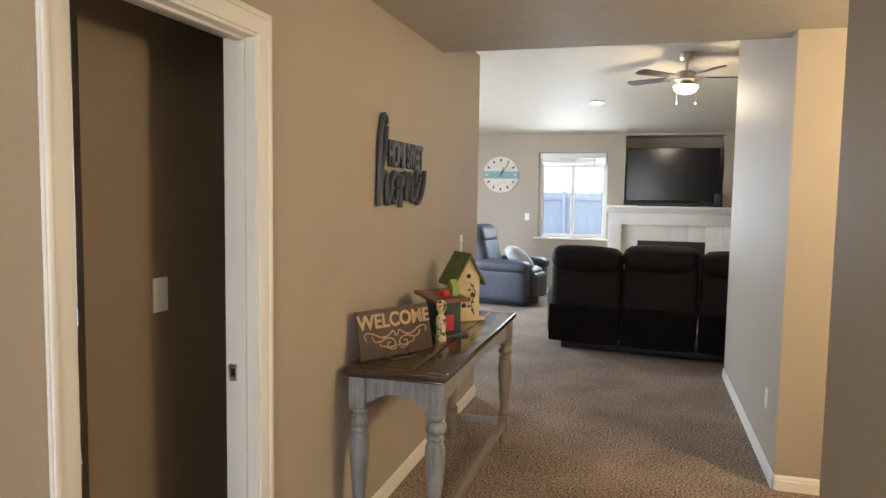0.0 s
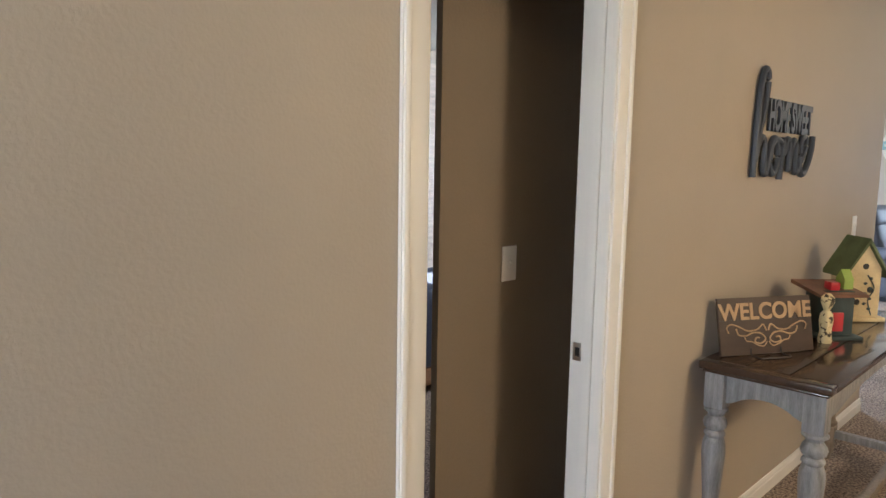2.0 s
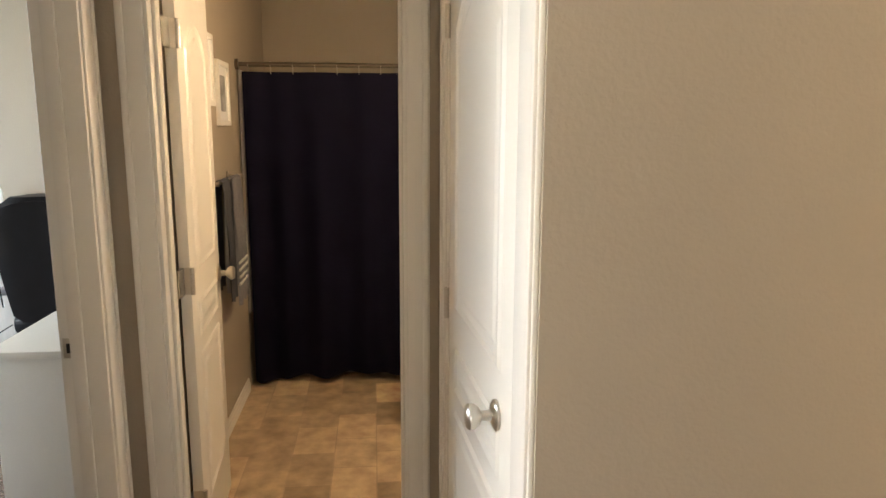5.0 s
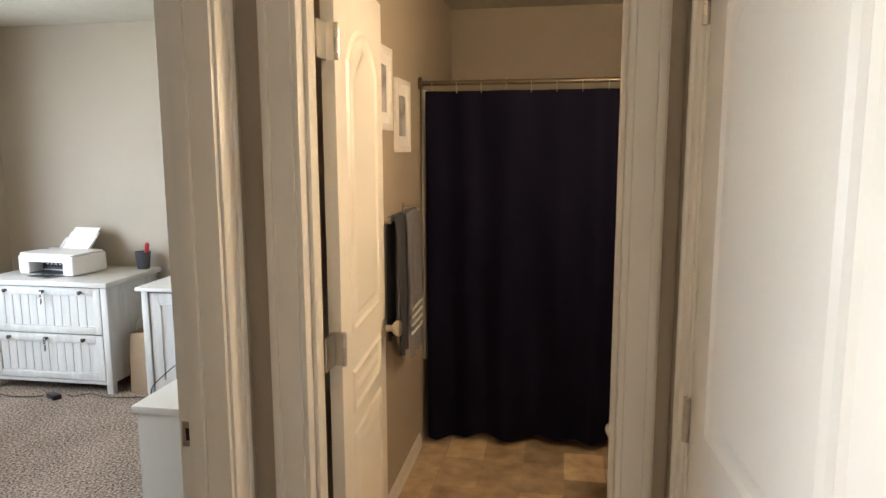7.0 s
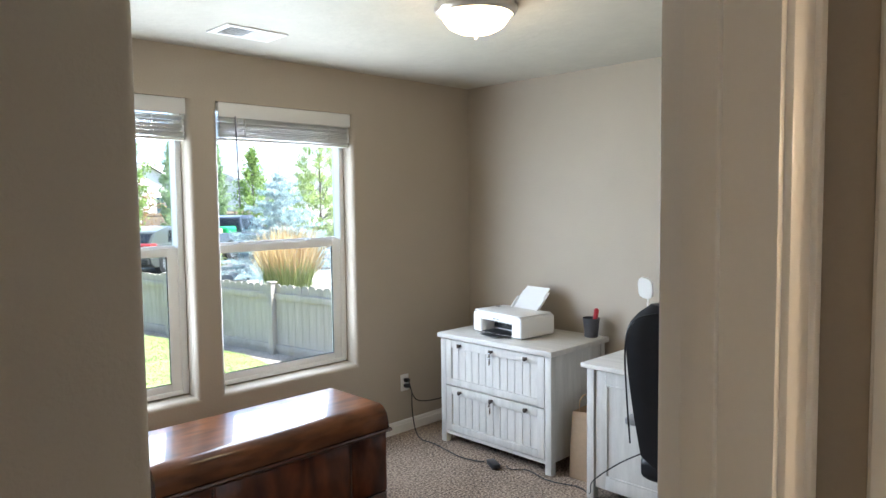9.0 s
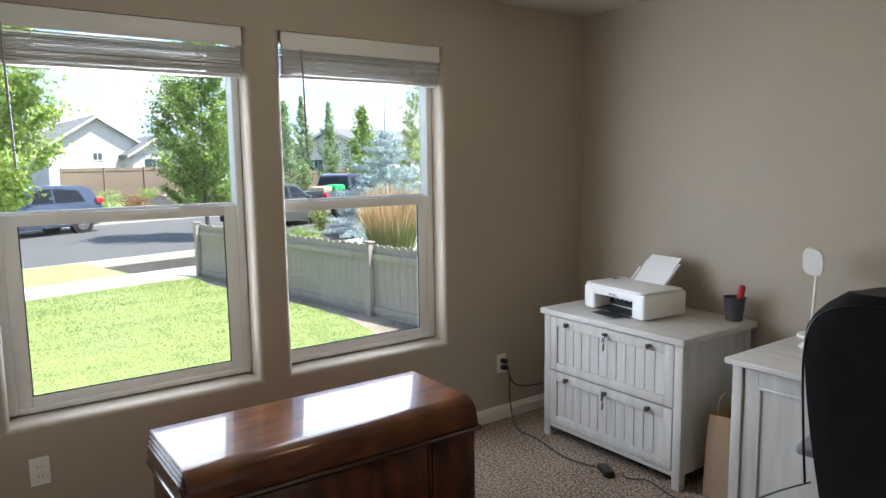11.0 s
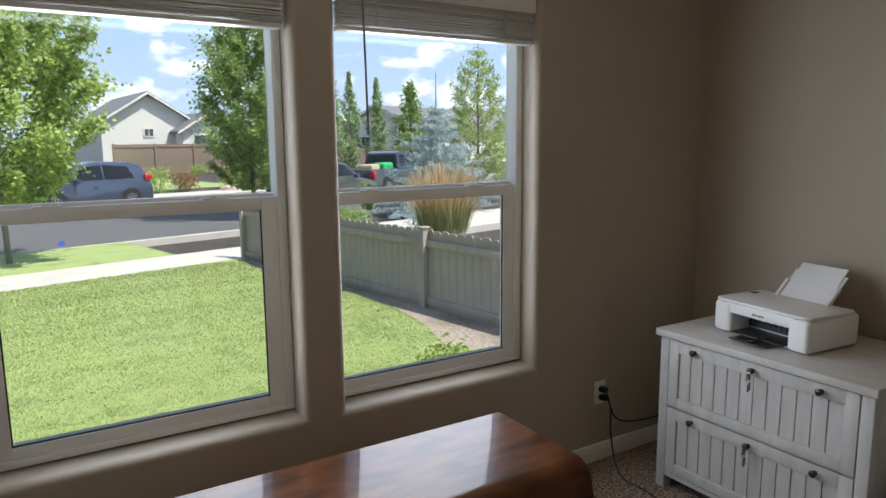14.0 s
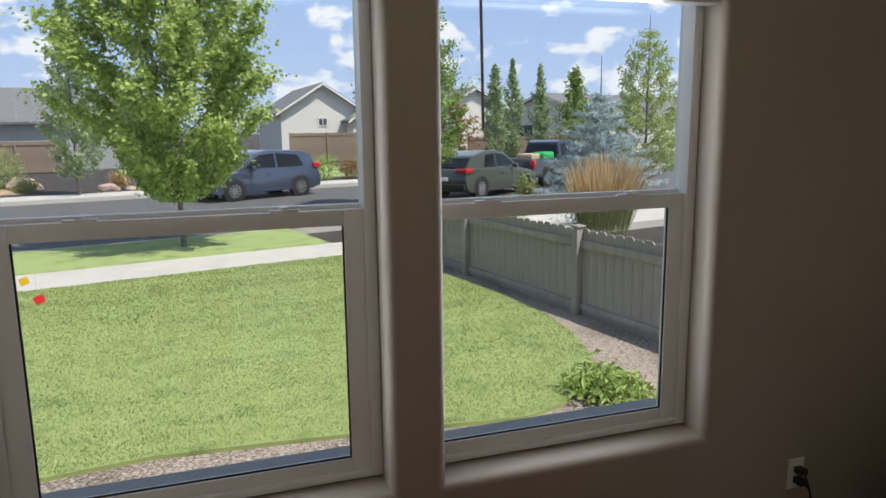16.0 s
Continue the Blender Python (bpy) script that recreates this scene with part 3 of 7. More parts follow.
L_GOLD = leaf_material("golden_reed", (0.42, 0.28, 0.12), (0.78, 0.60, 0.34), 0.4)
L_REED = leaf_material("green_reed", (0.22, 0.27, 0.09), (0.48, 0.50, 0.22), 0.4)
L_BLADE = leaf_material("grass_blade", (0.085, 0.14, 0.035), (0.50, 0.56, 0.22), 0.45)
_n, _l = L_BLADE.node_tree.nodes, L_BLADE.node_tree.links
_tc, _mp, _ns, _ad = _n.new("ShaderNodeTexCoord"), _n.new("ShaderNodeMapping"), _n.new("ShaderNodeTexNoise"), _n.new("ShaderNodeMath")
_mp.inputs["Scale"].default_value = (0.55, 2.6, 1.0)
_mp.inputs["Rotation"].default_value = (0, 0, radians(-14))
_ns.inputs["Scale"].default_value, _ns.inputs["Detail"].default_value, _ns.inputs["Roughness"].default_value = 1.0, 6, 0.65
_l.new(_tc.outputs["Object"], _mp.inputs[0]), _l.new(_mp.outputs[0], _ns.inputs["Vector"])
_geo = next(k for k in _n if k.type == "NEW_GEOMETRY")
_ramp = next(k for k in _n if k.type == "VALTORGB")
_ad.operation = "MULTIPLY_ADD"
_ad.inputs[1].default_value = 0.55
_l.new(_geo.outputs["Random Per Island"], _ad.inputs[0]), _l.new(_ns.outputs[0], _ad.inputs[2]), _l.new(_ad.outputs[0], _ramp.inputs[0])
_ramp.color_ramp.elements[0].position, _ramp.color_ramp.elements[1].position = 0.48, 0.95


def leaf_mesh(name, centres, normals, size, aspect, rng, material, fold=0.25):
    """One mesh of many small folded leaves."""
    n = len(centres)
    a = rng.normal(size=(n, 3))
    nn = normals / np.linalg.norm(normals, axis=1, keepdims=True)
    t = a - nn * np.sum(a * nn, axis=1, keepdims=True)
    t /= np.linalg.norm(t, axis=1, keepdims=True)
    b = np.cross(nn, t)
    s = (size * rng.uniform(0.6, 1.35, n))[:, None]
    co = np.empty((n, 4, 3))
    co[:, 0] = centres - t * s * 0.5
    co[:, 1] = centres + b * s * aspect * 0.5 + nn * s * fold * 0.5 - t * s * 0.05
    co[:, 2] = centres + t * s * 0.5 - nn * s * 0.12
    co[:, 3] = centres - b * s * aspect * 0.5 + nn * s * fold * 0.5 - t * s * 0.05
    base = np.arange(n)[:, None] * 4
    tri = np.concatenate([base + np.array([0, 1, 2]), base + np.array([0, 2, 3])], axis=1).reshape(-1, 3)
    me = bpy.data.meshes.new(name)
    me.from_pydata(co.reshape(-1, 3).tolist(), [], tri.tolist())
    me.materials.append(material)
    return me


def tree(name, at, height, clear, radius, label, leaf_mat, leaves, leaf, clumps, seed, aspect=0.6, spread=0.32, shape="oval", trunk_r=0.06, limbs=22, lift=0.6):
    """A tree: tapered trunk with limbs, and a crown of small leaves in uneven clumps."""
    rng = np.random.default_rng(seed)
    e = thing(name, at, label, "tree")
    bm = bmesh.new()
    pts = [(0, 0, -0.1), (0.02, 0.01, clear * 0.6), (-0.02, 0.02, clear + (height - clear) * 0.3), (0.02, -0.01, clear + (height - clear) * 0.65), (0, 0, height * 0.94)]
    for k in range(len(pts) - 1):
        r0, r1 = trunk_r * (1 - 0.85 * pts[k][2] / height), trunk_r * (1 - 0.85 * pts[k + 1][2] / height)
        cyl(bm, pts[k], pts[k + 1], max(r0, 0.008), max(r1, 0.006), 10)

    def prof(v):
        if shape == "oval":
            return math.sin(math.pi * min(1, 0.12 + 0.88 * v)) ** 0.7 * (1.0 - 0.25 * v)
        if shape == "broad":
            return (math.sin(math.pi * (0.40 + 0.60 * v)) ** 0.9 + 0.05) * min(1, 0.34 + 0.66 * v / 0.23)
        if shape == "column":
            return (0.55 + 0.45 * math.sin(math.pi * min(1, 0.1 + v))) * (1 - v ** 3)
        return (1 - v) ** 0.85 + 0.04
    cs, rs = [], []
    for k in range(clumps):
        v = (k + rng.uniform()) / clumps
        ang = k * 2.39996 + rng.uniform(-0.5, 0.5)
        rr = radius * prof(v) * math.sqrt(rng.uniform(0.12, 1.0)) * rng.uniform(0.85, 1.16)
        c = np.array([rr * math.cos(ang), rr * math.sin(ang), clear + v * (height - clear)])
        cs.append(c)
        rs.append(spread * radius * rng.uniform(0.6, 1.25) * (0.5 + 0.5 * prof(v)))
    for k in range(limbs):
        c = cs[int((k + 0.5) * clumps / limbs)]
        rise = min(c[2] - clear * 0.7, lift * math.hypot(c[0], c[1]) + 0.15)
        z0 = max(clear * 0.75, c[2] - rise)
        r_ = max(0.008, trunk_r * 0.38 * (1 - z0 / height))
        m_ = (c[0] * 0.5, c[1] * 0.5, z0 + (c[2] - z0) * 0.42)
        cyl(bm, (0, 0, z0), m_, r_, r_ * 0.65, 6)
        cyl(bm, m_, tuple(c), r_ * 0.65, r_ * 0.2, 6)
    part("trunk", bm, BARKM, e)
    cs, rs = np.array(cs), np.array(rs)
    pick = rng.integers(0, clumps, leaves)
    off = rng.normal(size=(leaves, 3)) * np.array([1, 1, 0.62])
    axis = cs * np.array([1, 1, 0]) / (np.linalg.norm(cs[:, :2], axis=1, keepdims=True) + 0.2) + np.array([0, 0, lift * 0.9])
    axis /= np.linalg.norm(axis, axis=1, keepdims=True)
    ax = axis[pick]
    along = np.sum(off * ax, axis=1, keepdims=True) * ax
    off = (off - along) * 0.55 + along * 1.7
    off[:, 2] -= 0.12 * np.sum(off[:, :2] ** 2, axis=1)
    centres = cs[pick] + off * rs[pick][:, None] * 0.62
    centres[:, 2] = np.maximum(centres[:, 2], clear * 0.8)
    nrm = rng.normal(size=(leaves, 3)) * 0.75 + np.array([0, 0, 0.7]) + off * 0.25
    me = leaf_mesh("crown", centres, nrm, leaf, aspect, rng, leaf_mat)
    o = new("crown", me)
    o.parent = e
    return e


def conifer(name, at, height, radius, label, leaf_mat, seed, tiers, per, needle, droop=-0.1, trunk_r=0.05, clear=0.25, tufts=False, top=0.93):
    """A conifer: whorls of branches clothed in needles, with a bare leader."""
    rng = np.random.default_rng(seed)
    e = thing(name, at, label, "tree")
    bm = bmesh.new()
    cyl(bm, (0, 0, -0.1), (0, 0, height), trunk_r, 0.008, 8)
    cen, nrm = [], []
    for k in range(tiers):
        v = k / tiers
        z = clear + v * (height * top - clear)
        n = int(per * (1 - 0.45 * v)) + 3
        for j in range(n):
            a = 2 * math.pi * (j + rng.uniform(-0.35, 0.35)) / n + k
            ln = radius * (1 - v) ** 0.8 * rng.uniform(0.7, 1.12) + 0.06
            d = np.array([math.cos(a), math.sin(a), droop + 0.35 * v + rng.uniform(-0.08, 0.12)])
            p0 = np.array([0, 0, z + rng.uniform(-0.06, 0.06)])
            cyl(bm, tuple(p0), tuple(p0 + d * ln), 0.010 * (1 - v) + 0.004, 0.002, 5)
            m_ = max(10, int(ln * (70 if tufts else 150)))
            s = rng.uniform(0.55 if tufts else 0.12, 1.03, m_)
            wob = rng.normal(size=(m_, 3)) * (0.075 if tufts else 0.035)
            side = np.cross(d, [0, 0, 1])
            cen.append(p0 + d * (ln * s)[:, None] + wob + side * (rng.uniform(-0.35, 0.35, m_) * ln * (1.05 - s) * 0.9)[:, None])
            nrm.append(rng.normal(size=(m_, 3)) + np.array([0, 0, 0.4]))
    part("trunk", bm, BARKM, e)
    me = leaf_mesh("needles", np.concatenate(cen), np.concatenate(nrm), needle, 0.22, rng, leaf_mat, 0.1)
    o = new("crown", me)
    o.parent = e
    return e


def shrub(name, at, r, h, label, leaf_mat, seed, leaves=1400, leaf=0.06, aspect=0.5):
    rng = np.random.default_rng(seed)
    k = 14
    cs = rng.normal(size=(k, 3)) * np.array([r * 0.42, r * 0.42, h * 0.2]) + np.array([0, 0, h * 0.5])
    pick = rng.integers(0, k, leaves)
    off = rng.normal(size=(leaves, 3))
    c = cs[pick] + off * np.array([r * 0.26, r * 0.26, h * 0.2])
    c[:, 2] = np.clip(c[:, 2], 0.01, None)
    e = thing(name, at, label, "shrub")
    bm = bmesh.new()
    for j in range(6):
        cyl(bm, (0, 0, -0.05), tuple(cs[j]), 0.012, 0.004, 5)
    part("stems", bm, BARKM, e)
    o = new("foliage", leaf_mesh("foliage", c, rng.normal(size=(leaves, 3)) * 0.7 + np.array([0, 0, 0.8]) + off * 0.3, leaf, aspect, rng, leaf_mat))
    o.parent = e
    return e


def reeds(name, at, r, h, label, seed, n=850):
    """A tuft of upright ornamental grass, green at foot and golden above."""
    rng = np.random.default_rng(seed)
    e = thing(name, at, label, "ornamental grass")
    for nm, m_, z0, z1, count, wd in (("green_blades", L_REED, 0.0, 0.66, n, 0.009), ("golden_plumes", L_GOLD, 0.45, 1.0, n, 0.010)):
        a = rng.uniform(0, 2 * math.pi, count)
        f = np.sqrt(rng.uniform(0, 1, count))
        foot = np.stack([np.cos(a) * f * r * 0.55, np.sin(a) * f * r * 0.55], 1)
        tip = np.stack([np.cos(a) * f * r, np.sin(a) * f * r], 1) + rng.normal(size=(count, 2)) * 0.11
        hh = h * (1 - 0.14 * f ** 2) * rng.uniform(0.62, 1.1, count)
        lo = np.concatenate([foot + (tip - foot) * (z0 ** 1.6), (hh * z0)[:, None]], 1)
        hi = np.concatenate([foot + (tip - foot) * (z1 ** 1.6), (hh * z1)[:, None]], 1)
        w = rng.normal(size=(count, 3)) * np.array([1, 1, 0])
        w = w / np.linalg.norm(w, axis=1, keepdims=True) * wd
        mid = lo * 0.4 + hi * 0.6
        co = np.stack([lo, mid + w, hi, mid - w], 1)
        base = np.arange(count)[:, None] * 4
        tri = np.concatenate([base + np.array([0, 1, 2]), base + np.array([0, 2, 3])], axis=1).reshape(-1, 3)
        me = bpy.data.meshes.new(nm)
        me.from_pydata(co.reshape(-1, 3).tolist(), [], tri.tolist())
        me.materials.append(m_)
        o = new(nm, me)
        o.parent = e
    return e


RZ = GZ - 0.14
tree("maple_tree", (-3.74, -16.5, GZ), 7.6, 1.1, 1.8, "young maple tree with bright green leaves on the verge", L_MAPLE, 64000, 0.09, 265, 24, 0.8, 0.19, "broad", 0.055, 60, 1.1)
tree("pear_tree", (-10.0, -22.6, GZ), 6.2, 0.9, 1.5, "leafy green pear tree beside the street", L_PEAR, 30000, 0.10, 170, 12, 0.7, 0.25, "oval", 0.07, 20, 1.2)
tree("aspen_tree", (0.1, -29.8, GZ), 6.9, 0.8, 0.85, "slender grey-green aspen tree across the street", L_POPLAR, 9000, 0.11, 90, 13, 0.8, 0.36, "column", 0.06, 18, 1.5)
for k, (x, y, h, r_) in enumerate(((-21.5, -43.5, 6.0, 0.75), (-23.0, -44.2, 6.4, 0.7), (-25.0, -44.3, 6.0, 0.75))):
    tree("columnar_aspen_tree", (x, y, GZ), h, 0.4, r_, "narrow columnar aspen tree before the far house", L_POPLAR, 4500, 0.15, 70, 30 + k, 0.8, 0.45, "column", 0.05, 14, 1.5)
tree("pyramidal_tree", (-26.0, -41.5, GZ), 5.6, 0.6, 1.35, "pyramid-shaped green tree across the street", L_PEAR, 4000, 0.18, 70, 40, 0.7, 0.34, "cone", 0.07, 14, 1.0)
tree("rust_leaved_tree", (-17.6, -39.5, GZ), 3.4, 0.4, 1.15, "small rust-coloured ornamental tree", L_RUST, 2200, 0.15, 40, 41, 0.6, 0.4, "oval", 0.05, 12)
conifer("blue_spruce", (-14.6, -19.7, GZ - 0.05), 4.1, 1.8, "young silvery blue spruce beyond the fence", L_SPRUCE, 51, 11, 14, 0.11, -0.02, 0.05, 0.15, top=0.78)
conifer("pine_tree", (-18.6, -23.3, GZ - 0.05), 5.9, 1.75, "tall loose green pine tree beyond the fence", L_PINE, 52, 13, 8, 0.18, 0.45, 0.07, 0.3, True)
reeds("ornamental_grass", (-11.75, -14.75, GZ), 0.85, 1.62, "tall golden ornamental grass beyond the fence", 61)
shrub("hosta_bush", (-7.2, -7.2, GZ), 0.36, 0.20, "bright green broad-leaved bush by the house", L_SHRUB, 62, 1100, 0.075, 0.42)
shrub("juniper_bush", (-10.6, -17.2, GZ), 0.55, 0.5, "low dark green juniper beyond the fence", L_PEAR, 63, 1500, 0.07)
shrub("blue_bush", (-11.9, -16.2, GZ), 0.45, 0.6, "small blue-green spruce bush beyond the fence", L_SPRUCE, 64, 1200, 0.07, 0.3)
for k, (x, y, r_, h, m_) in enumerate(((-9.1, -33.2, 0.75, 1.0, L_SHRUB), (-10.3, -33.6, 0.65, 0.85, L_RUST), (-12.6, -34.6, 0.7, 0.9, L_SHRUB), (-14.0, -48, 0.6, 0.7, L_SHRUB), (-16.2, -48, 0.6, 0.6, L_GOLD), (-18.3, -48, 0.5, 0.6, L_SHRUB), (2.2, -31.8, 0.45, 0.5, L_REED), (3.6, -34.5, 0.9, 1.4, L_SHRUB), (-0.9, -32.4, 0.45, 0.55, L_GOLD), (-21.0, -37.5, 1.0, 0.7, L_SHRUB), (-18.6, -38.2, 0.9, 0.6, L_SHRUB), (-13.2, -21.5, 0.35, 0.7, L_REED), (-16.2, -52, 1.2, 2.2, L_RUST), (-19.8, -21.6, 0.6, 0.8, L_SHRUB))):
    shrub("garden_shrub", (x, y, GZ), r_, h, "rounded garden shrub in a mulched bed", m_, 70 + k, 900, 0.10)

# timber fence with dog-ear pickets
FENCE = mat("stained_fence", (0.33, 0.285, 0.25), 0.85, var=0.25, scale=3, bump=0.4, bscale=40, streak=(5, 5, 0.6))
FENCE_B = mat("brown_fence", (0.22, 0.165, 0.125), 0.85, var=0.25, scale=3, bump=0.4, bscale=40, streak=(5, 5, 0.6))


def fence(name, p0, p1, h, label, material, posts, picket=0.14, side=1):
    """A picket fence from p0 to p1; posts gives how many bays."""
    d = Vector((p1[0] - p0[0], p1[1] - p0[1]))
    ln = d.length
    e = thing(name, (p0[0], p0[1], GZ), label, "fence", rz=math.degrees(math.atan2(d.y, d.x)))
    for k in range(posts + 1):
        x = ln * k / posts
        bm = bmesh.new()
        box(bm, x - 0.045, x + 0.045, side * 0.02 - 0.045 + side * 0.04, side * 0.02 + 0.045 + side * 0.04, -0.1, h + 0.02, 0.004)
        post = part("post", bm, material, e)
        bm = bmesh.new()
        box(bm, x - 0.06, x + 0.06, side * 0.06 - 0.06, side * 0.06 + 0.06, h + 0.02, h + 0.045, 0.006)
        part("post_cap", bm, material, post)
    for k in range(posts):
        x0, x1 = ln * k / posts + 0.045, ln * (k + 1) / posts - 0.045
        for z in (0.06, h - 0.21):
            bm = bmesh.new()
            box(bm, x0, x1, side * 0.012, side * 0.05, z, z + 0.085, 0.003)
            part("rail", bm, material, e)
    n = int(ln / picket)
    w = ln / n
    shared = {}
    for k in range(n):
        key = k % 5
        if key not in shared:
            bm = bmesh.new()
            dz = (0.0, 0.008, -0.006, 0.004, -0.01)[key]
            prism(bm, [(0.002, 0.0), (w - 0.002, 0.0), (w - 0.002, h - 0.03 + dz), (w - 0.03, h + dz), (0.03, h + dz), (0.002, h - 0.03 + dz)], "y", -0.016, 0.0 + 0.002 * (key % 2))
            shared[key] = mesh("picket", bm, material)
        o = new("picket", shared[key])
        o.parent = e
        o.location = (k * w, 0, 0)
    return e


fence("yard_fence", (-7.43, -14.62), (-8.68, -7.05), 1.0, "grey-brown stained dog-ear picket fence beside the lawn", FENCE, 3, 0.14, -1)
fence("far_fence", (-9.4, -49.4), (-19.5, -51.8), 2.0, "weathered brown board fence behind the far lawn", FENCE_B, 4, 0.2, -1)
fence("left_fence", (12.5, -44.0), (3.2, -46.0), 1.75, "brown board fence across the street", FENCE_B, 4, 0.2, -1)
fence("right_fence", (-21, -47.0), (-36.0, -50.4), 1.6, "brown board fence before the far house", FENCE_B, 6, 0.2, -1)

strip("far_bed", 17.2, 36.5, -80, 100, GZ, 0.3, DARKBED, "dark mulched gardens across the street", "garden bed")
strip("far_lawn", 19.4, 33.8, 5.4, 17.0, GZ + 0.012, 0.3, GRASS, "green lawn across the street", "lawn")
strip("gravel_path", 18.4, 21.0, -12, 0.5, GZ + 0.012, 0.3, mat("tan_gravel", (0.42, 0.30, 0.19), 0.95, var=0.3, scale=20, bump=0.6, bscale=30), "tan gravel path across the street", "path")
strip("side_walk", 0.0, 2.4, 9.5, 30, GZ + 0.015, 0.3, CONCRETE, "pale concrete walk beyond the fence", "pavement")
BOULDER = mat("pink_boulder", (0.46, 0.33, 0.28), 0.9, var=0.3, scale=3, bump=0.6, bscale=12)
rnd = random.Random(9)
for x, y, r_ in ((-0.6, -31.6, 0.32), (-1.5, -31.2, 0.22), (2.6, -33.5, 0.5), (-15.0, -46.5, 0.4), (-12.0, -33.0, 0.28), (-18.0, -36.0, 0.3)):
    bm = bmesh.new()
    ball(bm, (0, 0, r_ * 0.35), r_, (1.3, 0.9, 0.65), 2)
    for v in bm.verts:
        v.co *= 1 + rnd.uniform(-0.14, 0.14)
    solid("boulder", bm, BOULDER, "rough pinkish landscape boulder in a bed", "boulder", at=(x, y, GZ - 0.04), smooth=False)

# survey flags
for x, y, z, col, nm in ((-2.44, -11.6, GZ + 0.03, (0.75, 0.02, 0.03), "red"), (-2.02, -12.8, GZ + 0.03, (0.75, 0.45, 0.01), "yellow"), (-4.72, -17.1, GZ, (0.03, 0.10, 0.55), "blue")):
    e = thing("survey_flag", (x, y, z), "small " + nm + " plastic survey flag on a wire", "flag")
    bm = bmesh.new()
    cyl(bm, (0, 0, -0.05), (0, 0, 0.30), 0.002, seg=5)
    part("wire", bm, NICKEL, e)
    bm = bmesh.new()
    box(bm, 0.0, 0.11, -0.001, 0.001, 0.20, 0.295, m=pose(0, 0, 0, 0, 18, 20))
    part("pennant", bm, mat(nm + "_plastic_film", col, 0.5), e)

# houses
STUCCO = mat("cream_siding", (0.74, 0.71, 0.65), 0.8, var=0.06, scale=2, bump=0.3, bscale=14, streak=(0.3, 0.3, 8))
GREYSIDE = mat("grey_siding", (0.40, 0.40, 0.40), 0.8, var=0.06, scale=2, bump=0.3, bscale=14, streak=(0.3, 0.3, 8))
SHINGLE = mat("grey_shingles", (0.17, 0.17, 0.175), 0.9, var=0.25, scale=4, bump=0.5, bscale=16)
DARKGLASS = mat("dark_house_window", (0.06, 0.09, 0.11), 0.1, var=0.2)


def house(name, at, rz, w, d, wall_h, rise, label, siding, windows=(), porch=None):
    """A house with a gable towards -y of its own frame: walls, pitched roof, fascia, windows."""
    e = thing(name, at, label, "house", rz=rz)
    bm = bmesh.new()
    prism(bm, [(-w / 2, -0.3), (w / 2, -0.3), (w / 2, wall_h), (0, wall_h + rise), (-w / 2, wall_h)], "y", 0, d)
    part("wall", bm, siding, e)
    ov, s = 0.45, rise / (w / 2)
    for sg in (-1, 1):
        bm = bmesh.new()
        prism(bm, [(0, wall_h + rise + 0.03), (sg * (w / 2 + ov), wall_h - ov * s + 0.03), (sg * (w / 2 + ov), wall_h - ov * s + 0.2), (0, wall_h + rise + 0.22)], "y", -ov, d + ov)
        part("roof_slope", bm, SHINGLE, e)
        bm = bmesh.new()
        prism(bm, [(0, wall_h + rise - 0.02), (sg * (w / 2 + ov), wall_h - ov * s - 0.02), (sg * (w / 2 + ov), wall_h - ov * s + 0.15), (0, wall_h + rise + 0.17)], "y", -ov - 0.04, -ov)
        part("fascia_board", bm, TRIM, e)
    for x0, x1, z0, z1 in windows:
        bm = bmesh.new()
        box(bm, x0 - 0.1, x1 + 0.1, -0.05, 0.02, z0 - 0.1, z1 + 0.1)
        o = part("window", bm, TRIM, e)
        for a, b_ in ((x0, (x0 + x1) / 2 - 0.03), ((x0 + x1) / 2 + 0.03, x1)):
            bm = bmesh.new()
            box(bm, a, b_, -0.06, -0.03, z0, z1)
            part("pane", bm, DARKGLASS, o)
    return e


house("gable_house", (-13.1, -58.9, GZ), 184, 6.6, 12, 3.6, 2.1, "cream gabled house with grey shingle roof", STUCCO, [(-0.3, 0.3, 2.6, 3.1)])
house("porch_house", (-17.0, -57.2, GZ), 184, 3.7, 9, 3.0, 1.15, "cream porch wing with shingle roof and window", STUCCO, [(-1.0, 0.7, 1.5, 2.6)])
house("wide_house", (-27.7, -63.2, GZ), 190, 10.5, 12, 3.1, 2.6, "cream gabled house behind columnar trees", STUCCO, [(-3.9, -2.3, 1.4, 2.8), (1.0, 2.6, 1.4, 2.8)])
house("long_house", (-31.5, -57.0, GZ), 112, 11, 24, 2.9, 2.0, "long grey-roofed house beyond the trees", STUCCO, [(-3, -1, 1, 2.4)])
house("left_house", (16.8, -58.0, GZ), 92, 11, 16, 2.9, 2.2, "grey-roofed house across the street", GREYSIDE, [(-3, -1.4, 1.0, 2.4)])
house("back_house", (3.2, -66.0, GZ), 180, 7, 10, 3.6, 2.6, "grey gabled house behind the maple", GREYSIDE, [(-1, 1, 3.4, 4.4)])

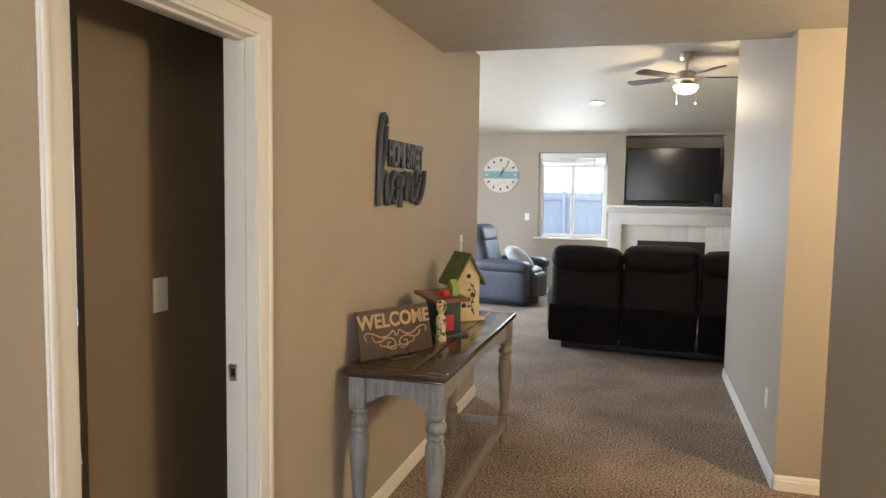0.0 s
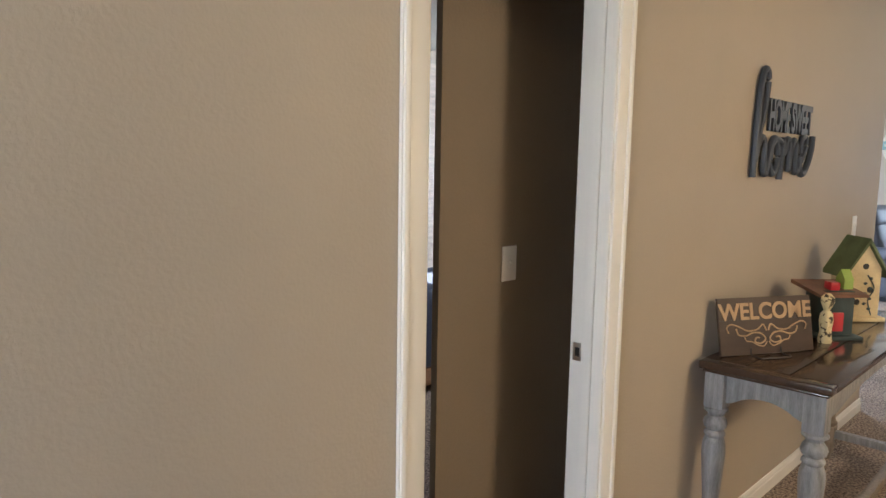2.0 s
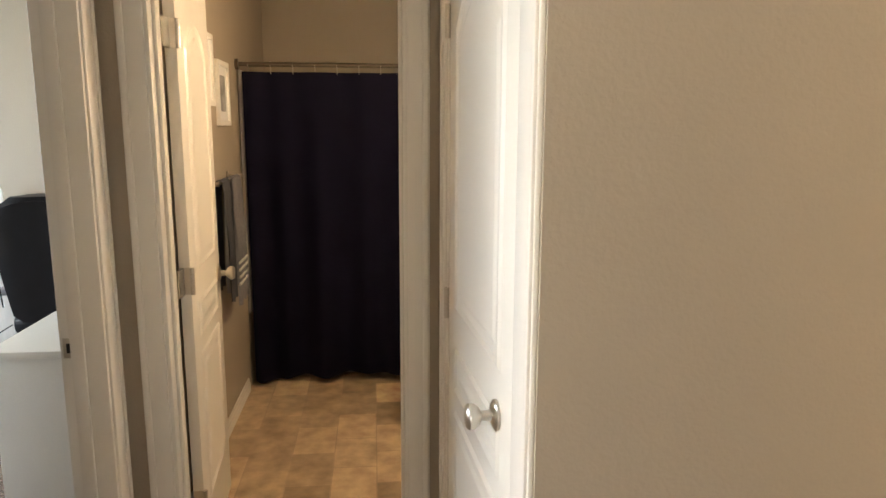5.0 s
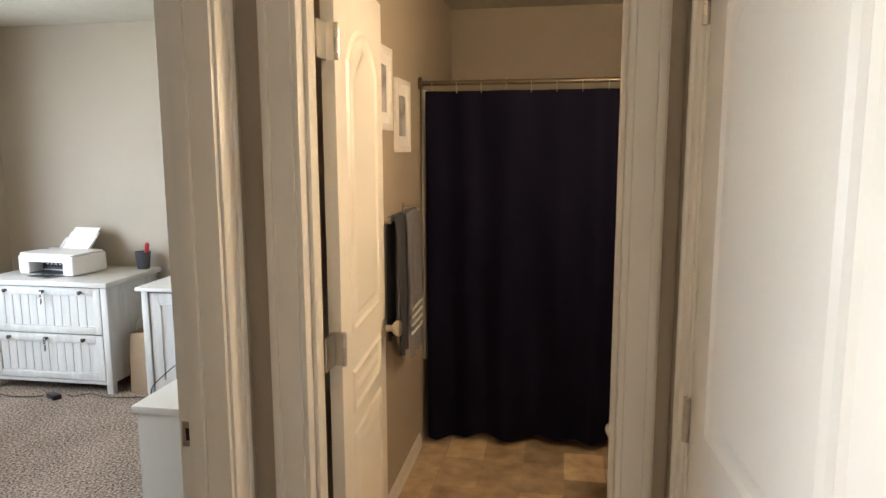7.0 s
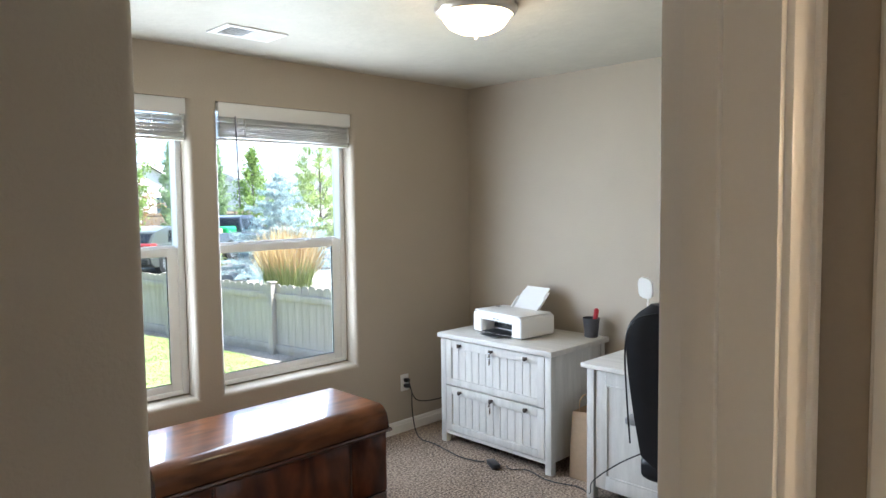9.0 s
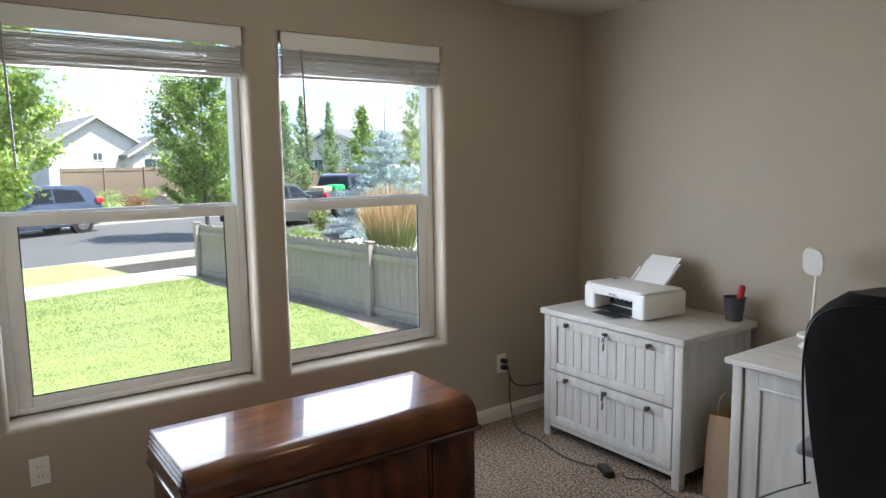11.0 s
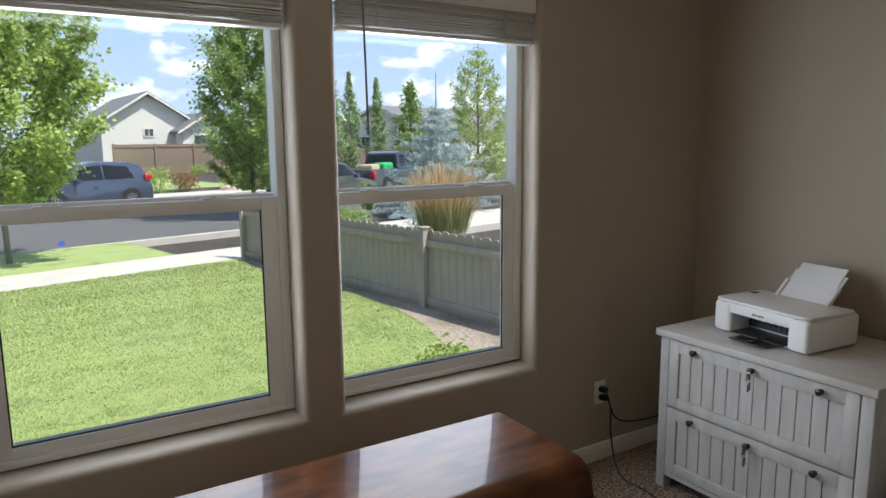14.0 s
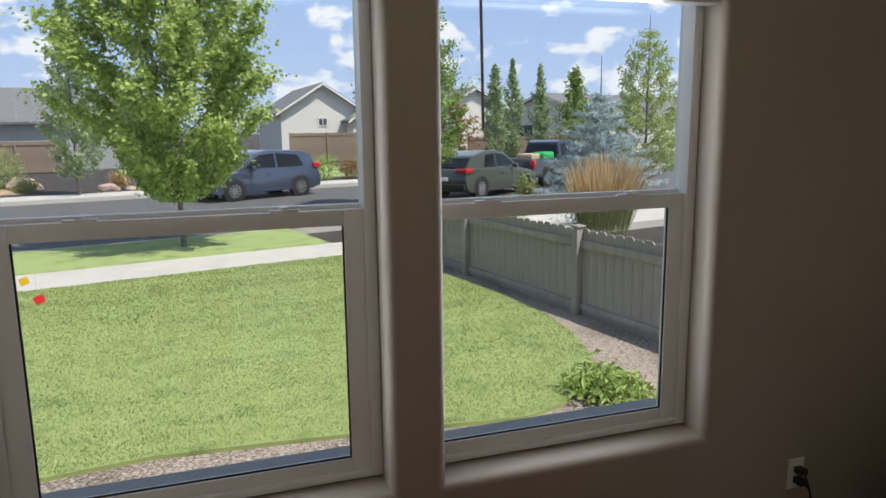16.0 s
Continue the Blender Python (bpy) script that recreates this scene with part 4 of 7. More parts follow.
# clouds and sky far off
SKYCARD = bpy.data.materials.new("cloudy_sky")
SKYCARD.use_nodes = True
_n, _l = SKYCARD.node_tree.nodes, SKYCARD.node_tree.links
_tc, _mp = _n.new("ShaderNodeTexCoord"), _n.new("ShaderNodeMapping")
_mp.inputs["Scale"].default_value = (0.021, 0.021, 0.042)
_ns = _n.new("ShaderNodeTexNoise")
_ns.inputs["Scale"].default_value, _ns.inputs["Detail"].default_value, _ns.inputs["Roughness"].default_value = 1.0, 10, 0.54
_l.new(_tc.outputs["Object"], _mp.inputs[0]), _l.new(_mp.outputs[0], _ns.inputs["Vector"])
_r = _n.new("ShaderNodeValToRGB")
_r.color_ramp.elements[0].position, _r.color_ramp.elements[0].color = 0.52, (0.30, 0.47, 0.80, 1)
_r.color_ramp.elements[1].position, _r.color_ramp.elements[1].color = 0.60, (0.92, 0.93, 0.96, 1)
_l.new(_ns.outputs[0], _r.inputs[0])
_sep = _n.new("ShaderNodeSeparateXYZ")
_l.new(_tc.outputs["Object"], _sep.inputs[0])
_mr = _n.new("ShaderNodeMapRange")
_mr.inputs["From Min"].default_value, _mr.inputs["From Max"].default_value = 0, 130
_mr.inputs["To Min"].default_value, _mr.inputs["To Max"].default_value = 0.60, 0.08
_l.new(_sep.outputs["Z"], _mr.inputs["Value"])
_mx = _n.new("ShaderNodeMix")
_mx.data_type = "RGBA"
_mx.inputs[7].default_value = (0.62, 0.70, 0.82, 1)
_l.new(_mr.outputs[0], _mx.inputs[0]), _l.new(_r.outputs[0], _mx.inputs[6])
_em = _n.new("ShaderNodeEmission")
_em.inputs[1].default_value = 1.15
_l.new(_mx.outputs[2], _em.inputs[0]), _l.new(_em.outputs[0], _n["Material Output"].inputs[0])
bm = bmesh.new()
rows = []
for j in range(7):
    el = radians(-1 + j * 8)
    rows.append([bm.verts.new((600 * math.cos(el) * math.sin(a), -600 * math.cos(el) * math.cos(a), 600 * math.sin(el))) for a in [radians(-75 + k * 5) for k in range(31)]])
for r0, r1 in zip(rows, rows[1:]):
    for k in range(30):
        bm.faces.new((r0[k], r0[k + 1], r1[k + 1], r1[k]))
back_ = structure("backdrop", bm, SKYCARD, "blue summer sky with white cumulus clouds", "sky", True)

# lawn blades
rng = np.random.default_rng(77)
cnt = 240000
yy = -6.9 - 7.4 * rng.uniform(0, 1, cnt) ** 1.25
xx = rng.uniform(-7.9, 0.8, cnt)
inside = np.zeros(cnt, bool)
for (xa, ya), (xb, yb) in zip(LAWN, LAWN[1:] + LAWN[:1]):
    cross = ((ya > yy) != (yb > yy)) & (xx < (xb - xa) * (yy - ya) / (yb - ya + 1e-9) + xa)
    inside ^= cross
xx, yy = xx[inside], yy[inside]
c = len(xx)
h_ = rng.uniform(0.008, 0.026, c)
an = rng.uniform(0, 2 * math.pi, c)
w_ = 0.003 + 0.0025 * (-yy - 7) / 6
lean = rng.normal(size=(c, 2)) * 0.02
b0 = np.stack([xx - np.cos(an) * w_, yy - np.sin(an) * w_, np.full(c, GZ + 0.028)], 1)
b1 = np.stack([xx + np.cos(an) * w_, yy + np.sin(an) * w_, np.full(c, GZ + 0.028)], 1)
b2 = np.stack([xx + lean[:, 0], yy + lean[:, 1], GZ + 0.03 + h_], 1)
me = bpy.data.meshes.new("lawn_grass")
me.from_pydata(np.stack([b0, b1, b2], 1).reshape(-1, 3).tolist(), [], np.arange(c * 3).reshape(-1, 3).tolist())
me.materials.append(L_BLADE)
tagged(new("lawn_grass", me), "short mown blades of lawn grass", "grass", kind="stuff")

# vehicles
TYRE = mat("tyre_rubber", (0.02, 0.02, 0.02), 0.85)
ALLOY = mat("alloy_rim", (0.55, 0.56, 0.58), 0.3, 0.9)
TAIL = mat("tail_light_red", (0.55, 0.02, 0.02), 0.2, coat=0.5)
CARGLASS = mat("tinted_car_glass", (0.025, 0.03, 0.035), 0.08, var=0.1, coat=0.5)
CHROME = mat("chrome_trim", (0.7, 0.7, 0.7), 0.15, 1.0)


def vehicle(name, at, heading, label, paint, lower, cabin, half_w, wheels, wheel_r, glass, bed=None, tail=None, plate_=True):
    """A car from its side outlines (length, height): lower body, cabin with glass, wheels; front towards +x."""
    e = thing(name, at, label, "car", rz=math.degrees(math.atan2(heading[1], heading[0])))

    def loft(bm, pts, widths):
        n = len(pts)
        rings = [[bm.verts.new((x, s * w(x, z), z)) for x, z in pts] for s in (-1, 1) for w in (widths,)]
        a, b_ = rings
        for k in range(n):
            bm.faces.new((a[k], a[(k + 1) % n], b_[(k + 1) % n], b_[k]))
        bm.faces.new(a[::-1]), bm.faces.new(b_)
        bmesh.ops.recalc_face_normals(bm, faces=bm.faces[:])
    zs = [p[1] for p in lower]
    top = max(zs)
    t = bmesh.new()
    loft(t, lower, lambda x, z: half_w * (1 - 0.10 * max(0, (z - 0.75)) / 0.3))
    bmesh.ops.bevel(t, geom=[ed for ed in t.edges], offset=0.05, segments=3, affect="EDGES", profile=0.6)
    bm = bmesh.new()
    merge(bm, t)
    body = part("body", bm, paint, e)
    zc0, zc1 = min(p[1] for p in cabin), max(p[1] for p in cabin)
    t = bmesh.new()
    loft(t, cabin, lambda x, z: half_w * (0.93 - 0.20 * (z - zc0) / (zc1 - zc0)))
    bmesh.ops.bevel(t, geom=[ed for ed in t.edges], offset=0.035, segments=2, affect="EDGES", profile=0.6)
    bm = bmesh.new()
    merge(bm, t)
    cab = part("cabin", bm, paint, e)
    for nm, pts in glass:
        for s in (-1, 1):
            if nm == "side_window":
                bm = bmesh.new()
                vs = [bm.verts.new((x, s * (half_w * (0.93 - 0.20 * (z - zc0) / (zc1 - zc0)) + 0.006), z)) for x, z in pts]
                bm.faces.new(vs)
                bmesh.ops.solidify(bm, geom=bm.faces[:], thickness=0.01)
                part(nm, bm, CARGLASS, cab, smooth=False)
        if nm in ("windscreen", "rear_window"):
            (xa, za), (xb, zb) = pts
            o = 0.012 if nm == "windscreen" else -0.012
            bm = bmesh.new()
            wa, wb = (half_w * (0.93 - 0.20 * (z - zc0) / (zc1 - zc0)) - 0.09 for z in (za, zb))
            vs = [bm.verts.new(p) for p in ((xa + o, -wa, za + 0.008), (xa + o, wa, za + 0.008), (xb + o, wb, zb + 0.008), (xb + o, -wb, zb + 0.008))]
            bm.faces.new(vs)
            bmesh.ops.solidify(bm, geom=bm.faces[:], thickness=0.01)
            part(nm, bm, CARGLASS, cab, smooth=False)
    for x in wheels:
        for s in (-1, 1):
            bm = bmesh.new()
            cyl(bm, (x, s * (half_w - 0.20), wheel_r), (x, s * (half_w + 0.005), wheel_r), wheel_r + 0.06, seg=28)
            part("wheel_arch", bm, TYRE, e)
            bm = bmesh.new()
            q = Matrix.Translation((x, s * (half_w - 0.21), wheel_r)) @ Matrix.Rotation(radians(-90 * s), 4, "X")
            lathe(bm, [(wheel_r * 0.62, 0), (wheel_r * 0.95, 0.0), (wheel_r, 0.03), (wheel_r, 0.20), (wheel_r * 0.95, 0.23), (wheel_r * 0.66, 0.235), (wheel_r * 0.64, 0.20)], q, 28)
            wh = part("wheel", bm, TYRE, e)
            bm = bmesh.new()
            lathe(bm, [(wheel_r * 0.16, 0.215), (wheel_r * 0.13, 0.235)], q, 16)
            for k in range(10):
                a = 2 * math.pi * k / 10
                box(bm, 0.1 * wheel_r, wheel_r * 0.62, -0.022, 0.022, 0.19, 0.225, 0.004, 1, q @ Matrix.Rotation(a, 4, "Z"))
            lathe(bm, [(wheel_r * 0.66, 0.19), (wheel_r * 0.66, 0.23), (wheel_r * 0.60, 0.23), (wheel_r * 0.60, 0.19)], q, 28)
            part("rim", bm, ALLOY, wh, "silver alloy rim")
    rear = min(p[0] for p in lower)
    for s in (-1, 1):
        bm = bmesh.new()
        x0, x1, z0, z1, y0 = tail
        box(bm, x0, x1, *sorted((s * y0, s * (half_w - 0.005))), z0, z1, 0.02)
        part("tail_light", bm, TAIL, e, "red tail light")
        bm = bmesh.new()
        xm = max(p[0] for p in cabin) - 0.55
        box(bm, xm - 0.06, xm + 0.08, *sorted((s * (half_w - 0.02), s * (half_w + 0.17))), zc0 + 0.04, zc0 + 0.18, 0.03)
        part("door_mirror", bm, paint, e)
        for xd in wheels[:1] if bed else ((wheels[0] + wheels[1]) / 2 - 0.15, (wheels[0] + wheels[1]) / 2 + 0.75):
            bm = bmesh.new()
            box(bm, xd, xd + 0.18, *sorted((s * (half_w - 0.01), s * (half_w + 0.02))), zc0 - 0.12, zc0 - 0.085, 0.008)
            part("door_handle", bm, paint, e)
    bm = bmesh.new()
    box(bm, rear - 0.03, rear + 0.16, -half_w + 0.06, half_w - 0.06, 0.32, 0.52, 0.04, 3)
    part("rear_bumper", bm, CHROME if bed else TYRE, e)
    bm = bmesh.new()
    box(bm, rear - 0.035, rear - 0.015, -0.16, 0.16, 0.60 if not bed else 0.42, 0.72 if not bed else 0.52, 0.004)
    part("number_plate", bm, WHITEP, e)
    return e


BLUEGREY = mat("blue_grey_car_paint", (0.075, 0.095, 0.15), 0.25, 0.4, var=0.03, coat=0.8)
TAUPE = mat("grey_green_car_paint", (0.075, 0.08, 0.07), 0.3, 0.2, var=0.03, coat=0.8)
SLATE = mat("dark_slate_truck_paint", (0.055, 0.058, 0.068), 0.28, 0.4, var=0.03, coat=0.8)
suv_low = [(-2.15, 0.35), (-2.22, 0.62), (-2.16, 0.98), (-1.2, 1.02), (0.6, 1.0), (1.15, 0.96), (1.95, 0.80), (2.15, 0.62), (2.15, 0.30), (1.9, 0.24), (-1.9, 0.24)]
suv_cab = [(-2.12, 0.95), (-1.88, 1.48), (-1.5, 1.60), (-0.2, 1.64), (0.35, 1.56), (1.15, 0.95)]
suv_glass = [("side_window", [(-1.55, 1.05), (-1.35, 1.45), (-0.45, 1.53), (-0.45, 1.05)]), ("side_window", [(-0.38, 1.05), (-0.38, 1.53), (0.25, 1.48), (0.85, 1.05)]), ("windscreen", [(1.05, 1.02), (0.42, 1.50)]), ("rear_window", [(-2.07, 1.06), (-1.86, 1.46)])]
vehicle("parked_suv", (-5.75, -27.9, RZ), (0.88, 0.475), "dark blue-grey suv parked across the street", BLUEGREY, suv_low, suv_cab, 0.90, (-1.33, 1.30), 0.34, suv_glass, tail=(-2.21, -1.93, 0.98, 1.16, 0.55))
hat_low = [(-2.1, 0.35), (-2.18, 0.65), (-2.1, 0.98), (-1.2, 1.0), (0.6, 0.95), (1.1, 0.92), (1.9, 0.78), (2.15, 0.6), (2.15, 0.3), (1.9, 0.22), (-1.9, 0.22)]
hat_cab = [(-2.05, 0.93), (-1.55, 1.40), (-0.9, 1.54), (-0.1, 1.55), (0.3, 1.47), (1.12, 0.90)]
hat_glass = [("side_window", [(-1.05, 1.02), (-0.85, 1.42), (-0.35, 1.46), (-0.35, 1.02)]), ("side_window", [(-0.28, 1.02), (-0.28, 1.46), (0.22, 1.40), (0.85, 1.02)]), ("windscreen", [(1.02, 0.98), (0.38, 1.42)]), ("rear_window", [(-1.98, 1.03), (-1.54, 1.38)])]
vehicle("parked_hatchback", (-13.4, -25.4, RZ), (-0.84, -0.54), "grey-green compact crossover parked behind the fence", TAUPE, hat_low, hat_cab, 0.89, (-1.32, 1.32), 0.34, hat_glass, tail=(-2.16, -1.78, 0.86, 1.02, 0.45))
trk_low = [(-2.65, 0.55), (-2.65, 1.12), (0.2, 1.12), (1.3, 1.10), (2.5, 1.02), (2.68, 0.8), (2.68, 0.4), (2.4, 0.35), (-2.4, 0.42)]
trk_cab = [(-0.62, 1.08), (-0.50, 1.72), (-0.2, 1.80), (0.7, 1.80), (1.55, 1.08)]
trk_glass = [("side_window", [(-0.42, 1.18), (-0.36, 1.64), (0.12, 1.66), (0.12, 1.18)]), ("side_window", [(0.2, 1.18), (0.2, 1.66), (0.62, 1.66), (1.2, 1.18)]), ("windscreen", [(1.45, 1.14), (0.75, 1.72)]), ("rear_window", [(-0.60, 1.2), (-0.51, 1.64)])]
truck = vehicle("pickup_truck", (-17.6, -28.6, RZ), (-0.84, -0.54), "dark slate pickup truck with a loaded bed", SLATE, trk_low, trk_cab, 0.93, (-1.6, 1.75), 0.38, trk_glass, bed=True, tail=(-2.67, -2.5, 0.78, 1.08, 0.72))
GREENP = mat("green_plastic", (0.02, 0.42, 0.12), 0.4)
TANW = mat("tan_boards", (0.55, 0.42, 0.28), 0.7)
bm = bmesh.new()
box(bm, -2.3, -1.2, -0.6, 0.1, 1.05, 1.30, 0.05)
part("tan_load", bm, TANW, truck, "pale tan load in the bed")
bm = bmesh.new()
box(bm, -1.7, -0.9, -0.8, -0.25, 1.05, 1.36, 0.09, 3)
part("green_tub", bm, GREENP, truck, "bright green plastic tub in the bed")


# ---- office things ----
WASH = mat("whitewashed_wood", (0.54, 0.525, 0.49), 0.55, var=0.14, scale=5, bump=0.25, bscale=70, streak=(6, 6, 0.7))
WASH_H = mat("whitewashed_wood_top", (0.55, 0.53, 0.49), 0.5, var=0.12, scale=5, bump=0.2, bscale=70, streak=(6, 0.7, 6))
GROOVE = mat("groove_shadow_gap", (0.10, 0.095, 0.085), 0.8)
BRONZE = mat("dark_bronze", (0.07, 0.055, 0.045), 0.35, 0.8, var=0.2)
STEEL = mat("bright_steel", (0.6, 0.6, 0.6), 0.25, 1.0)
DESKW = mat("white_laminate", (0.74, 0.73, 0.70), 0.4, var=0.04, scale=3)
PRINTW = mat("printer_white", (0.80, 0.80, 0.79), 0.35, var=0.01, spec=0.45)
PAPER = mat("paper", (0.82, 0.82, 0.82), 0.8, var=0.01)
LEATHER = mat("black_leather", (0.009, 0.0095, 0.012), 0.4, var=0.2, scale=9, bump=0.15, bscale=160, spec=0.28)
KRAFT = mat("kraft_paper", (0.58, 0.42, 0.27), 0.8, var=0.1, scale=5, bump=0.2, bscale=60)
MESHB = mat("dark_mesh_metal", (0.09, 0.09, 0.10), 0.5, 0.4, var=0.3, scale=300)
RED = mat("red_plastic", (0.42, 0.02, 0.03), 0.35)
CABLE = mat("black_cable", (0.012, 0.012, 0.013), 0.45)


def veneer(name, c1, c2, stretch):
    """Polished figured veneer: long bands of grain under a clear coat."""
    m = bpy.data.materials.new(name)
    m.use_nodes = True
    n, l = m.node_tree.nodes, m.node_tree.links
    b = n["Principled BSDF"]
    b.inputs["Roughness"].default_value = 0.35
    b.inputs["Specular IOR Level"].default_value = 0.1
    b.inputs["Coat Weight"].default_value, b.inputs["Coat Roughness"].default_value = 0.5, 0.06
    tc, mp = n.new("ShaderNodeTexCoord"), n.new("ShaderNodeMapping")
    mp.inputs["Scale"].default_value = stretch
    w = n.new("ShaderNodeTexWave")
    w.inputs["Scale"].default_value, w.inputs["Distortion"].default_value = 0.8, 14
    w.inputs["Detail"].default_value, w.inputs["Detail Scale"].default_value = 4, 1.4
    ns = n.new("ShaderNodeTexNoise")
    ns.inputs["Scale"].default_value, ns.inputs["Detail"].default_value = 3.0, 8
    l.new(tc.outputs["Object"], mp.inputs[0]), l.new(mp.outputs[0], w.inputs["Vector"]), l.new(mp.outputs[0], ns.inputs["Vector"])
    mx = n.new("ShaderNodeMath")
    mx.operation = "MULTIPLY_ADD"
    mx.inputs[1].default_value = 0.22
    l.new(w.outputs["Fac"], mx.inputs[0]), l.new(ns.outputs[0], mx.inputs[2])
    r = n.new("ShaderNodeValToRGB")
    r.color_ramp.elements[0].color, r.color_ramp.elements[1].color = (*c1, 1), (*c2, 1)
    r.color_ramp.elements[0].position, r.color_ramp.elements[1].position = 0.35, 0.85
    l.new(mx.outputs[0], r.inputs[0]), l.new(r.outputs[0], b.inputs["Base Color"])
    return m


WALNUT = veneer("walnut_veneer_top", (0.040, 0.014, 0.006), (0.135, 0.048, 0.017), (1.2, 5, 5))
WALNUT_F = veneer("walnut_veneer_front", (0.030, 0.009, 0.005), (0.115, 0.034, 0.013), (3, 3, 1.4))
WALNUT_D = mat("dark_walnut", (0.05, 0.018, 0.009), 0.25, var=0.25, scale=8, coat=0.6, streak=(1, 8, 8))

# cedar chest
CX0, CX1, CY0, CY1, CZ = -5.405, -4.15, -4.20, -3.685, 0.525
chest = thing("cedar_chest", ((CX0 + CX1) / 2, (CY0 + CY1) / 2, 0), "polished walnut veneer cedar chest with waterfall lid", "chest")
W, D = (CX1 - CX0) / 2, (CY1 - CY0) / 2


def lid_profile(z0, z1, grow, r=0.075, n=8):
    y0, y1 = -D - grow, D + grow
    pts = [(y0, z0), (y1, z0), (y1, z1 - r)]
    pts += [(y1 - r + r * math.cos(a * math.pi / 2 / n), z1 - r + r * math.sin(a * math.pi / 2 / n)) for a in range(1, n + 1)]
    return pts + [(y0 + 0.01, z1), (y0, z1 - 0.012)]


bm = bmesh.new()
prism(bm, lid_profile(0.405, CZ, 0.0), "x", -W + 0.012, W - 0.012)
part("lid", bm, WALNUT, chest, "glossy veneered lid with rounded front edge")
for s in (-1, 1):
    for k in range(4):
        bm = bmesh.new()
        a, b_ = sorted((s * (W - 0.012 + k * 0.0045), s * (W - 0.012 + (k + 1) * 0.0045 - 0.0012)))
        prism(bm, lid_profile(0.405, CZ - 0.006 - k * 0.017, -0.002 * k), "x", a, b_)
        part("lid_moulding", bm, WALNUT_D, chest)
bm = bmesh.new()
box(bm, -W - 0.012, W + 0.012, -D, D + 0.014, 0.385, 0.403, 0.006)
part("lid_rim", bm, WALNUT_D, chest)
bm = bmesh.new()
box(bm, -W + 0.01, W - 0.01, -D + 0.008, D - 0.012, 0.06, 0.386, 0.008)
part("body", bm, WALNUT_F, chest, "figured walnut veneer carcass")
for x0, x1 in ((-W + 0.02, -W + 0.245), (-W + 0.27, W - 0.27), (W - 0.245, W - 0.02)):
    bm = bmesh.new()
    box(bm, x0, x1, D - 0.013, D - 0.004, 0.075, 0.375, 0.003)
    part("front_panel", bm, WALNUT_F, chest)
for x in (-W + 0.2575, W - 0.2575):
    bm = bmesh.new()
    for k in range(22):
        ball(bm, (x, D - 0.006, 0.085 + k * 0.0132), 0.006, (1, 0.8, 1), 1)
    part("bead_strip", bm, WALNUT_D, chest, "carved bead strip")
bm = bmesh.new()
prism(bm, [(-W + 0.02, 0), (-W + 0.12, 0), (-W + 0.2, 0.035), (W - 0.2, 0.035), (W - 0.12, 0), (W - 0.02, 0), (W - 0.02, 0.062), (-W + 0.02, 0.062)], "y", -D + 0.02, D - 0.006, 0.003)
part("plinth", bm, WALNUT_D, chest)

# lateral file cabinet: front towards +x
fc = thing("file_cabinet", (-6.25, -3.705, 0), "whitewashed wooden two-drawer lateral file cabinet", "file cabinet")
FW, FD, FH = 0.45, 0.60, 0.735
bm = bmesh.new()
box(bm, -FD, 0.012, -FW - 0.015, FW + 0.015, FH - 0.032, FH, 0.004)
part("top", bm, WASH_H, fc)
for y in (-FW + 0.0225, FW - 0.0225):
    for x in (-0.03, -FD + 0.05):
        bm = bmesh.new()
        box(bm, x - 0.0225, x + 0.0225, y - 0.0225, y + 0.0225, 0, FH - 0.033, 0.003)
        part("corner_post", bm, WASH, fc)
for y in (-FW + 0.012, FW - 0.012):
    bm = bmesh.new()
    box(bm, -FD + 0.07, -0.05, y - 0.006, y + 0.006, 0.07, FH - 0.034)
    part("side_panel", bm, WASH, fc)
bm = bmesh.new()
box(bm, -FD + 0.03, -FD + 0.045, -FW + 0.04, FW - 0.04, 0.07, FH - 0.034)
part("back_panel", bm, WASH, fc)
bm = bmesh.new()
box(bm, -0.05, -0.012, -FW + 0.045, FW - 0.045, 0.06, 0.083, 0.002)
part("bottom_rail", bm, WASH_H, fc)
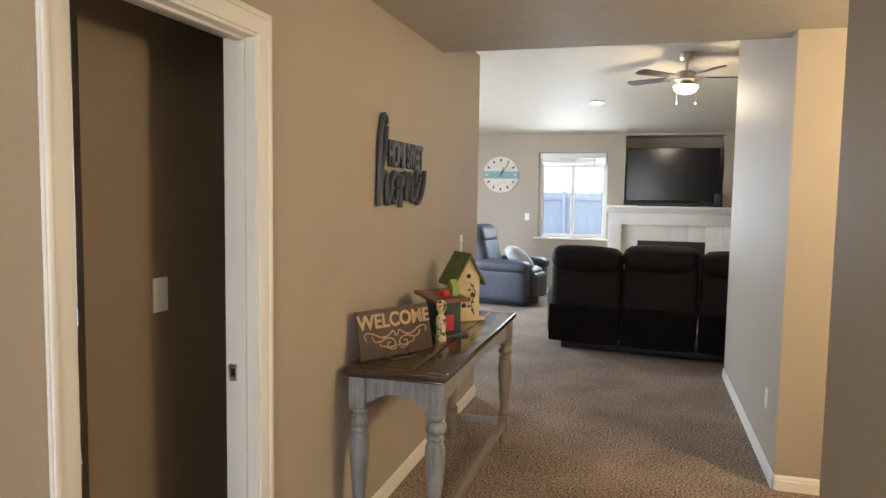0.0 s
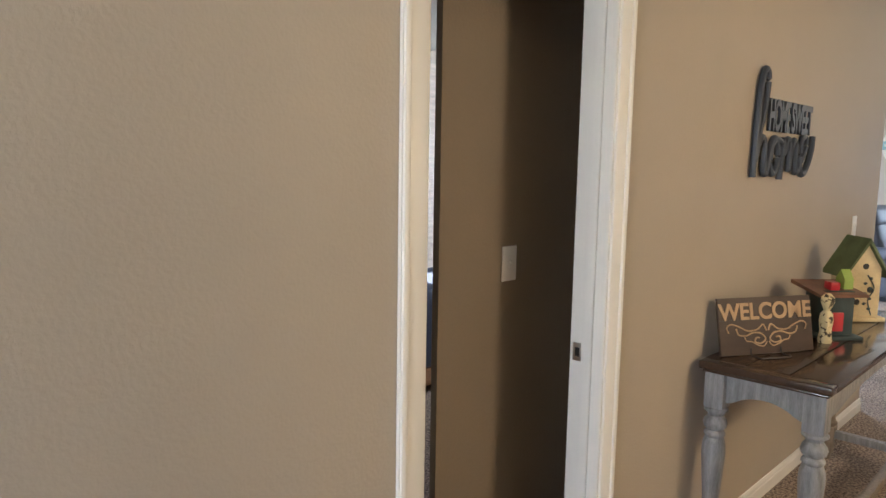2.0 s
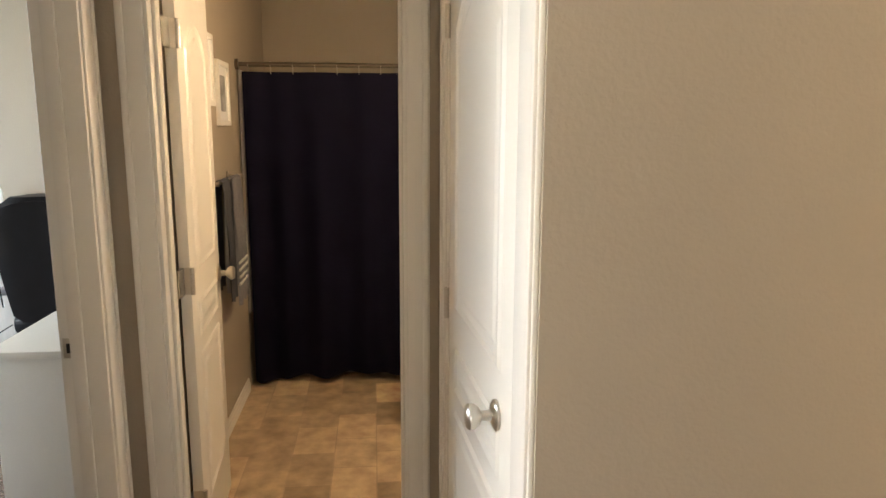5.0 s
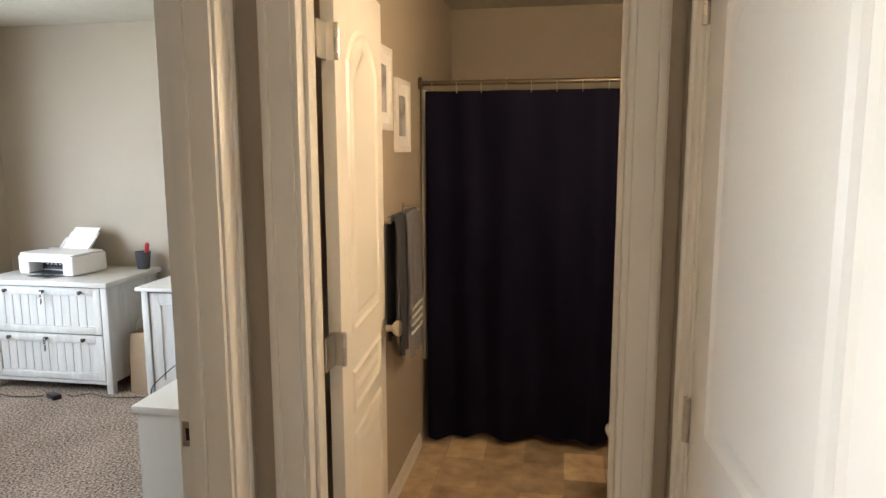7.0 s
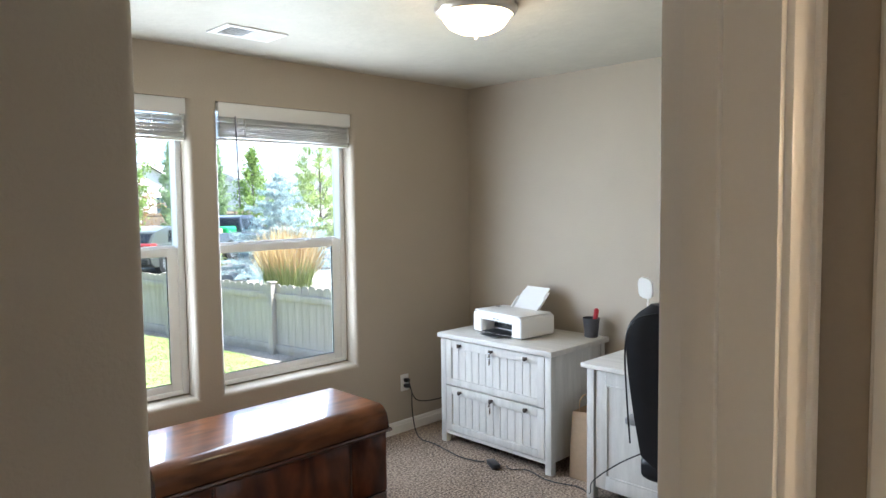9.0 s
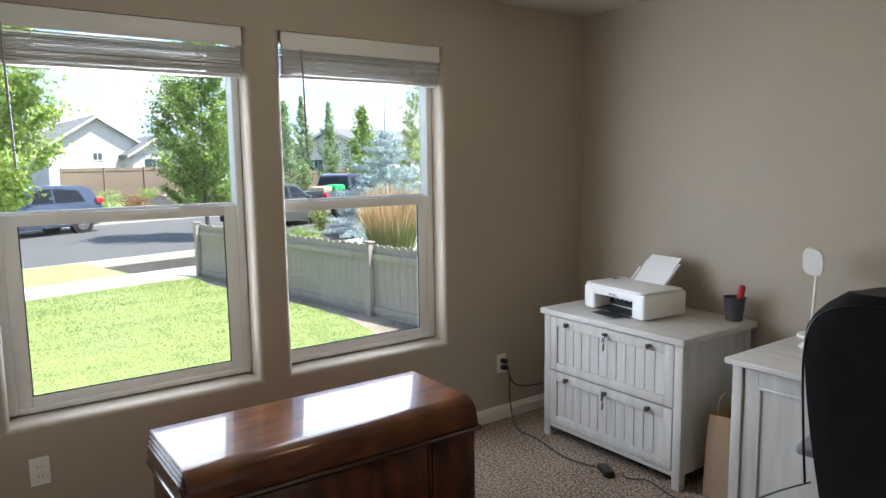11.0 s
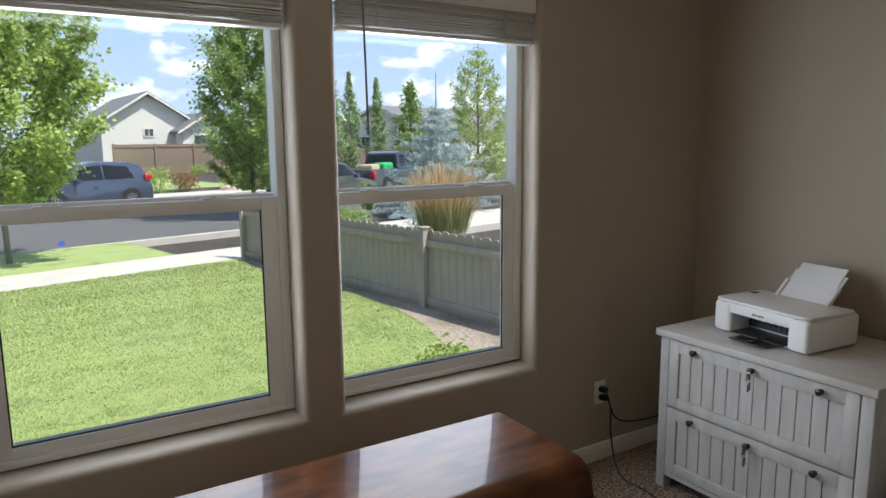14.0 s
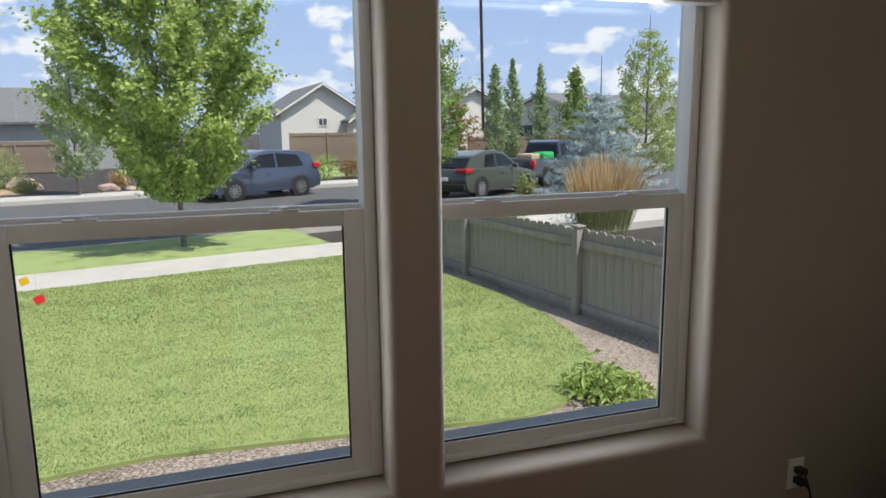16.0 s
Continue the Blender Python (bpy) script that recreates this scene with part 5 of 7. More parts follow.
for lo, hi in ((0.088, 0.386), (0.394, 0.695)):
    y0, y1 = -FW + 0.048, FW - 0.048
    bm = bmesh.new()
    st = 0.05
    box(bm, -0.03, -0.006, y0, y0 + st, lo, hi, 0.002)
    box(bm, -0.03, -0.006, y1 - st, y1, lo, hi, 0.002)
    box(bm, -0.03, -0.006, y0 + st, y1 - st, lo, lo + st * 0.9, 0.002)
    box(bm, -0.03, -0.006, y0 + st, y1 - st, hi - st * 1.05, hi, 0.002)
    dr = part("drawer", bm, WASH, fc)
    bm = bmesh.new()
    box(bm, -0.034, -0.0225, y0 + 0.01, y1 - 0.01, lo + 0.01, hi - 0.01)
    part("drawer_backing", bm, GROOVE, dr, "dark gaps between the boards")
    n = 12
    w = (y1 - y0 - 2 * st) / n
    for k in range(n):
        bm = bmesh.new()
        box(bm, -0.0225, -0.015, y0 + st + k * w + 0.0024, y0 + st + (k + 1) * w - 0.0024, lo + st * 0.9, hi - st * 1.05)
        part("beadboard", bm, WASH, dr)
    for y in (-0.27, 0.27, 0.0):
        bm = bmesh.new()
        q = Matrix.Translation((-0.006, y, hi - 0.028)) @ Matrix.Rotation(radians(90), 4, "Y")
        lathe(bm, [(0.009, 0), (0.006, 0.006), (0.006, 0.012), (0.013, 0.016), (0.0135, 0.022), (0.008, 0.026)], q, 14)
        kn = part("knob" if y else "lock", bm, BRONZE, dr, "dark bronze knob" if y else "round lock")
        if not y:
            bm = bmesh.new()
            box(bm, 0.018, 0.022, -0.008, 0.008, hi - 0.062, hi - 0.030, 0.001)
            tube(bm, [(0.022, 0.0, hi - 0.05), (0.026, 0.012, hi - 0.062), (0.022, 0.0, hi - 0.075), (0.02, -0.012, hi - 0.062), (0.022, 0.0, hi - 0.05)], 0.0012, 5)
            box(bm, 0.019, 0.021, -0.004, 0.004, hi - 0.11, hi - 0.07, 0.0005)
            box(bm, 0.022, 0.024, 0.004, 0.012, hi - 0.100, hi - 0.066, 0.0005)
            part("keys", bm, STEEL, kn, "small steel keys on a ring")

# printer on the cabinet, front towards +x
pr = thing("printer", (-6.395, -3.79, FH), "white inkjet printer with black output tray and loaded paper", "printer", rz=-6)
pw, pd, ph = 0.225, 0.31, 0.150
bm = bmesh.new()
# body in parts round the output mouth
mouth = 0.135
box(bm, -pd, 0.0, -pw, -mouth, 0.006, ph - 0.012, 0.018, 3)
box(bm, -pd, 0.0, mouth, pw, 0.006, ph - 0.012, 0.018, 3)
box(bm, -pd, -0.004, -mouth - 0.03, mouth + 0.03, 0.094, ph - 0.012, 0.004)
box(bm, -pd, -0.12, -mouth - 0.03, mouth + 0.03, 0.006, 0.1, 0.004)
box(bm, -0.13, -0.03, -mouth - 0.02, mouth + 0.02, 0.004, 0.014, 0.002)
part("body", bm, PRINTW, pr)
bm = bmesh.new()
prism(bm, [(-0.285, -pw + 0.012), (-0.275, -pw + 0.002), (-0.02, -pw + 0.002), (-0.002, -pw + 0.02), (-0.002, pw - 0.02), (-0.02, pw - 0.002), (-0.275, pw - 0.002), (-0.285, pw - 0.012)], "z", ph - 0.011, ph, 0.004)
part("scanner_lid", bm, PRINTW, pr)
bm = bmesh.new()
box(bm, -0.118, -0.112, -mouth + 0.004, mouth - 0.004, 0.028, 0.078)
for k in range(9):
    box(bm, -0.112, -0.104, -0.11 + k * 0.026, -0.098 + k * 0.026, 0.046, 0.06, 0.002)
part("paper_exit", bm, BLACKP, pr, "black paper exit with rollers")
for k in range(6):
    bm = bmesh.new()
    box(bm, -0.111, -0.103, -0.09 + k * 0.034, -0.078 + k * 0.034, 0.062, 0.068, 0.001)
    part("exit_roller", bm, PRINTW, pr)
bm = bmesh.new()
box(bm, -0.115, 0.005, -mouth + 0.01, mouth - 0.012, 0.016, 0.021, 0.002)
box(bm, 0.004, 0.075, -0.075, 0.085, 0.010, 0.014, 0.002)
box(bm, -0.02, 0.068, 0.015, 0.03, 0.021, 0.024, 0.001)
part("output_tray", bm, BLACKP, pr, "black folding output tray")
bm = bmesh.new()
q = Matrix.Translation((-0.255, 0.0, ph - 0.01)) @ Matrix.Rotation(radians(-46), 4, "Y")
box(bm, -0.004, 0.0, -0.12, 0.12, 0, 0.165, 0.002, m=q)
box(bm, -0.004, 0.012, -0.125, -0.110, 0, 0.10, 0.002, m=q)
box(bm, -0.004, 0.012, 0.110, 0.125, 0, 0.10, 0.002, m=q)
part("paper_support", bm, PRINTW, pr)
bm = bmesh.new()
box(bm, 0.001, 0.005, -0.105, 0.105, 0.0, 0.20, m=q)
part("sheaf_of_paper", bm, PAPER, pr, "sheets of plain white paper")
bm = bmesh.new()
for k, wd in enumerate((0.008, 0.006, 0.007, 0.007, 0.007)):
    box(bm, -0.0035, -0.0025, -0.028 + k * 0.0115, -0.028 + k * 0.0115 + wd, 0.106, 0.115 if k == 0 else 0.113)
part("maker_mark", bm, MESHB, pr, "small grey maker's mark")
bm = bmesh.new()
box(bm, -0.22, -0.19, -pw + 0.018, -pw + 0.05, ph, ph + 0.001)
part("sticker", bm, MESHB, pr)

# pen holder
pen = thing("pen_holder", (-6.775, -3.325, FH), "dark wire mesh cup holding pens and a red knife", "pen holder")
bm = bmesh.new()
lathe(bm, [(0.041, 0), (0.053, 0.118), (0.055, 0.121), (0.052, 0.121), (0.040, 0.004)], None, 24)
part("cup", bm, MESHB, pen)
bm = bmesh.new()
cyl(bm, (0.0, 0.012, 0.01), (0.006, 0.042, 0.172), 0.012, 0.016, 10)
ball(bm, (0.006, 0.042, 0.172), 0.016)
part("utility_knife", bm, RED, pen, "red utility knife handle")
for p, q_, m_ in (((0, -0.02, 0.01), (0.01, -0.034, 0.112), STEEL), ((0.01, 0, 0.01), (0.02, -0.012, 0.118), BLACKP), ((-0.01, 0.0, 0.01), (-0.02, 0.01, 0.125), BLACKP), ((0.012, 0.01, 0.008), (0.036, -0.006, 0.085), PRINTW)):
    bm = bmesh.new()
    cyl(bm, p, q_, 0.0045, seg=8)
    part("pen", bm, m_, pen)

# desk along the west wall with a pedestal, front towards +x
desk = thing("desk", (-6.14, -2.96, 0), "whitewashed wooden desk with framed pedestal door", "desk")
bm = bmesh.new()
box(bm, -0.735, 0.012, -0.01, 0.99, 0.715, 0.74, 0.004)
part("top", bm, WASH_H, desk)
for x in (-0.045, -0.70):
    for y in (0.03, 0.53):
        bm = bmesh.new()
        box(bm, x - 0.022, x + 0.022, y - 0.022, y + 0.022, 0, 0.715, 0.003)
        part("corner_post", bm, WASH, desk)
bm = bmesh.new()
box(bm, -0.68, -0.065, 0.018, 0.030, 0.06, 0.712)
part("side_panel", bm, WASH, desk)
bm = bmesh.new()
box(bm, -0.68, -0.065, 0.52, 0.532, 0.06, 0.712)
part("side_panel", bm, WASH, desk)
bm = bmesh.new()
box(bm, -0.050, -0.040, 0.115, 0.445, 0.135, 0.635)
door = part("pedestal_door", bm, WASH, desk)
for nm, a, b_, c, d in (("door_stile", 0.056, 0.115, 0.07, 0.70), ("door_stile", 0.445, 0.504, 0.07, 0.70), ("door_rail", 0.115, 0.445, 0.07, 0.135), ("door_rail", 0.115, 0.445, 0.635, 0.70)):
    bm = bmesh.new()
    box(bm, -0.058, -0.034, a, b_, c, d, 0.002)
    part(nm, bm, WASH, door)
bm = bmesh.new()
for a, b_, c, d in ((0.115, 0.445, 0.135, 0.147), (0.115, 0.445, 0.623, 0.635), (0.115, 0.127, 0.147, 0.623), (0.433, 0.445, 0.147, 0.623)):
    box(bm, -0.041, -0.032, a, b_, c, d, 0.003)
part("door_moulding", bm, WASH, door)
bm = bmesh.new()
box(bm, -0.72, -0.06, 0.556, 0.985, 0.64, 0.713, 0.003)
part("pencil_drawer", bm, WASH_H, desk)

ret = thing("desk_return", (-5.33, -1.94, 0), "white desk return with rounded worktop corner", "desk")
bm = bmesh.new()
prism(bm, [(-1.5, 0), (-0.04, 0), (-0.012, 0.012), (0, 0.04), (0, 0.65), (-1.5, 0.65)], "z", 0.712, 0.74, 0.004)
part("worktop", bm, DESKW, ret)
bm = bmesh.new()
box(bm, -0.06, -0.035, 0.04, 0.63, 0, 0.712, 0.003)
part("end_panel", bm, DESKW, ret)
bm = bmesh.new()
box(bm, -1.48, -0.06, 0.60, 0.62, 0.25, 0.712, 0.003)
part("back_panel", bm, DESKW, ret)

low = thing("side_cabinet", (-4.36, -1.81, 0), "plain white side cabinet beside the office doorway", "cabinet")
bm = bmesh.new()
box(bm, -0.585, 0.0, 0.0, 0.53, 0.71, 0.738, 0.004)
part("top", bm, DESKW, low)
bm = bmesh.new()
box(bm, -0.57, -0.012, 0.012, 0.525, 0.0, 0.71, 0.004)
part("body", bm, DESKW, low)

# desk lamp
dl = thing("desk_lamp", (-6.72, -2.915, 0.74), "small white desk lamp with flat rounded head", "lamp")
bm = bmesh.new()
lathe(bm, [(0.055, 0), (0.055, 0.012), (0.02, 0.018)], None, 24)
part("base", bm, WHITEP, dl)
bm = bmesh.new()
cyl(bm, (0, 0, 0.016), (0.0, 0.012, 0.28), 0.006, seg=12)
part("stem", bm, WHITEP, dl)
bm = bmesh.new()
t_ = bmesh.new()
oval = [(0.044 * math.copysign(abs(math.cos(a)) ** 0.62, math.cos(a)), 0.066 * math.copysign(abs(math.sin(a)) ** 0.62, math.sin(a))) for a in [2 * math.pi * (k + 0.5) / 32 for k in range(32)]]
prism(t_, oval, "x", -0.008, 0.008)
merge(bm, t_, pose(0.01, 0.0, 0.345, 0, 20, 0) @ pose(0, 0, 0, -8, 0, 0))
part("head", bm, WHITEP, dl)

# wipes packet on the desk
bm = bmesh.new()
ball(bm, (0, 0, 0.018), 0.06, (1.2, 0.8, 0.3), 2)
rnd = random.Random(5)
for v in bm.verts:
    v.co += Vector((rnd.uniform(-1, 1), rnd.uniform(-1, 1), rnd.uniform(-0.5, 0.5))) * 0.006
solid("plastic_packet", bm, WHITEP, "crumpled white plastic packet lying on the desk", "packet", at=(-6.50, -2.80, 0.741))

# kraft paper bag between cabinet and desk
bag = thing("paper_bag", (-6.46, -3.115, 0), "open brown kraft paper bag with twisted handles", "paper bag")
bm = bmesh.new()
lo = [bm.verts.new(p) for p in ((-0.15, -0.065, 0), (0.13, -0.065, 0), (0.13, 0.065, 0), (-0.15, 0.065, 0))]
mid = [bm.verts.new(p) for p in ((-0.152, -0.062, 0.22), (0.125, -0.06, 0.22), (0.128, 0.062, 0.22), (-0.15, 0.06, 0.22))]
hi = [bm.verts.new(p) for p in ((-0.16, -0.06, 0.395), (0.112, -0.055, 0.385), (0.118, 0.056, 0.40), (-0.155, 0.062, 0.40))]
for a, b_ in ((lo, mid), (mid, hi)):
    for k in range(4):
        bm.faces.new((a[k], a[(k + 1) % 4], b_[(k + 1) % 4], b_[k]))
bm.faces.new(lo[::-1])
bmesh.ops.solidify(bm, geom=bm.faces[:], thickness=0.002)
part("bag_body", bm, KRAFT, bag, smooth=False)
for y in (-0.056, 0.057):
    bm = bmesh.new()
    tube(bm, [(-0.06, y, 0.36), (-0.055, y, 0.43), (-0.01, y, 0.455), (0.035, y, 0.43), (0.04, y, 0.36)], 0.0035, 6)
    part("bag_handle", bm, KRAFT, bag)

# office chair, facing the desk
ch = thing("office_chair", (-5.71, -2.11, 0), "black leather high-back office chair on castors", "chair", rz=8)


def cushion(bm, sx, sy, sz, r, m, puff=0.0):
    t = bmesh.new()
    bmesh.ops.create_cube(t, size=2)
    bmesh.ops.subdivide_edges(t, edges=t.edges[:], cuts=9, use_grid_fill=True)
    for v in t.verts:
        p = Vector((v.co.x * sx, v.co.y * sy, v.co.z * sz))
        q_ = Vector((max(-sx + r, min(sx - r, p.x)), max(-sy + r, min(sy - r, p.y)), max(-sz + r, min(sz - r, p.z))))
        d = p - q_
        if d.length > 1e-6:
            p = q_ + d.normalized() * r
        k = (1 - v.co.x ** 2) * (1 - v.co.y ** 2) if abs(v.co.z) > 0.99 else (1 - v.co.y ** 2) * (1 - v.co.z ** 2)
        p += Vector((0, 0, puff * k * (1 if v.co.z > 0.99 else -1 if v.co.z < -0.99 else 0)))
        v.co = p
    merge(bm, t, m)


def back_shape(bm, w, h, d, grow=0.0):
    """A tall chair back, narrower at foot and rounded at head, curved in plan."""
    n, k = 18, 10
    grid = []
    for i in range(n + 1):
        v = i / n
        half = (w / 2 + grow) * (0.80 + 0.20 * math.sin(min(1, v * 1.35) * math.pi / 2)) * (1 - max(0, (v - 0.76) / 0.24) ** 2.3 * 0.40) * (1 - max(0, (0.06 - v) / 0.06) ** 2 * 0.2)
        row = []
        for j in range(k + 1):
            u = -1 + 2 * j / k
            row.append((half * u, v * h, 0.035 * (1 - u * u) + 0.02 * math.sin(v * math.pi)))
        grid.append(row)
    vf = [[bm.verts.new((-b_[2] * 0.5 + d / 2 * (1 - abs(2 * j / k - 1) ** 6 * 0.8), b_[0], b_[1])) for j, b_ in enumerate(r_)] for r_ in grid]
    vb = [[bm.verts.new((-b_[2] * 0.5 - d / 2 * (1 - abs(2 * j / k - 1) ** 6 * 0.8), b_[0], b_[1])) for j, b_ in enumerate(r_)] for r_ in grid]
    for i in range(n):
        for j in range(k):
            bm.faces.new((vf[i][j], vf[i][j + 1], vf[i + 1][j + 1], vf[i + 1][j]))
            bm.faces.new((vb[i][j + 1], vb[i][j], vb[i + 1][j], vb[i + 1][j + 1]))
        bm.faces.new((vf[i][0], vf[i + 1][0], vb[i + 1][0], vb[i][0]))
        bm.faces.new((vf[i + 1][k], vf[i][k], vb[i][k], vb[i + 1][k]))
    for j in range(k):
        bm.faces.new((vf[0][j + 1], vf[0][j], vb[0][j], vb[0][j + 1]))
        bm.faces.new((vf[n][j], vf[n][j + 1], vb[n][j + 1], vb[n][j]))
    bmesh.ops.recalc_face_normals(bm, faces=bm.faces[:])


tilt = pose(0.05, 0, 0.50, 0, 6, 0)
bm = bmesh.new()
t_ = bmesh.new()
back_shape(t_, 0.56, 0.69, 0.06)
merge(bm, t_, tilt)
back = part("backrest", bm, LEATHER, ch, "black padded leather backrest")
bm = bmesh.new()
t_ = bmesh.new()
back_shape(t_, 0.50, 0.64, 0.10, 0.0)
merge(bm, t_, tilt @ Matrix.Translation((-0.065, 0, 0.04)))
part("front_pad", bm, LEATHER, back)
bm = bmesh.new()
line = [(0.034, -0.262, 0.10), (0.036, -0.268, 0.30), (0.036, -0.268, 0.50), (0.03, -0.24, 0.61), (0.022, -0.15, 0.655), (0.018, 0, 0.665), (0.022, 0.15, 0.655), (0.03, 0.24, 0.61), (0.036, 0.268, 0.50), (0.036, 0.268, 0.30), (0.034, 0.262, 0.10)]
tube(bm, [tilt @ Vector(p) for p in line], 0.004, 6)
part("piping", bm, LEATHER, back)
bm = bmesh.new()
cushion(bm, 0.25, 0.26, 0.06, 0.05, pose(-0.22, 0, 0.47), 0.02)
part("seat", bm, LEATHER, ch)
for s in (-1, 1):
    bm = bmesh.new()
    tube(bm, [(-0.12, s * 0.25, 0.44), (-0.14, s * 0.275, 0.52), (-0.16, s * 0.28, 0.60), (-0.18, s * 0.28, 0.655)], 0.018, 8)
    arm = part("armrest", bm, BLACKP, ch, "black armrest post")
    bm = bmesh.new()
    box(bm, -0.30, 0.03, s * 0.285 - 0.03, s * 0.285 + 0.03, 0.645, 0.68, 0.012, 3)
    part("arm_pad", bm, mat("grey_plastic", (0.25, 0.25, 0.26), 0.45), arm)
bm = bmesh.new()
cyl(bm, (-0.2, 0, 0.10), (-0.2, 0, 0.42), 0.028)
part("gas_lift", bm, BLACKP, ch)
for k in range(5):
    a = k * 2 * math.pi / 5 + 0.3
    bm = bmesh.new()
    tube(bm, [(-0.2, 0, 0.11), (-0.2 + 0.16 * math.cos(a), 0.16 * math.sin(a), 0.10), (-0.2 + 0.30 * math.cos(a), 0.30 * math.sin(a), 0.075)], 0.022, 8)
    leg = part("base_arm", bm, BLACKP, ch)
    bm = bmesh.new()
    cx, cy = -0.2 + 0.30 * math.cos(a), 0.30 * math.sin(a)
    cyl(bm, (cx - 0.02 * math.sin(a), cy + 0.02 * math.cos(a), 0.028), (cx + 0.02 * math.sin(a), cy - 0.02 * math.cos(a), 0.028), 0.028, seg=14)
    part("castor", bm, BLACKP, leg)

# outlets and switches


def plate(name, at, out, label, kind_, mats=WHITEP):
    """A wall plate at a place, facing +x, -x, +y or -y."""
    rz = {"+x": 0, "+y": 90, "-x": 180, "-y": -90}[out]
    e = thing(name, at, label, kind_, rz=rz)
    bm = bmesh.new()
    box(bm, 0, 0.006, -0.036, 0.036, -0.058, 0.058, 0.003)
    part("cover_plate", bm, mats, e)
    if kind_ == "outlet":
        for z in (-0.02, 0.02):
            bm = bmesh.new()
            box(bm, 0.004, 0.0075, -0.017, 0.017, z - 0.014, z + 0.014, 0.003)
            r_ = part("receptacle", bm, mats, e)
            bm = bmesh.new()
            box(bm, 0.0072, 0.0078, -0.008, -0.006, z - 0.004, z + 0.005)
            box(bm, 0.0072, 0.0078, 0.006, 0.008, z - 0.004, z + 0.005)
            part("slot", bm, BLACKP, r_)
    else:
        bm = bmesh.new()
        box(bm, 0.005, 0.0075, -0.006, 0.006, -0.013, 0.013, 0.001)
        box(bm, 0.006, 0.016, -0.004, 0.004, 0.0, 0.010, 0.0015)
        part("toggle", bm, mats, e)
    return e


plate("wall_outlet", (-6.215, SOUTH, 0.345), "+y", "white wall outlet with two black plugs in it", "outlet")
plate("wall_outlet", (-3.80, SOUTH, 0.35), "+y", "white wall outlet below the window", "outlet")
plate("light_switch", (-3.205, 1.494, 1.21), "+x", "white toggle light switch on the dark den wall", "switch")
plate("wall_outlet", (-0.92, 3.84, 0.41), "-x", "white wall outlet low on the hall wall", "outlet")
plate("light_switch", (XW, 4.21, 1.22), "+x", "white light switch near the end of the hall", "switch")
plate("light_switch", (-3.44, FAR, 1.22), "-y", "white light switch beside the living room window", "switch")
plate("light_switch", (-4.30, FAR, 1.21), "-y", "white light switch on the living room wall", "switch")

# power cable with adapter
pc = thing("power_cable", (-6.15, -3.55, 0), "black power cable with adapter brick trailing over the carpet", "cable")
inv = Vector((6.15, 3.55, 0))


def cord(name, pts, r, parent):
    bm = bmesh.new()
    tube(bm, [Vector(p) + inv for p in pts], r, 7)
    return part(name, bm, CABLE, parent)


cord("cord", [(-6.215, SOUTH + 0.04, 0.325), (-6.21, -4.40, 0.30), (-6.18, -4.36, 0.16), (-6.14, -4.26, 0.03), (-6.15, -4.10, 0.012), (-6.10, -3.85, 0.012), (-6.12, -3.70, 0.014), (-6.13, -3.66, 0.02)], 0.004, pc)
cord("cord", [(-6.17, -3.52, 0.02), (-6.16, -3.47, 0.014), (-6.22, -3.40, 0.012), (-6.18, -3.22, 0.012), (-6.22, -3.05, 0.012), (-6.16, -2.93, 0.03), (-6.08, -2.86, 0.14), (-6.06, -2.70, 0.28), (-6.09, -2.58, 0.36)], 0.0035, pc)
cord("printer_cord", [(-6.215, SOUTH + 0.04, 0.365), (-6.20, -4.41, 0.35), (-6.23, -4.37, 0.24), (-6.40, -4.33, 0.22), (-6.62, -4.32, 0.24)], 0.004, pc)
for z in (0.325, 0.365):
    bm = bmesh.new()
    box(bm, -6.232, -6.200, SOUTH + 0.008, SOUTH + 0.045, z - 0.012, z + 0.012, 0.004, m=Matrix.Translation(inv))
    part("plug", bm, CABLE, pc)
bm = bmesh.new()
box(bm, -0.055, 0.055, -0.026, 0.026, 0.0, 0.03, 0.006, m=Matrix.Translation(Vector((-6.14, -3.595, 0.003)) + inv) @ Matrix.Rotation(radians(62), 4, "Z"))
part("adapter_brick", bm, CABLE, pc)

# calendar and poster on the west wall
INK_B, INK_R = mat("navy_ink", (0.03, 0.035, 0.10), 0.7), mat("red_ink", (0.45, 0.04, 0.06), 0.7)
PINK = mat("pink_paper", (0.78, 0.50, 0.66), 0.8, var=0.02)
GREYB = mat("pale_blue_ink", (0.42, 0.48, 0.60), 0.8)


def wall_text(parent, name, txt, size, y, z, x, material, label=""):
    """Lettering that faces +x on the plane x, its left end at y, its foot at z, in the parent's own space."""
    cu = bpy.data.curves.new(name, "FONT")
    cu.body, cu.size, cu.extrude = txt, size, 0.0004
    ob = bpy.data.objects.new(name + "_curve", cu)
    me = bpy.data.meshes.new_from_object(ob)
    bpy.data.objects.remove(ob)
    me.transform(Matrix(((0, 0, 1, x), (1, 0, 0, y), (0, 1, 0, z), (0, 0, 0, 1))))
    me.materials.append(material)
    o = new(name, me)
    o.parent = parent
    if label:
        o["label"] = label
    return o


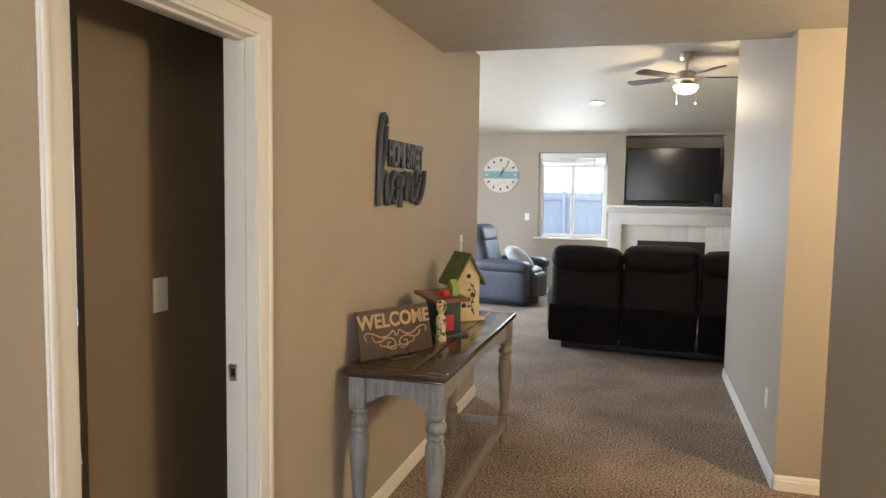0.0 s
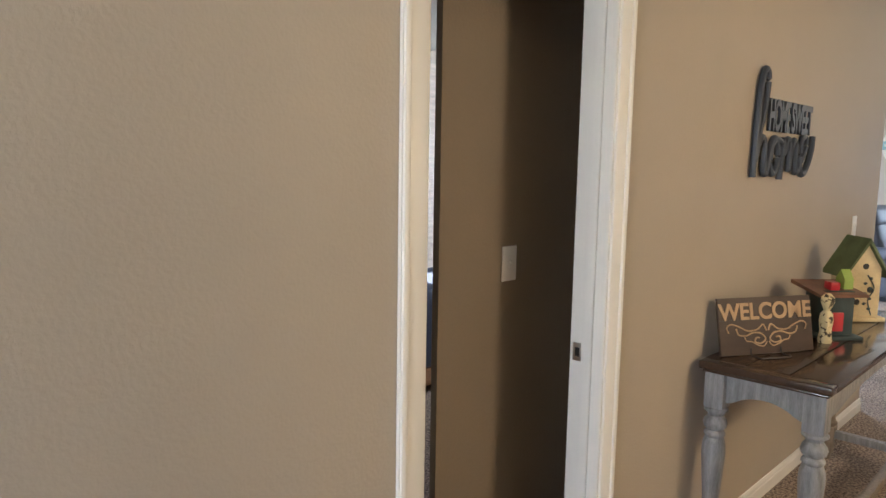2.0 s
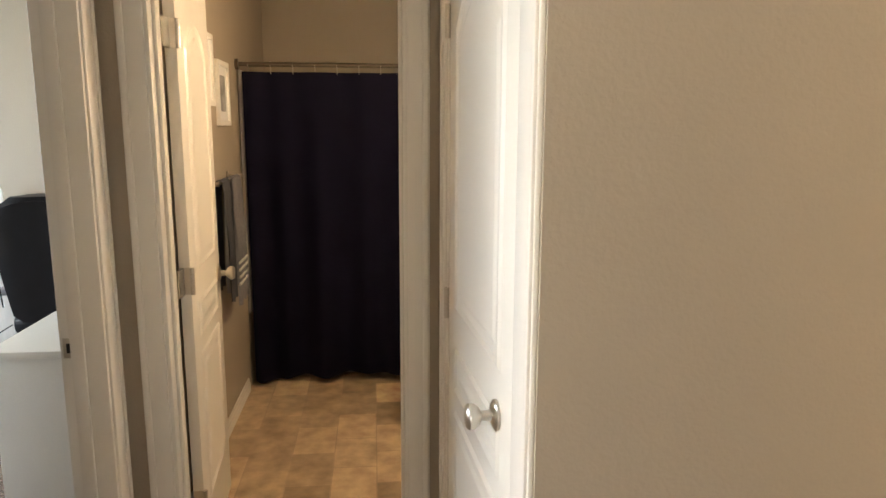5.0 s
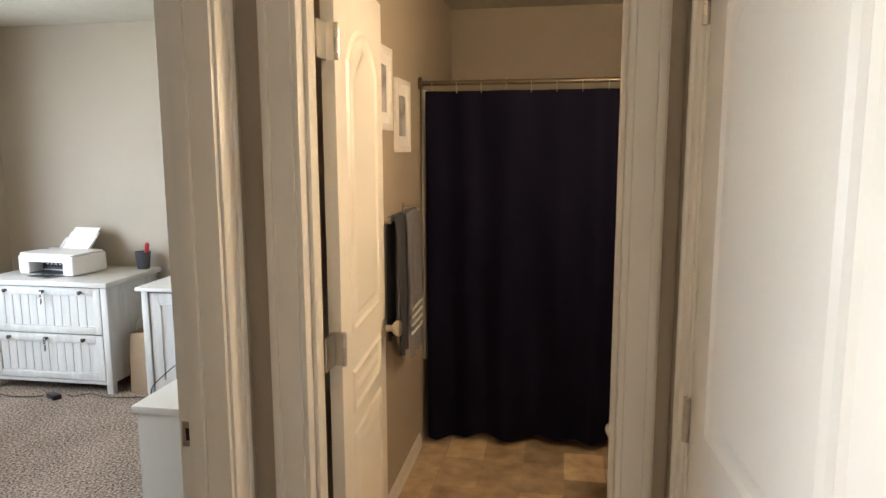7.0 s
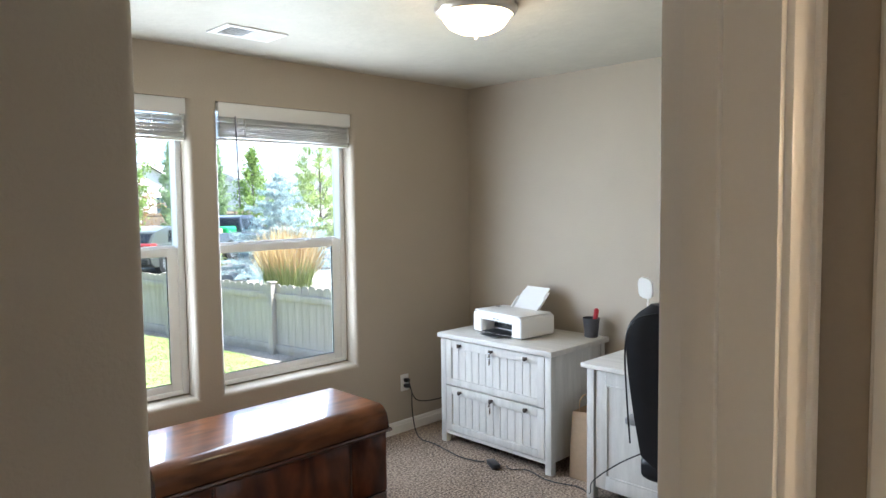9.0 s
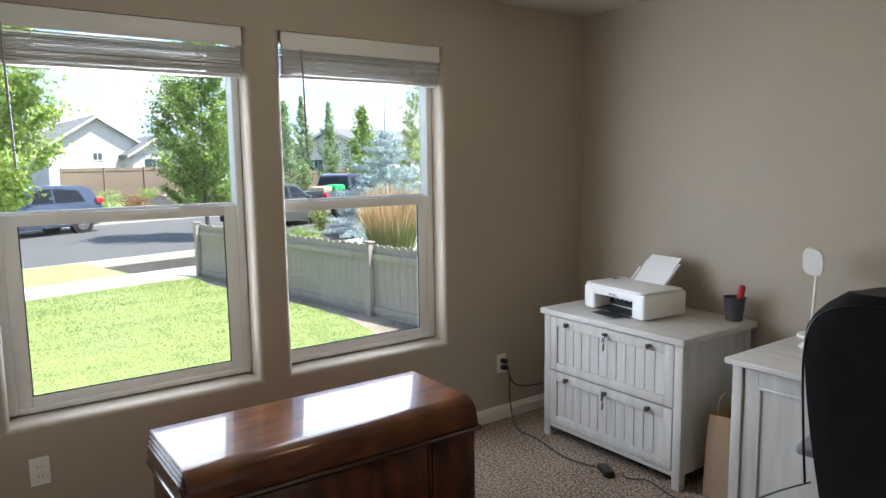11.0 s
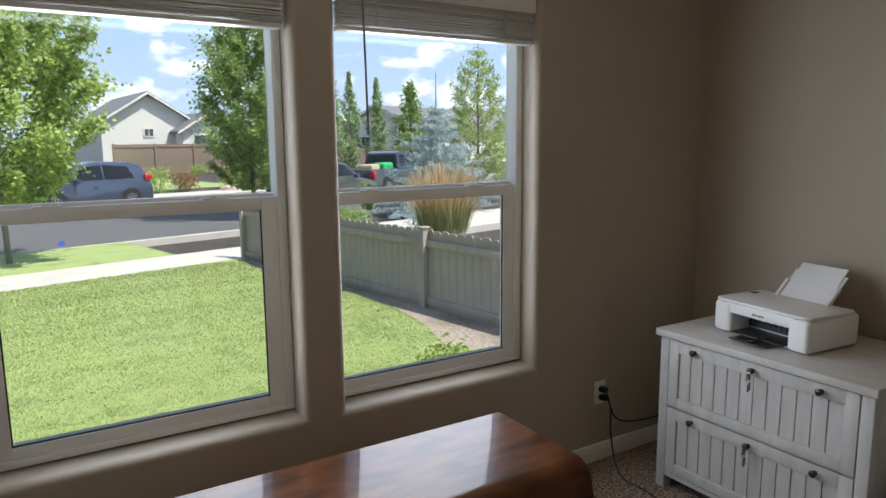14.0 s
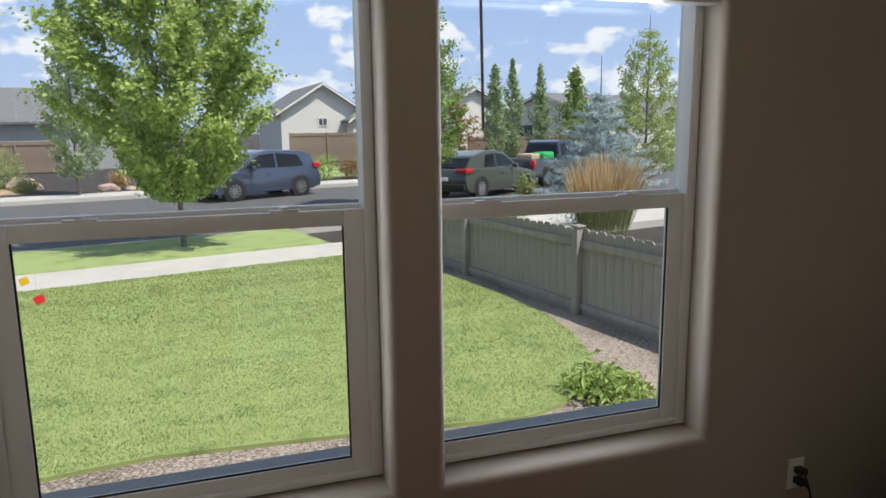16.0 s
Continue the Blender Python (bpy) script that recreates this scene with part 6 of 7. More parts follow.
cal = thing("wall_chart", (WEST, -2.565, 1.175), "white paper chart with red and navy ruled rows", "chart")
bm = bmesh.new()
box(bm, 0.0005, 0.0015, 0, 0.46, 0, 0.395)
part("sheet", bm, PAPER, cal)
for k in range(13):
    bm = bmesh.new()
    box(bm, 0.0014, 0.0022, 0.012, 0.45, 0.010 + k * 0.0305, 0.0140 + k * 0.0305)
    part("ruled_row", bm, INK_R if k == 12 else INK_B, cal)
for y in (0.012, 0.128, 0.160, 0.192, 0.224, 0.256, 0.288, 0.320, 0.352, 0.384, 0.416, 0.446):
    bm = bmesh.new()
    box(bm, 0.0014, 0.0024, y, y + 0.004, 0.010, 0.38)
    part("ruled_column", bm, INK_R, cal)
rnd = random.Random(3)
for k in range(1, 12):
    bm = bmesh.new()
    y, end = 0.026, 0.026 + rnd.uniform(0.05, 0.085)
    while y < end:
        ln = rnd.uniform(0.004, 0.008)
        box(bm, 0.0014, 0.0021, y, y + ln, 0.020 + k * 0.0305, 0.020 + k * 0.0305 + rnd.uniform(0.006, 0.010))
        y += ln + 0.003
    part("handwriting", bm, INK_R if k % 3 else INK_B, cal)
    for y in (0.146, 0.178):
        bm = bmesh.new()
        for tilt_ in (-35, 35):
            box(bm, -0.0004, 0.0004, -0.0008, 0.0008, -0.009, 0.009, m=pose(0.0018, y, 0.0265 + k * 0.0305, tilt_, 0, 0))
        part("tick_mark", bm, INK_B, cal)
po = thing("pink_poster", (WEST, -2.585, 0.90), "pink paper poster with a short printed saying", "poster")
bm = bmesh.new()
box(bm, 0.0005, 0.0014, 0, 0.40, 0, 0.272)
part("backing", bm, PAPER, po)
bm = bmesh.new()
box(bm, 0.0014, 0.0022, 0.045, 0.39, 0.01, 0.262)
part("pink_sheet", bm, PINK, po)
for k, (txt, y) in enumerate((("Happiness is", 0.10), ("an inside job.", 0.10), ("Don't assign anyone", 0.075), ("else that power", 0.09), ("over your life.", 0.10))):
    wall_text(po, "printed_line", txt, 0.024, y, 0.222 - k * 0.027, 0.0026, INK_B)
bm = bmesh.new()
ball(bm, (0.003, 0.10, 0.055), 0.028, (0.03, 1, 0.8), 2)
ball(bm, (0.003, 0.13, 0.070), 0.016, (0.03, 1, 1), 2)
part("small_drawing", bm, GREYB, po)
bm = bmesh.new()
ball(bm, (0.004, 0.07, 0.268), 0.007, (0.6, 1, 1), 2)
part("push_pin", bm, mat("orange_plastic", (0.7, 0.2, 0.02), 0.4), po)

# blinds, drawn up
BLIND = mat("blind_slat", (0.70, 0.69, 0.66), 0.4, var=0.03)
WAND = mat("clear_grey_wand", (0.25, 0.25, 0.25), 0.3)


def blind(at_x0, at_x1, label, stack_lo, stack_hi, wand_x, wand_len, y=SOUTH - 0.035, top=None, n=22, spread=0.9):
    top = top or WZ[1]
    e = thing("window_blind", (at_x0, y, top), label, "blind", group="office blinds")
    w = at_x1 - at_x0
    bm = bmesh.new()
    box(bm, 0.004, w - 0.004, 0.022, 0.034, -0.084, -0.002, 0.003)
    part("valance", bm, BLIND, e)
    bm = bmesh.new()
    box(bm, 0.006, w - 0.006, -0.025, 0.020, -0.045, -0.003, 0.002)
    part("headrail", bm, BLIND, e)
    rnd = random.Random(int(at_x0 * 100))
    for k in range(n):
        z = -0.068 - (stack_hi + (stack_lo + 0.012 - stack_hi) * (k / (n - 1)) ** spread)
        bm = bmesh.new()
        q = pose(w / 2 + rnd.uniform(-0.003, 0.003), rnd.uniform(-0.003, 0.003), z, rnd.uniform(-4, 4), rnd.uniform(-0.25, 0.25), 0)
        box(bm, -w / 2 + 0.012, w / 2 - 0.012, -0.025, 0.025, -0.0012, 0.0012, m=q)
        part("slat", bm, BLIND, e, smooth=False)
    bm = bmesh.new()
    box(bm, 0.012, w - 0.012, -0.025, 0.025, -0.08 - stack_lo - 0.022, -0.08 - stack_lo - 0.006, 0.004)
    part("bottom_rail", bm, BLIND, e)
    for u in (0.18, 0.82):
        bm = bmesh.new()
        for k in range(5):
            tube(bm, [(w * u, 0.027, -0.08), (w * u + rnd.uniform(-0.02, 0.02), 0.032, -0.08 - stack_lo * 0.5), (w * u + rnd.uniform(-0.008, 0.008), 0.028, -0.08 - stack_lo)], 0.0009, 4)
        part("ladder_cord", bm, BLIND, e)
    bm = bmesh.new()
    tube(bm, [(wand_x, 0.036, -0.075), (wand_x - 0.006, 0.036, -wand_len * 0.6), (wand_x - 0.010, 0.036, -wand_len)], 0.0045, 8)
    part("tilt_wand", bm, WAND, e)
    return e


blind(W2[0] + 0.003, W2[1] - 0.003, "white slatted blind drawn up at the corner window", 0.108, 0.0, 0.80, 0.58)
blind(W1[0] + 0.003, W1[1] - 0.003, "white slatted blind drawn up unevenly with gaps", 0.12, 0.004, 0.915, 0.61, spread=0.62)

# ceiling light and vent
FROST = glow("frosted_glass_lit", (1.0, 0.74, 0.42), 2.2)
cl = thing("ceiling_light", (-5.30, -2.94, HC), "flush ceiling light with brushed nickel rim and lit frosted bowl", "ceiling light")
bm = bmesh.new()
lathe(bm, [(0.175, 0), (0.178, -0.018), (0.170, -0.036), (0.160, -0.042), (0.15, -0.030), (0.15, 0)][::-1], None, 40)
part("rim", bm, NICKEL, cl, "brushed nickel rim")
bm = bmesh.new()
lathe(bm, [(0.148, -0.036), (0.140, -0.062), (0.118, -0.090), (0.08, -0.110), (0.035, -0.119), (0.002, -0.121)], None, 40)
o = part("bowl", bm, FROST, cl, "glowing frosted glass bowl")
o.visible_shadow = False
bm = bmesh.new()
lathe(bm, [(0.014, -0.118), (0.014, -0.124), (0.006, -0.130), (0.009, -0.138), (0.004, -0.145)], None, 14)
part("finial", bm, NICKEL, cl)
vt = thing("ceiling_vent", (-4.82, -4.0, HC), "white metal ceiling air vent with slats", "vent")
bm = bmesh.new()
box(bm, -0.165, 0.165, -0.10, -0.07, -0.008, -0.0005, 0.002)
box(bm, -0.165, 0.165, 0.07, 0.10, -0.008, -0.0005, 0.002)
box(bm, -0.165, -0.125, -0.07, 0.07, -0.008, -0.0005, 0.002)
box(bm, 0.125, 0.165, -0.07, 0.07, -0.008, -0.0005, 0.002)
part("vent_frame", bm, WHITEP, vt)
bm = bmesh.new()
box(bm, -0.126, 0.126, -0.071, 0.071, -0.003, -0.0005)
part("vent_backing", bm, BLACKP, vt)
for k in range(14):
    bm = bmesh.new()
    box(bm, -0.0008, 0.0008, -0.07, 0.07, -0.007, 0.007, m=pose(-0.117 + k * 0.018, 0, -0.007, 0, 35 if k < 7 else -35, 0))
    part("vent_slat", bm, WHITEP, vt, smooth=False)

# ---- hall things ----
ESPRESSO = mat("dark_stained_top", (0.050, 0.028, 0.018), 0.22, var=0.3, scale=5, bump=0.08, bscale=60, coat=0.5, streak=(8, 0.6, 8))
GREYWASH = mat("grey_washed_wood", (0.25, 0.25, 0.255), 0.55, var=0.4, scale=9, bump=0.3, bscale=60, streak=(6, 6, 0.8))
BROWNWASH = mat("brown_washed_leg", (0.20, 0.155, 0.11), 0.5, var=0.3, scale=9, bump=0.3, bscale=60, streak=(6, 6, 0.8))
TX0, TX1, TY0, TY1, TZ = -2.84, -2.39, 2.17, 3.79, 0.83
ct = thing("console_table", (TX0, TY0, 0), "console table with dark plank top and grey turned legs", "table")
tw, tl = TX1 - TX0, TY1 - TY0
for k in range(3):
    bm = bmesh.new()
    y0 = 0.0
    box(bm, tw * k / 3 + (0.0015 if k else 0), tw * (k + 1) / 3 - (0.0015 if k < 2 else 0), 0.06, tl - 0.06, TZ - 0.03, TZ, 0.003)
    part("top_plank", bm, ESPRESSO, ct)
for y0, y1 in ((0.0, 0.0585), (tl - 0.0585, tl)):
    bm = bmesh.new()
    box(bm, 0, tw, y0, y1, TZ - 0.03, TZ, 0.006, 3)
    part("breadboard_end", bm, ESPRESSO, ct)
bm = bmesh.new()
box(bm, 0.012, tw - 0.012, 0.012, tl - 0.012, TZ - 0.042, TZ - 0.031, 0.004)
part("top_moulding", bm, ESPRESSO, ct)


def scalloped(a0, a1, n=14):
    pts = [(a0, TZ - 0.043), (a0, TZ - 0.15)]
    w = a1 - a0
    for k in range(1, n):
        u = k / n
        pts.append((a0 + w * u, TZ - 0.15 + 0.04 * max(0, math.sin(math.pi * (u - 0.12) / 0.76)) ** 0.6 if 0.12 < u < 0.88 else TZ - 0.15))
    return pts + [(a1, TZ - 0.15), (a1, TZ - 0.043)]


for y in (0.045, tl - 0.065):
    bm = bmesh.new()
    prism(bm, scalloped(0.085, tw - 0.085), "y", y, y + 0.02)
    part("end_apron", bm, GREYWASH, ct)
for x in (0.04, tw - 0.06):
    bm = bmesh.new()
    prism(bm, scalloped(0.105, tl - 0.105, 30), "x", x, x + 0.02)
    part("side_apron", bm, GREYWASH, ct)
turned = [(0.036, 0.655), (0.043, 0.648), (0.043, 0.640), (0.030, 0.630), (0.028, 0.622), (0.040, 0.606), (0.044, 0.592), (0.040, 0.578), (0.029, 0.568), (0.038, 0.556), (0.038, 0.548), (0.033, 0.540), (0.041, 0.515), (0.043, 0.48), (0.038, 0.40), (0.030, 0.30), (0.026, 0.235), (0.028, 0.215), (0.038, 0.204), (0.038, 0.192), (0.028, 0.18)]
for x in (0.055, tw - 0.055):
    for y in (0.055, tl - 0.055):
        m_ = GREYWASH if y < 1 else BROWNWASH
        bm = bmesh.new()
        box(bm, x - 0.036, x + 0.036, y - 0.036, y + 0.036, 0.655, TZ - 0.043, 0.003)
        lathe(bm, turned, Matrix.Translation((x, y, 0)), 20)
        box(bm, x - 0.033, x + 0.033, y - 0.033, y + 0.033, 0.105, 0.18, 0.003)
        lathe(bm, [(0.024, 0.105), (0.033, 0.095), (0.030, 0.05), (0.020, 0.012), (0.022, 0.0)][::-1], Matrix.Translation((x, y, 0)), 20)
        part("leg", bm, m_, ct, "turned grey-washed leg" if y < 1 else "turned brown-washed leg")
for y in (0.055, tl - 0.055):
    bm = bmesh.new()
    box(bm, 0.088, tw - 0.088, y - 0.02, y + 0.02, 0.12, 0.16, 0.004)
    part("end_stretcher", bm, GREYWASH, ct)
bm = bmesh.new()
box(bm, tw - 0.075, tw - 0.035, 0.088, tl - 0.088, 0.118, 0.158, 0.004)
part("long_stretcher", bm, BROWNWASH, ct)

# welcome sign, leaning on a wire stand, facing the entry
SIGNB = mat("dark_brown_board", (0.055, 0.035, 0.025), 0.6, var=0.25, scale=6, streak=(1, 1, 6))
GOLDT = mat("carved_tan_letters", (0.42, 0.28, 0.15), 0.6, var=0.15)
ws = thing("welcome_sign", (-2.795, 2.265, TZ), "dark wooden sign reading WELCOME with carved scrollwork", "sign", rz=-29)
lean = pose(0, 0, 0.005, 0, -12, 0)
SY, SZ = 0.43, 0.215
bm = bmesh.new()
box(bm, -0.012, 0.0, 0, SY, 0, SZ, 0.002, m=lean)
bd = part("board", bm, SIGNB, ws)
bm = bmesh.new()
box(bm, 0.0, 0.002, 0.0, SY, 0.128, 0.130, m=lean)
part("board_joint", bm, BLACKP, ws)
cu = bpy.data.curves.new("lettering", "FONT")
cu.body, cu.size, cu.extrude, cu.align_x, cu.offset = "WELCOME", 0.088, 0.0015, "CENTER", 0.0022
ob_ = bpy.data.objects.new("lettering_curve", cu)
me = bpy.data.meshes.new_from_object(ob_)
bpy.data.objects.remove(ob_)
me.transform(lean @ Matrix(((0, 0, 1, 0.002), (1, 0, 0, SY / 2), (0, 1, 0, 0.132), (0, 0, 0, 1))))
me.materials.append(GOLDT)
o = new("lettering", me)
o.parent = ws
SWIRLS = (((0.168, 0.082), (0.175, 0.104), (0.155, 0.115), (0.12, 0.104), (0.085, 0.088), (0.045, 0.092), (0.018, 0.110), (0.004, 0.086)),
          ((0.135, 0.098), (0.125, 0.075), (0.095, 0.070), (0.062, 0.080), (0.028, 0.076), (0.010, 0.055), (0.028, 0.040), (0.055, 0.044), (0.052, 0.060), (0.036, 0.060)),
          ((0.100, 0.064), (0.092, 0.050), (0.070, 0.046), (0.048, 0.034), (0.020, 0.028), (0.004, 0.045)))
for s in (-1, 1):
    for swirl, rad in zip(SWIRLS, (0.0030, 0.0032, 0.0026)):
        bm = bmesh.new()
        tube(bm, [lean @ Vector((0.002, SY / 2 + s * y * 1.05, z)) for y, z in swirl], rad, 5)
        part("scroll", bm, GOLDT, ws)
bm = bmesh.new()
tube(bm, [(0.06, SY * 0.3, 0.004), (0.012, SY * 0.3, 0.004), (0.004, SY * 0.3, 0.03)], 0.003, 6)
tube(bm, [(0.06, SY * 0.62, 0.004), (0.012, SY * 0.62, 0.004), (0.004, SY * 0.62, 0.03)], 0.003, 6)
tube(bm, [(0.06, SY * 0.3, 0.004), (0.064, SY * 0.46, 0.004), (0.06, SY * 0.62, 0.004)], 0.003, 6)
part("wire_stand", bm, BLACKP, ws)

# birdhouses and figurine
CREAM = mat("cream_paint_wood", (0.58, 0.47, 0.27), 0.7, var=0.2, scale=12)
MOSS = mat("moss_green_roof", (0.10, 0.125, 0.05), 0.7, var=0.3, scale=14)
TEAL = mat("dark_teal_paint", (0.03, 0.05, 0.05), 0.6, var=0.3, scale=14)
RUSTB = mat("rusty_brown_roof", (0.17, 0.085, 0.05), 0.6, var=0.35, scale=14)
LIME = mat("lime_green_paint", (0.25, 0.35, 0.06), 0.6)
IVORY = two_tone("spotted_cream_resin", (0.05, 0.04, 0.03), (0.58, 0.48, 0.27), 42, 0.42, 0.47, 0.6, 0.1)
tb = thing("tall_birdhouse", (-2.66, 3.46, TZ), "tall cream birdhouse with mossy green gabled roof", "birdhouse", rz=44)
bm = bmesh.new()
box(bm, -0.10, 0.10, -0.10, 0.10, 0, 0.022, 0.004)
part("base", bm, CREAM, tb)
bm = bmesh.new()
prism(bm, [(-0.075, 0.022), (0.075, 0.022), (0.075, 0.25), (0.0, 0.37), (-0.075, 0.25)], "y", -0.075, 0.075)
part("body", bm, CREAM, tb)
for s in (-1, 1):
    bm = bmesh.new()
    prism(bm, [(0, 0.372), (s * 0.105, 0.205), (s * 0.105, 0.222), (0, 0.394)], "y", -0.10, 0.10)
    part("roof_slope", bm, MOSS, tb)
for x, z in ((0.0, 0.26), (0.028, 0.15), (-0.03, 0.09)):
    bm = bmesh.new()
    cyl(bm, (x, -0.0775, z), (x, -0.070, z), 0.014, seg=16)
    part("entrance_hole", bm, BLACKP, tb)
    bm = bmesh.new()
    cyl(bm, (0.0775, x, z), (0.070, x, z), 0.014, seg=16)
    part("entrance_hole", bm, BLACKP, tb)
bm = bmesh.new()
tube(bm, [(0.04, -0.079, 0.03), (0.02, -0.080, 0.10), (0.045, -0.079, 0.16), (0.01, -0.079, 0.22)], 0.003, 5)
for k in range(7):
    ball(bm, (0.015 + 0.012 * (-1) ** k, -0.079, 0.06 + k * 0.024), 0.011, (1, 0.25, 0.7), 1)
part("painted_vine", bm, TEAL, tb)
sb = thing("small_birdhouse", (-2.645, 2.98, TZ), "small dark birdhouse with rusty flat roof", "birdhouse", rz=-42)
bm = bmesh.new()
box(bm, -0.09, 0.11, -0.09, 0.10, 0, 0.014, 0.003)
part("base", bm, TEAL, sb)
bm = bmesh.new()
box(bm, -0.07, 0.07, -0.055, 0.075, 0.014, 0.20, 0.003)
part("body", bm, TEAL, sb)
bm = bmesh.new()
prism(bm, [(-0.115, 0.205), (0.105, 0.180), (0.105, 0.192), (-0.115, 0.222)], "y", -0.10, 0.11)
part("roof", bm, RUSTB, sb)
bm = bmesh.new()
box(bm, 0.069, 0.076, -0.025, 0.03, 0.03, 0.11, 0.002)
part("red_door", bm, RED, sb)
bm = bmesh.new()
box(bm, 0.0, 0.05, -0.02, 0.02, 0.20, 0.235, 0.003)
part("toy_truck", bm, RED, sb, "tiny red ornament on the roof")
bm = bmesh.new()
prism(bm, [(-0.03, 0.20), (0.03, 0.20), (0.03, 0.245), (0, 0.285), (-0.03, 0.245)], "y", 0.05, 0.09)
part("green_house", bm, LIME, sb, "tiny lime green house on the roof")
bm = bmesh.new()
lathe(bm, [(0.026, 0.0), (0.028, 0.01), (0.022, 0.05), (0.027, 0.09), (0.024, 0.12), (0.012, 0.135), (0.018, 0.15), (0.026, 0.168), (0.024, 0.19), (0.012, 0.203), (0.003, 0.206)], None, 18)
for s in (-1, 1):
    ball(bm, (0.008, s * 0.026, 0.085), 0.014, (0.8, 0.7, 2.4), 1)
    ball(bm, (0.012, s * 0.014, 0.012), 0.014, (1.3, 0.8, 0.6), 1)
solid("figurine", bm, IVORY, "small cream resin figurine with dark spots", "figurine", at=(-2.60, 2.82, TZ))

# metal wall lettering
SLATEM = mat("slate_metal", (0.055, 0.065, 0.085), 0.45, 0.3, var=0.2)
hs = thing("wall_lettering", (XW, 2.57, 1.50), "slate metal wall lettering reading HOME SWEET home", "wall sign")
cu = bpy.data.curves.new("capitals", "FONT")
cu.body, cu.size, cu.extrude, cu.offset, cu.space_character = "HOME SWEET", 0.125, 0.006, 0.004, 0.92
ob_ = bpy.data.objects.new("capitals_curve", cu)
me = bpy.data.meshes.new_from_object(ob_)
bpy.data.objects.remove(ob_)
wid = max(v.co.x for v in me.vertices)
me.transform(Matrix(((0, 0, 1, 0.016), (0.54 / wid, 0, 0, 0.155), (0, 1.42, 0, 0.198), (0, 0, 0, 1))))
me.materials.append(SLATEM)
o = new("capital_lettering", me)
o.parent = hs
script = [[(0.03, 0.0), (0.035, 0.16), (0.05, 0.34), (0.085, 0.43), (0.125, 0.41), (0.115, 0.31), (0.075, 0.20), (0.035, 0.10)],
          [(0.035, 0.06), (0.08, 0.155), (0.125, 0.15), (0.135, 0.08), (0.14, 0.02), (0.165, 0.015)],
          [(0.165, 0.02), (0.20, 0.12), (0.245, 0.165), (0.285, 0.12), (0.28, 0.045), (0.235, 0.015), (0.20, 0.06), (0.215, 0.13), (0.26, 0.16), (0.32, 0.15)],
          [(0.33, -0.01), (0.335, 0.08), (0.345, 0.16), (0.36, 0.10), (0.39, 0.16), (0.42, 0.155), (0.425, 0.08), (0.43, 0.03), (0.445, 0.10), (0.475, 0.16), (0.505, 0.15), (0.51, 0.08), (0.52, 0.025), (0.55, 0.03)],
          [(0.55, 0.03), (0.60, 0.09), (0.645, 0.14), (0.625, 0.185), (0.58, 0.16), (0.57, 0.08), (0.60, 0.015), (0.66, 0.03), (0.72, 0.11), (0.735, 0.19)]]
for st in script:
    bm = bmesh.new()
    tube(bm, [(0.016, y, z) for y, z in st], 0.0145, 8)
    part("script_stroke", bm, SLATEM, hs)

# ---- den beyond the open door ----
PLANK = mat("shiplap_board", (0.52, 0.44, 0.35), 0.6, var=0.3, scale=4, bump=0.2, bscale=50, streak=(1, 0.8, 8))
shp = thing("shiplap_wall", (-6.08, 0.5, 0), "reclaimed pale wooden shiplap boards on the den wall", "wall boards", kind="structure")
rnd = random.Random(4)
for k in range(17):
    y = 0.0
    while y < 4.0:
        ln = rnd.uniform(0.9, 1.8)
        bm = bmesh.new()
        box(bm, 0.001, 0.014 + rnd.uniform(0, 0.003), y + 0.001, min(4.0, y + ln) - 0.001, k * 0.14 + 0.001, k * 0.14 + 0.138)
        part("board", bm, PLANK, shp, smooth=False)
        y += ln
# added fill lamp before the closed den wall, brightens the shiplap boards
lamp("den_fill", "AREA", (-4.5, 4.5, 1.5), 16, DAY, 1.0, (-6.0, 3.3, 1.2), 1.0)
NAVY = mat("navy_upholstery", (0.016, 0.022, 0.045), 0.7, var=0.2, scale=20)
bench = thing("navy_ottoman", (-5.3, 3.3, 0), "navy upholstered ottoman on wooden legs in the den", "ottoman")
bm = bmesh.new()
cushion(bm, 0.35, 0.55, 0.28, 0.06, pose(0, 0, 0.45))
part("cushion", bm, NAVY, bench)
bm = bmesh.new()
box(bm, -0.33, 0.33, -0.53, 0.53, 0.06, 0.18, 0.01)
part("base", bm, mat("honey_wood", (0.30, 0.15, 0.06), 0.45, var=0.3, streak=(8, 1, 8)), bench)
for x in (-0.28, 0.28):
    for y in (-0.48, 0.48):
        bm = bmesh.new()
        cyl(bm, (x, y, 0), (x, y, 0.065), 0.025, 0.032, 12)
        part("leg", bm, WALNUT_D, bench)

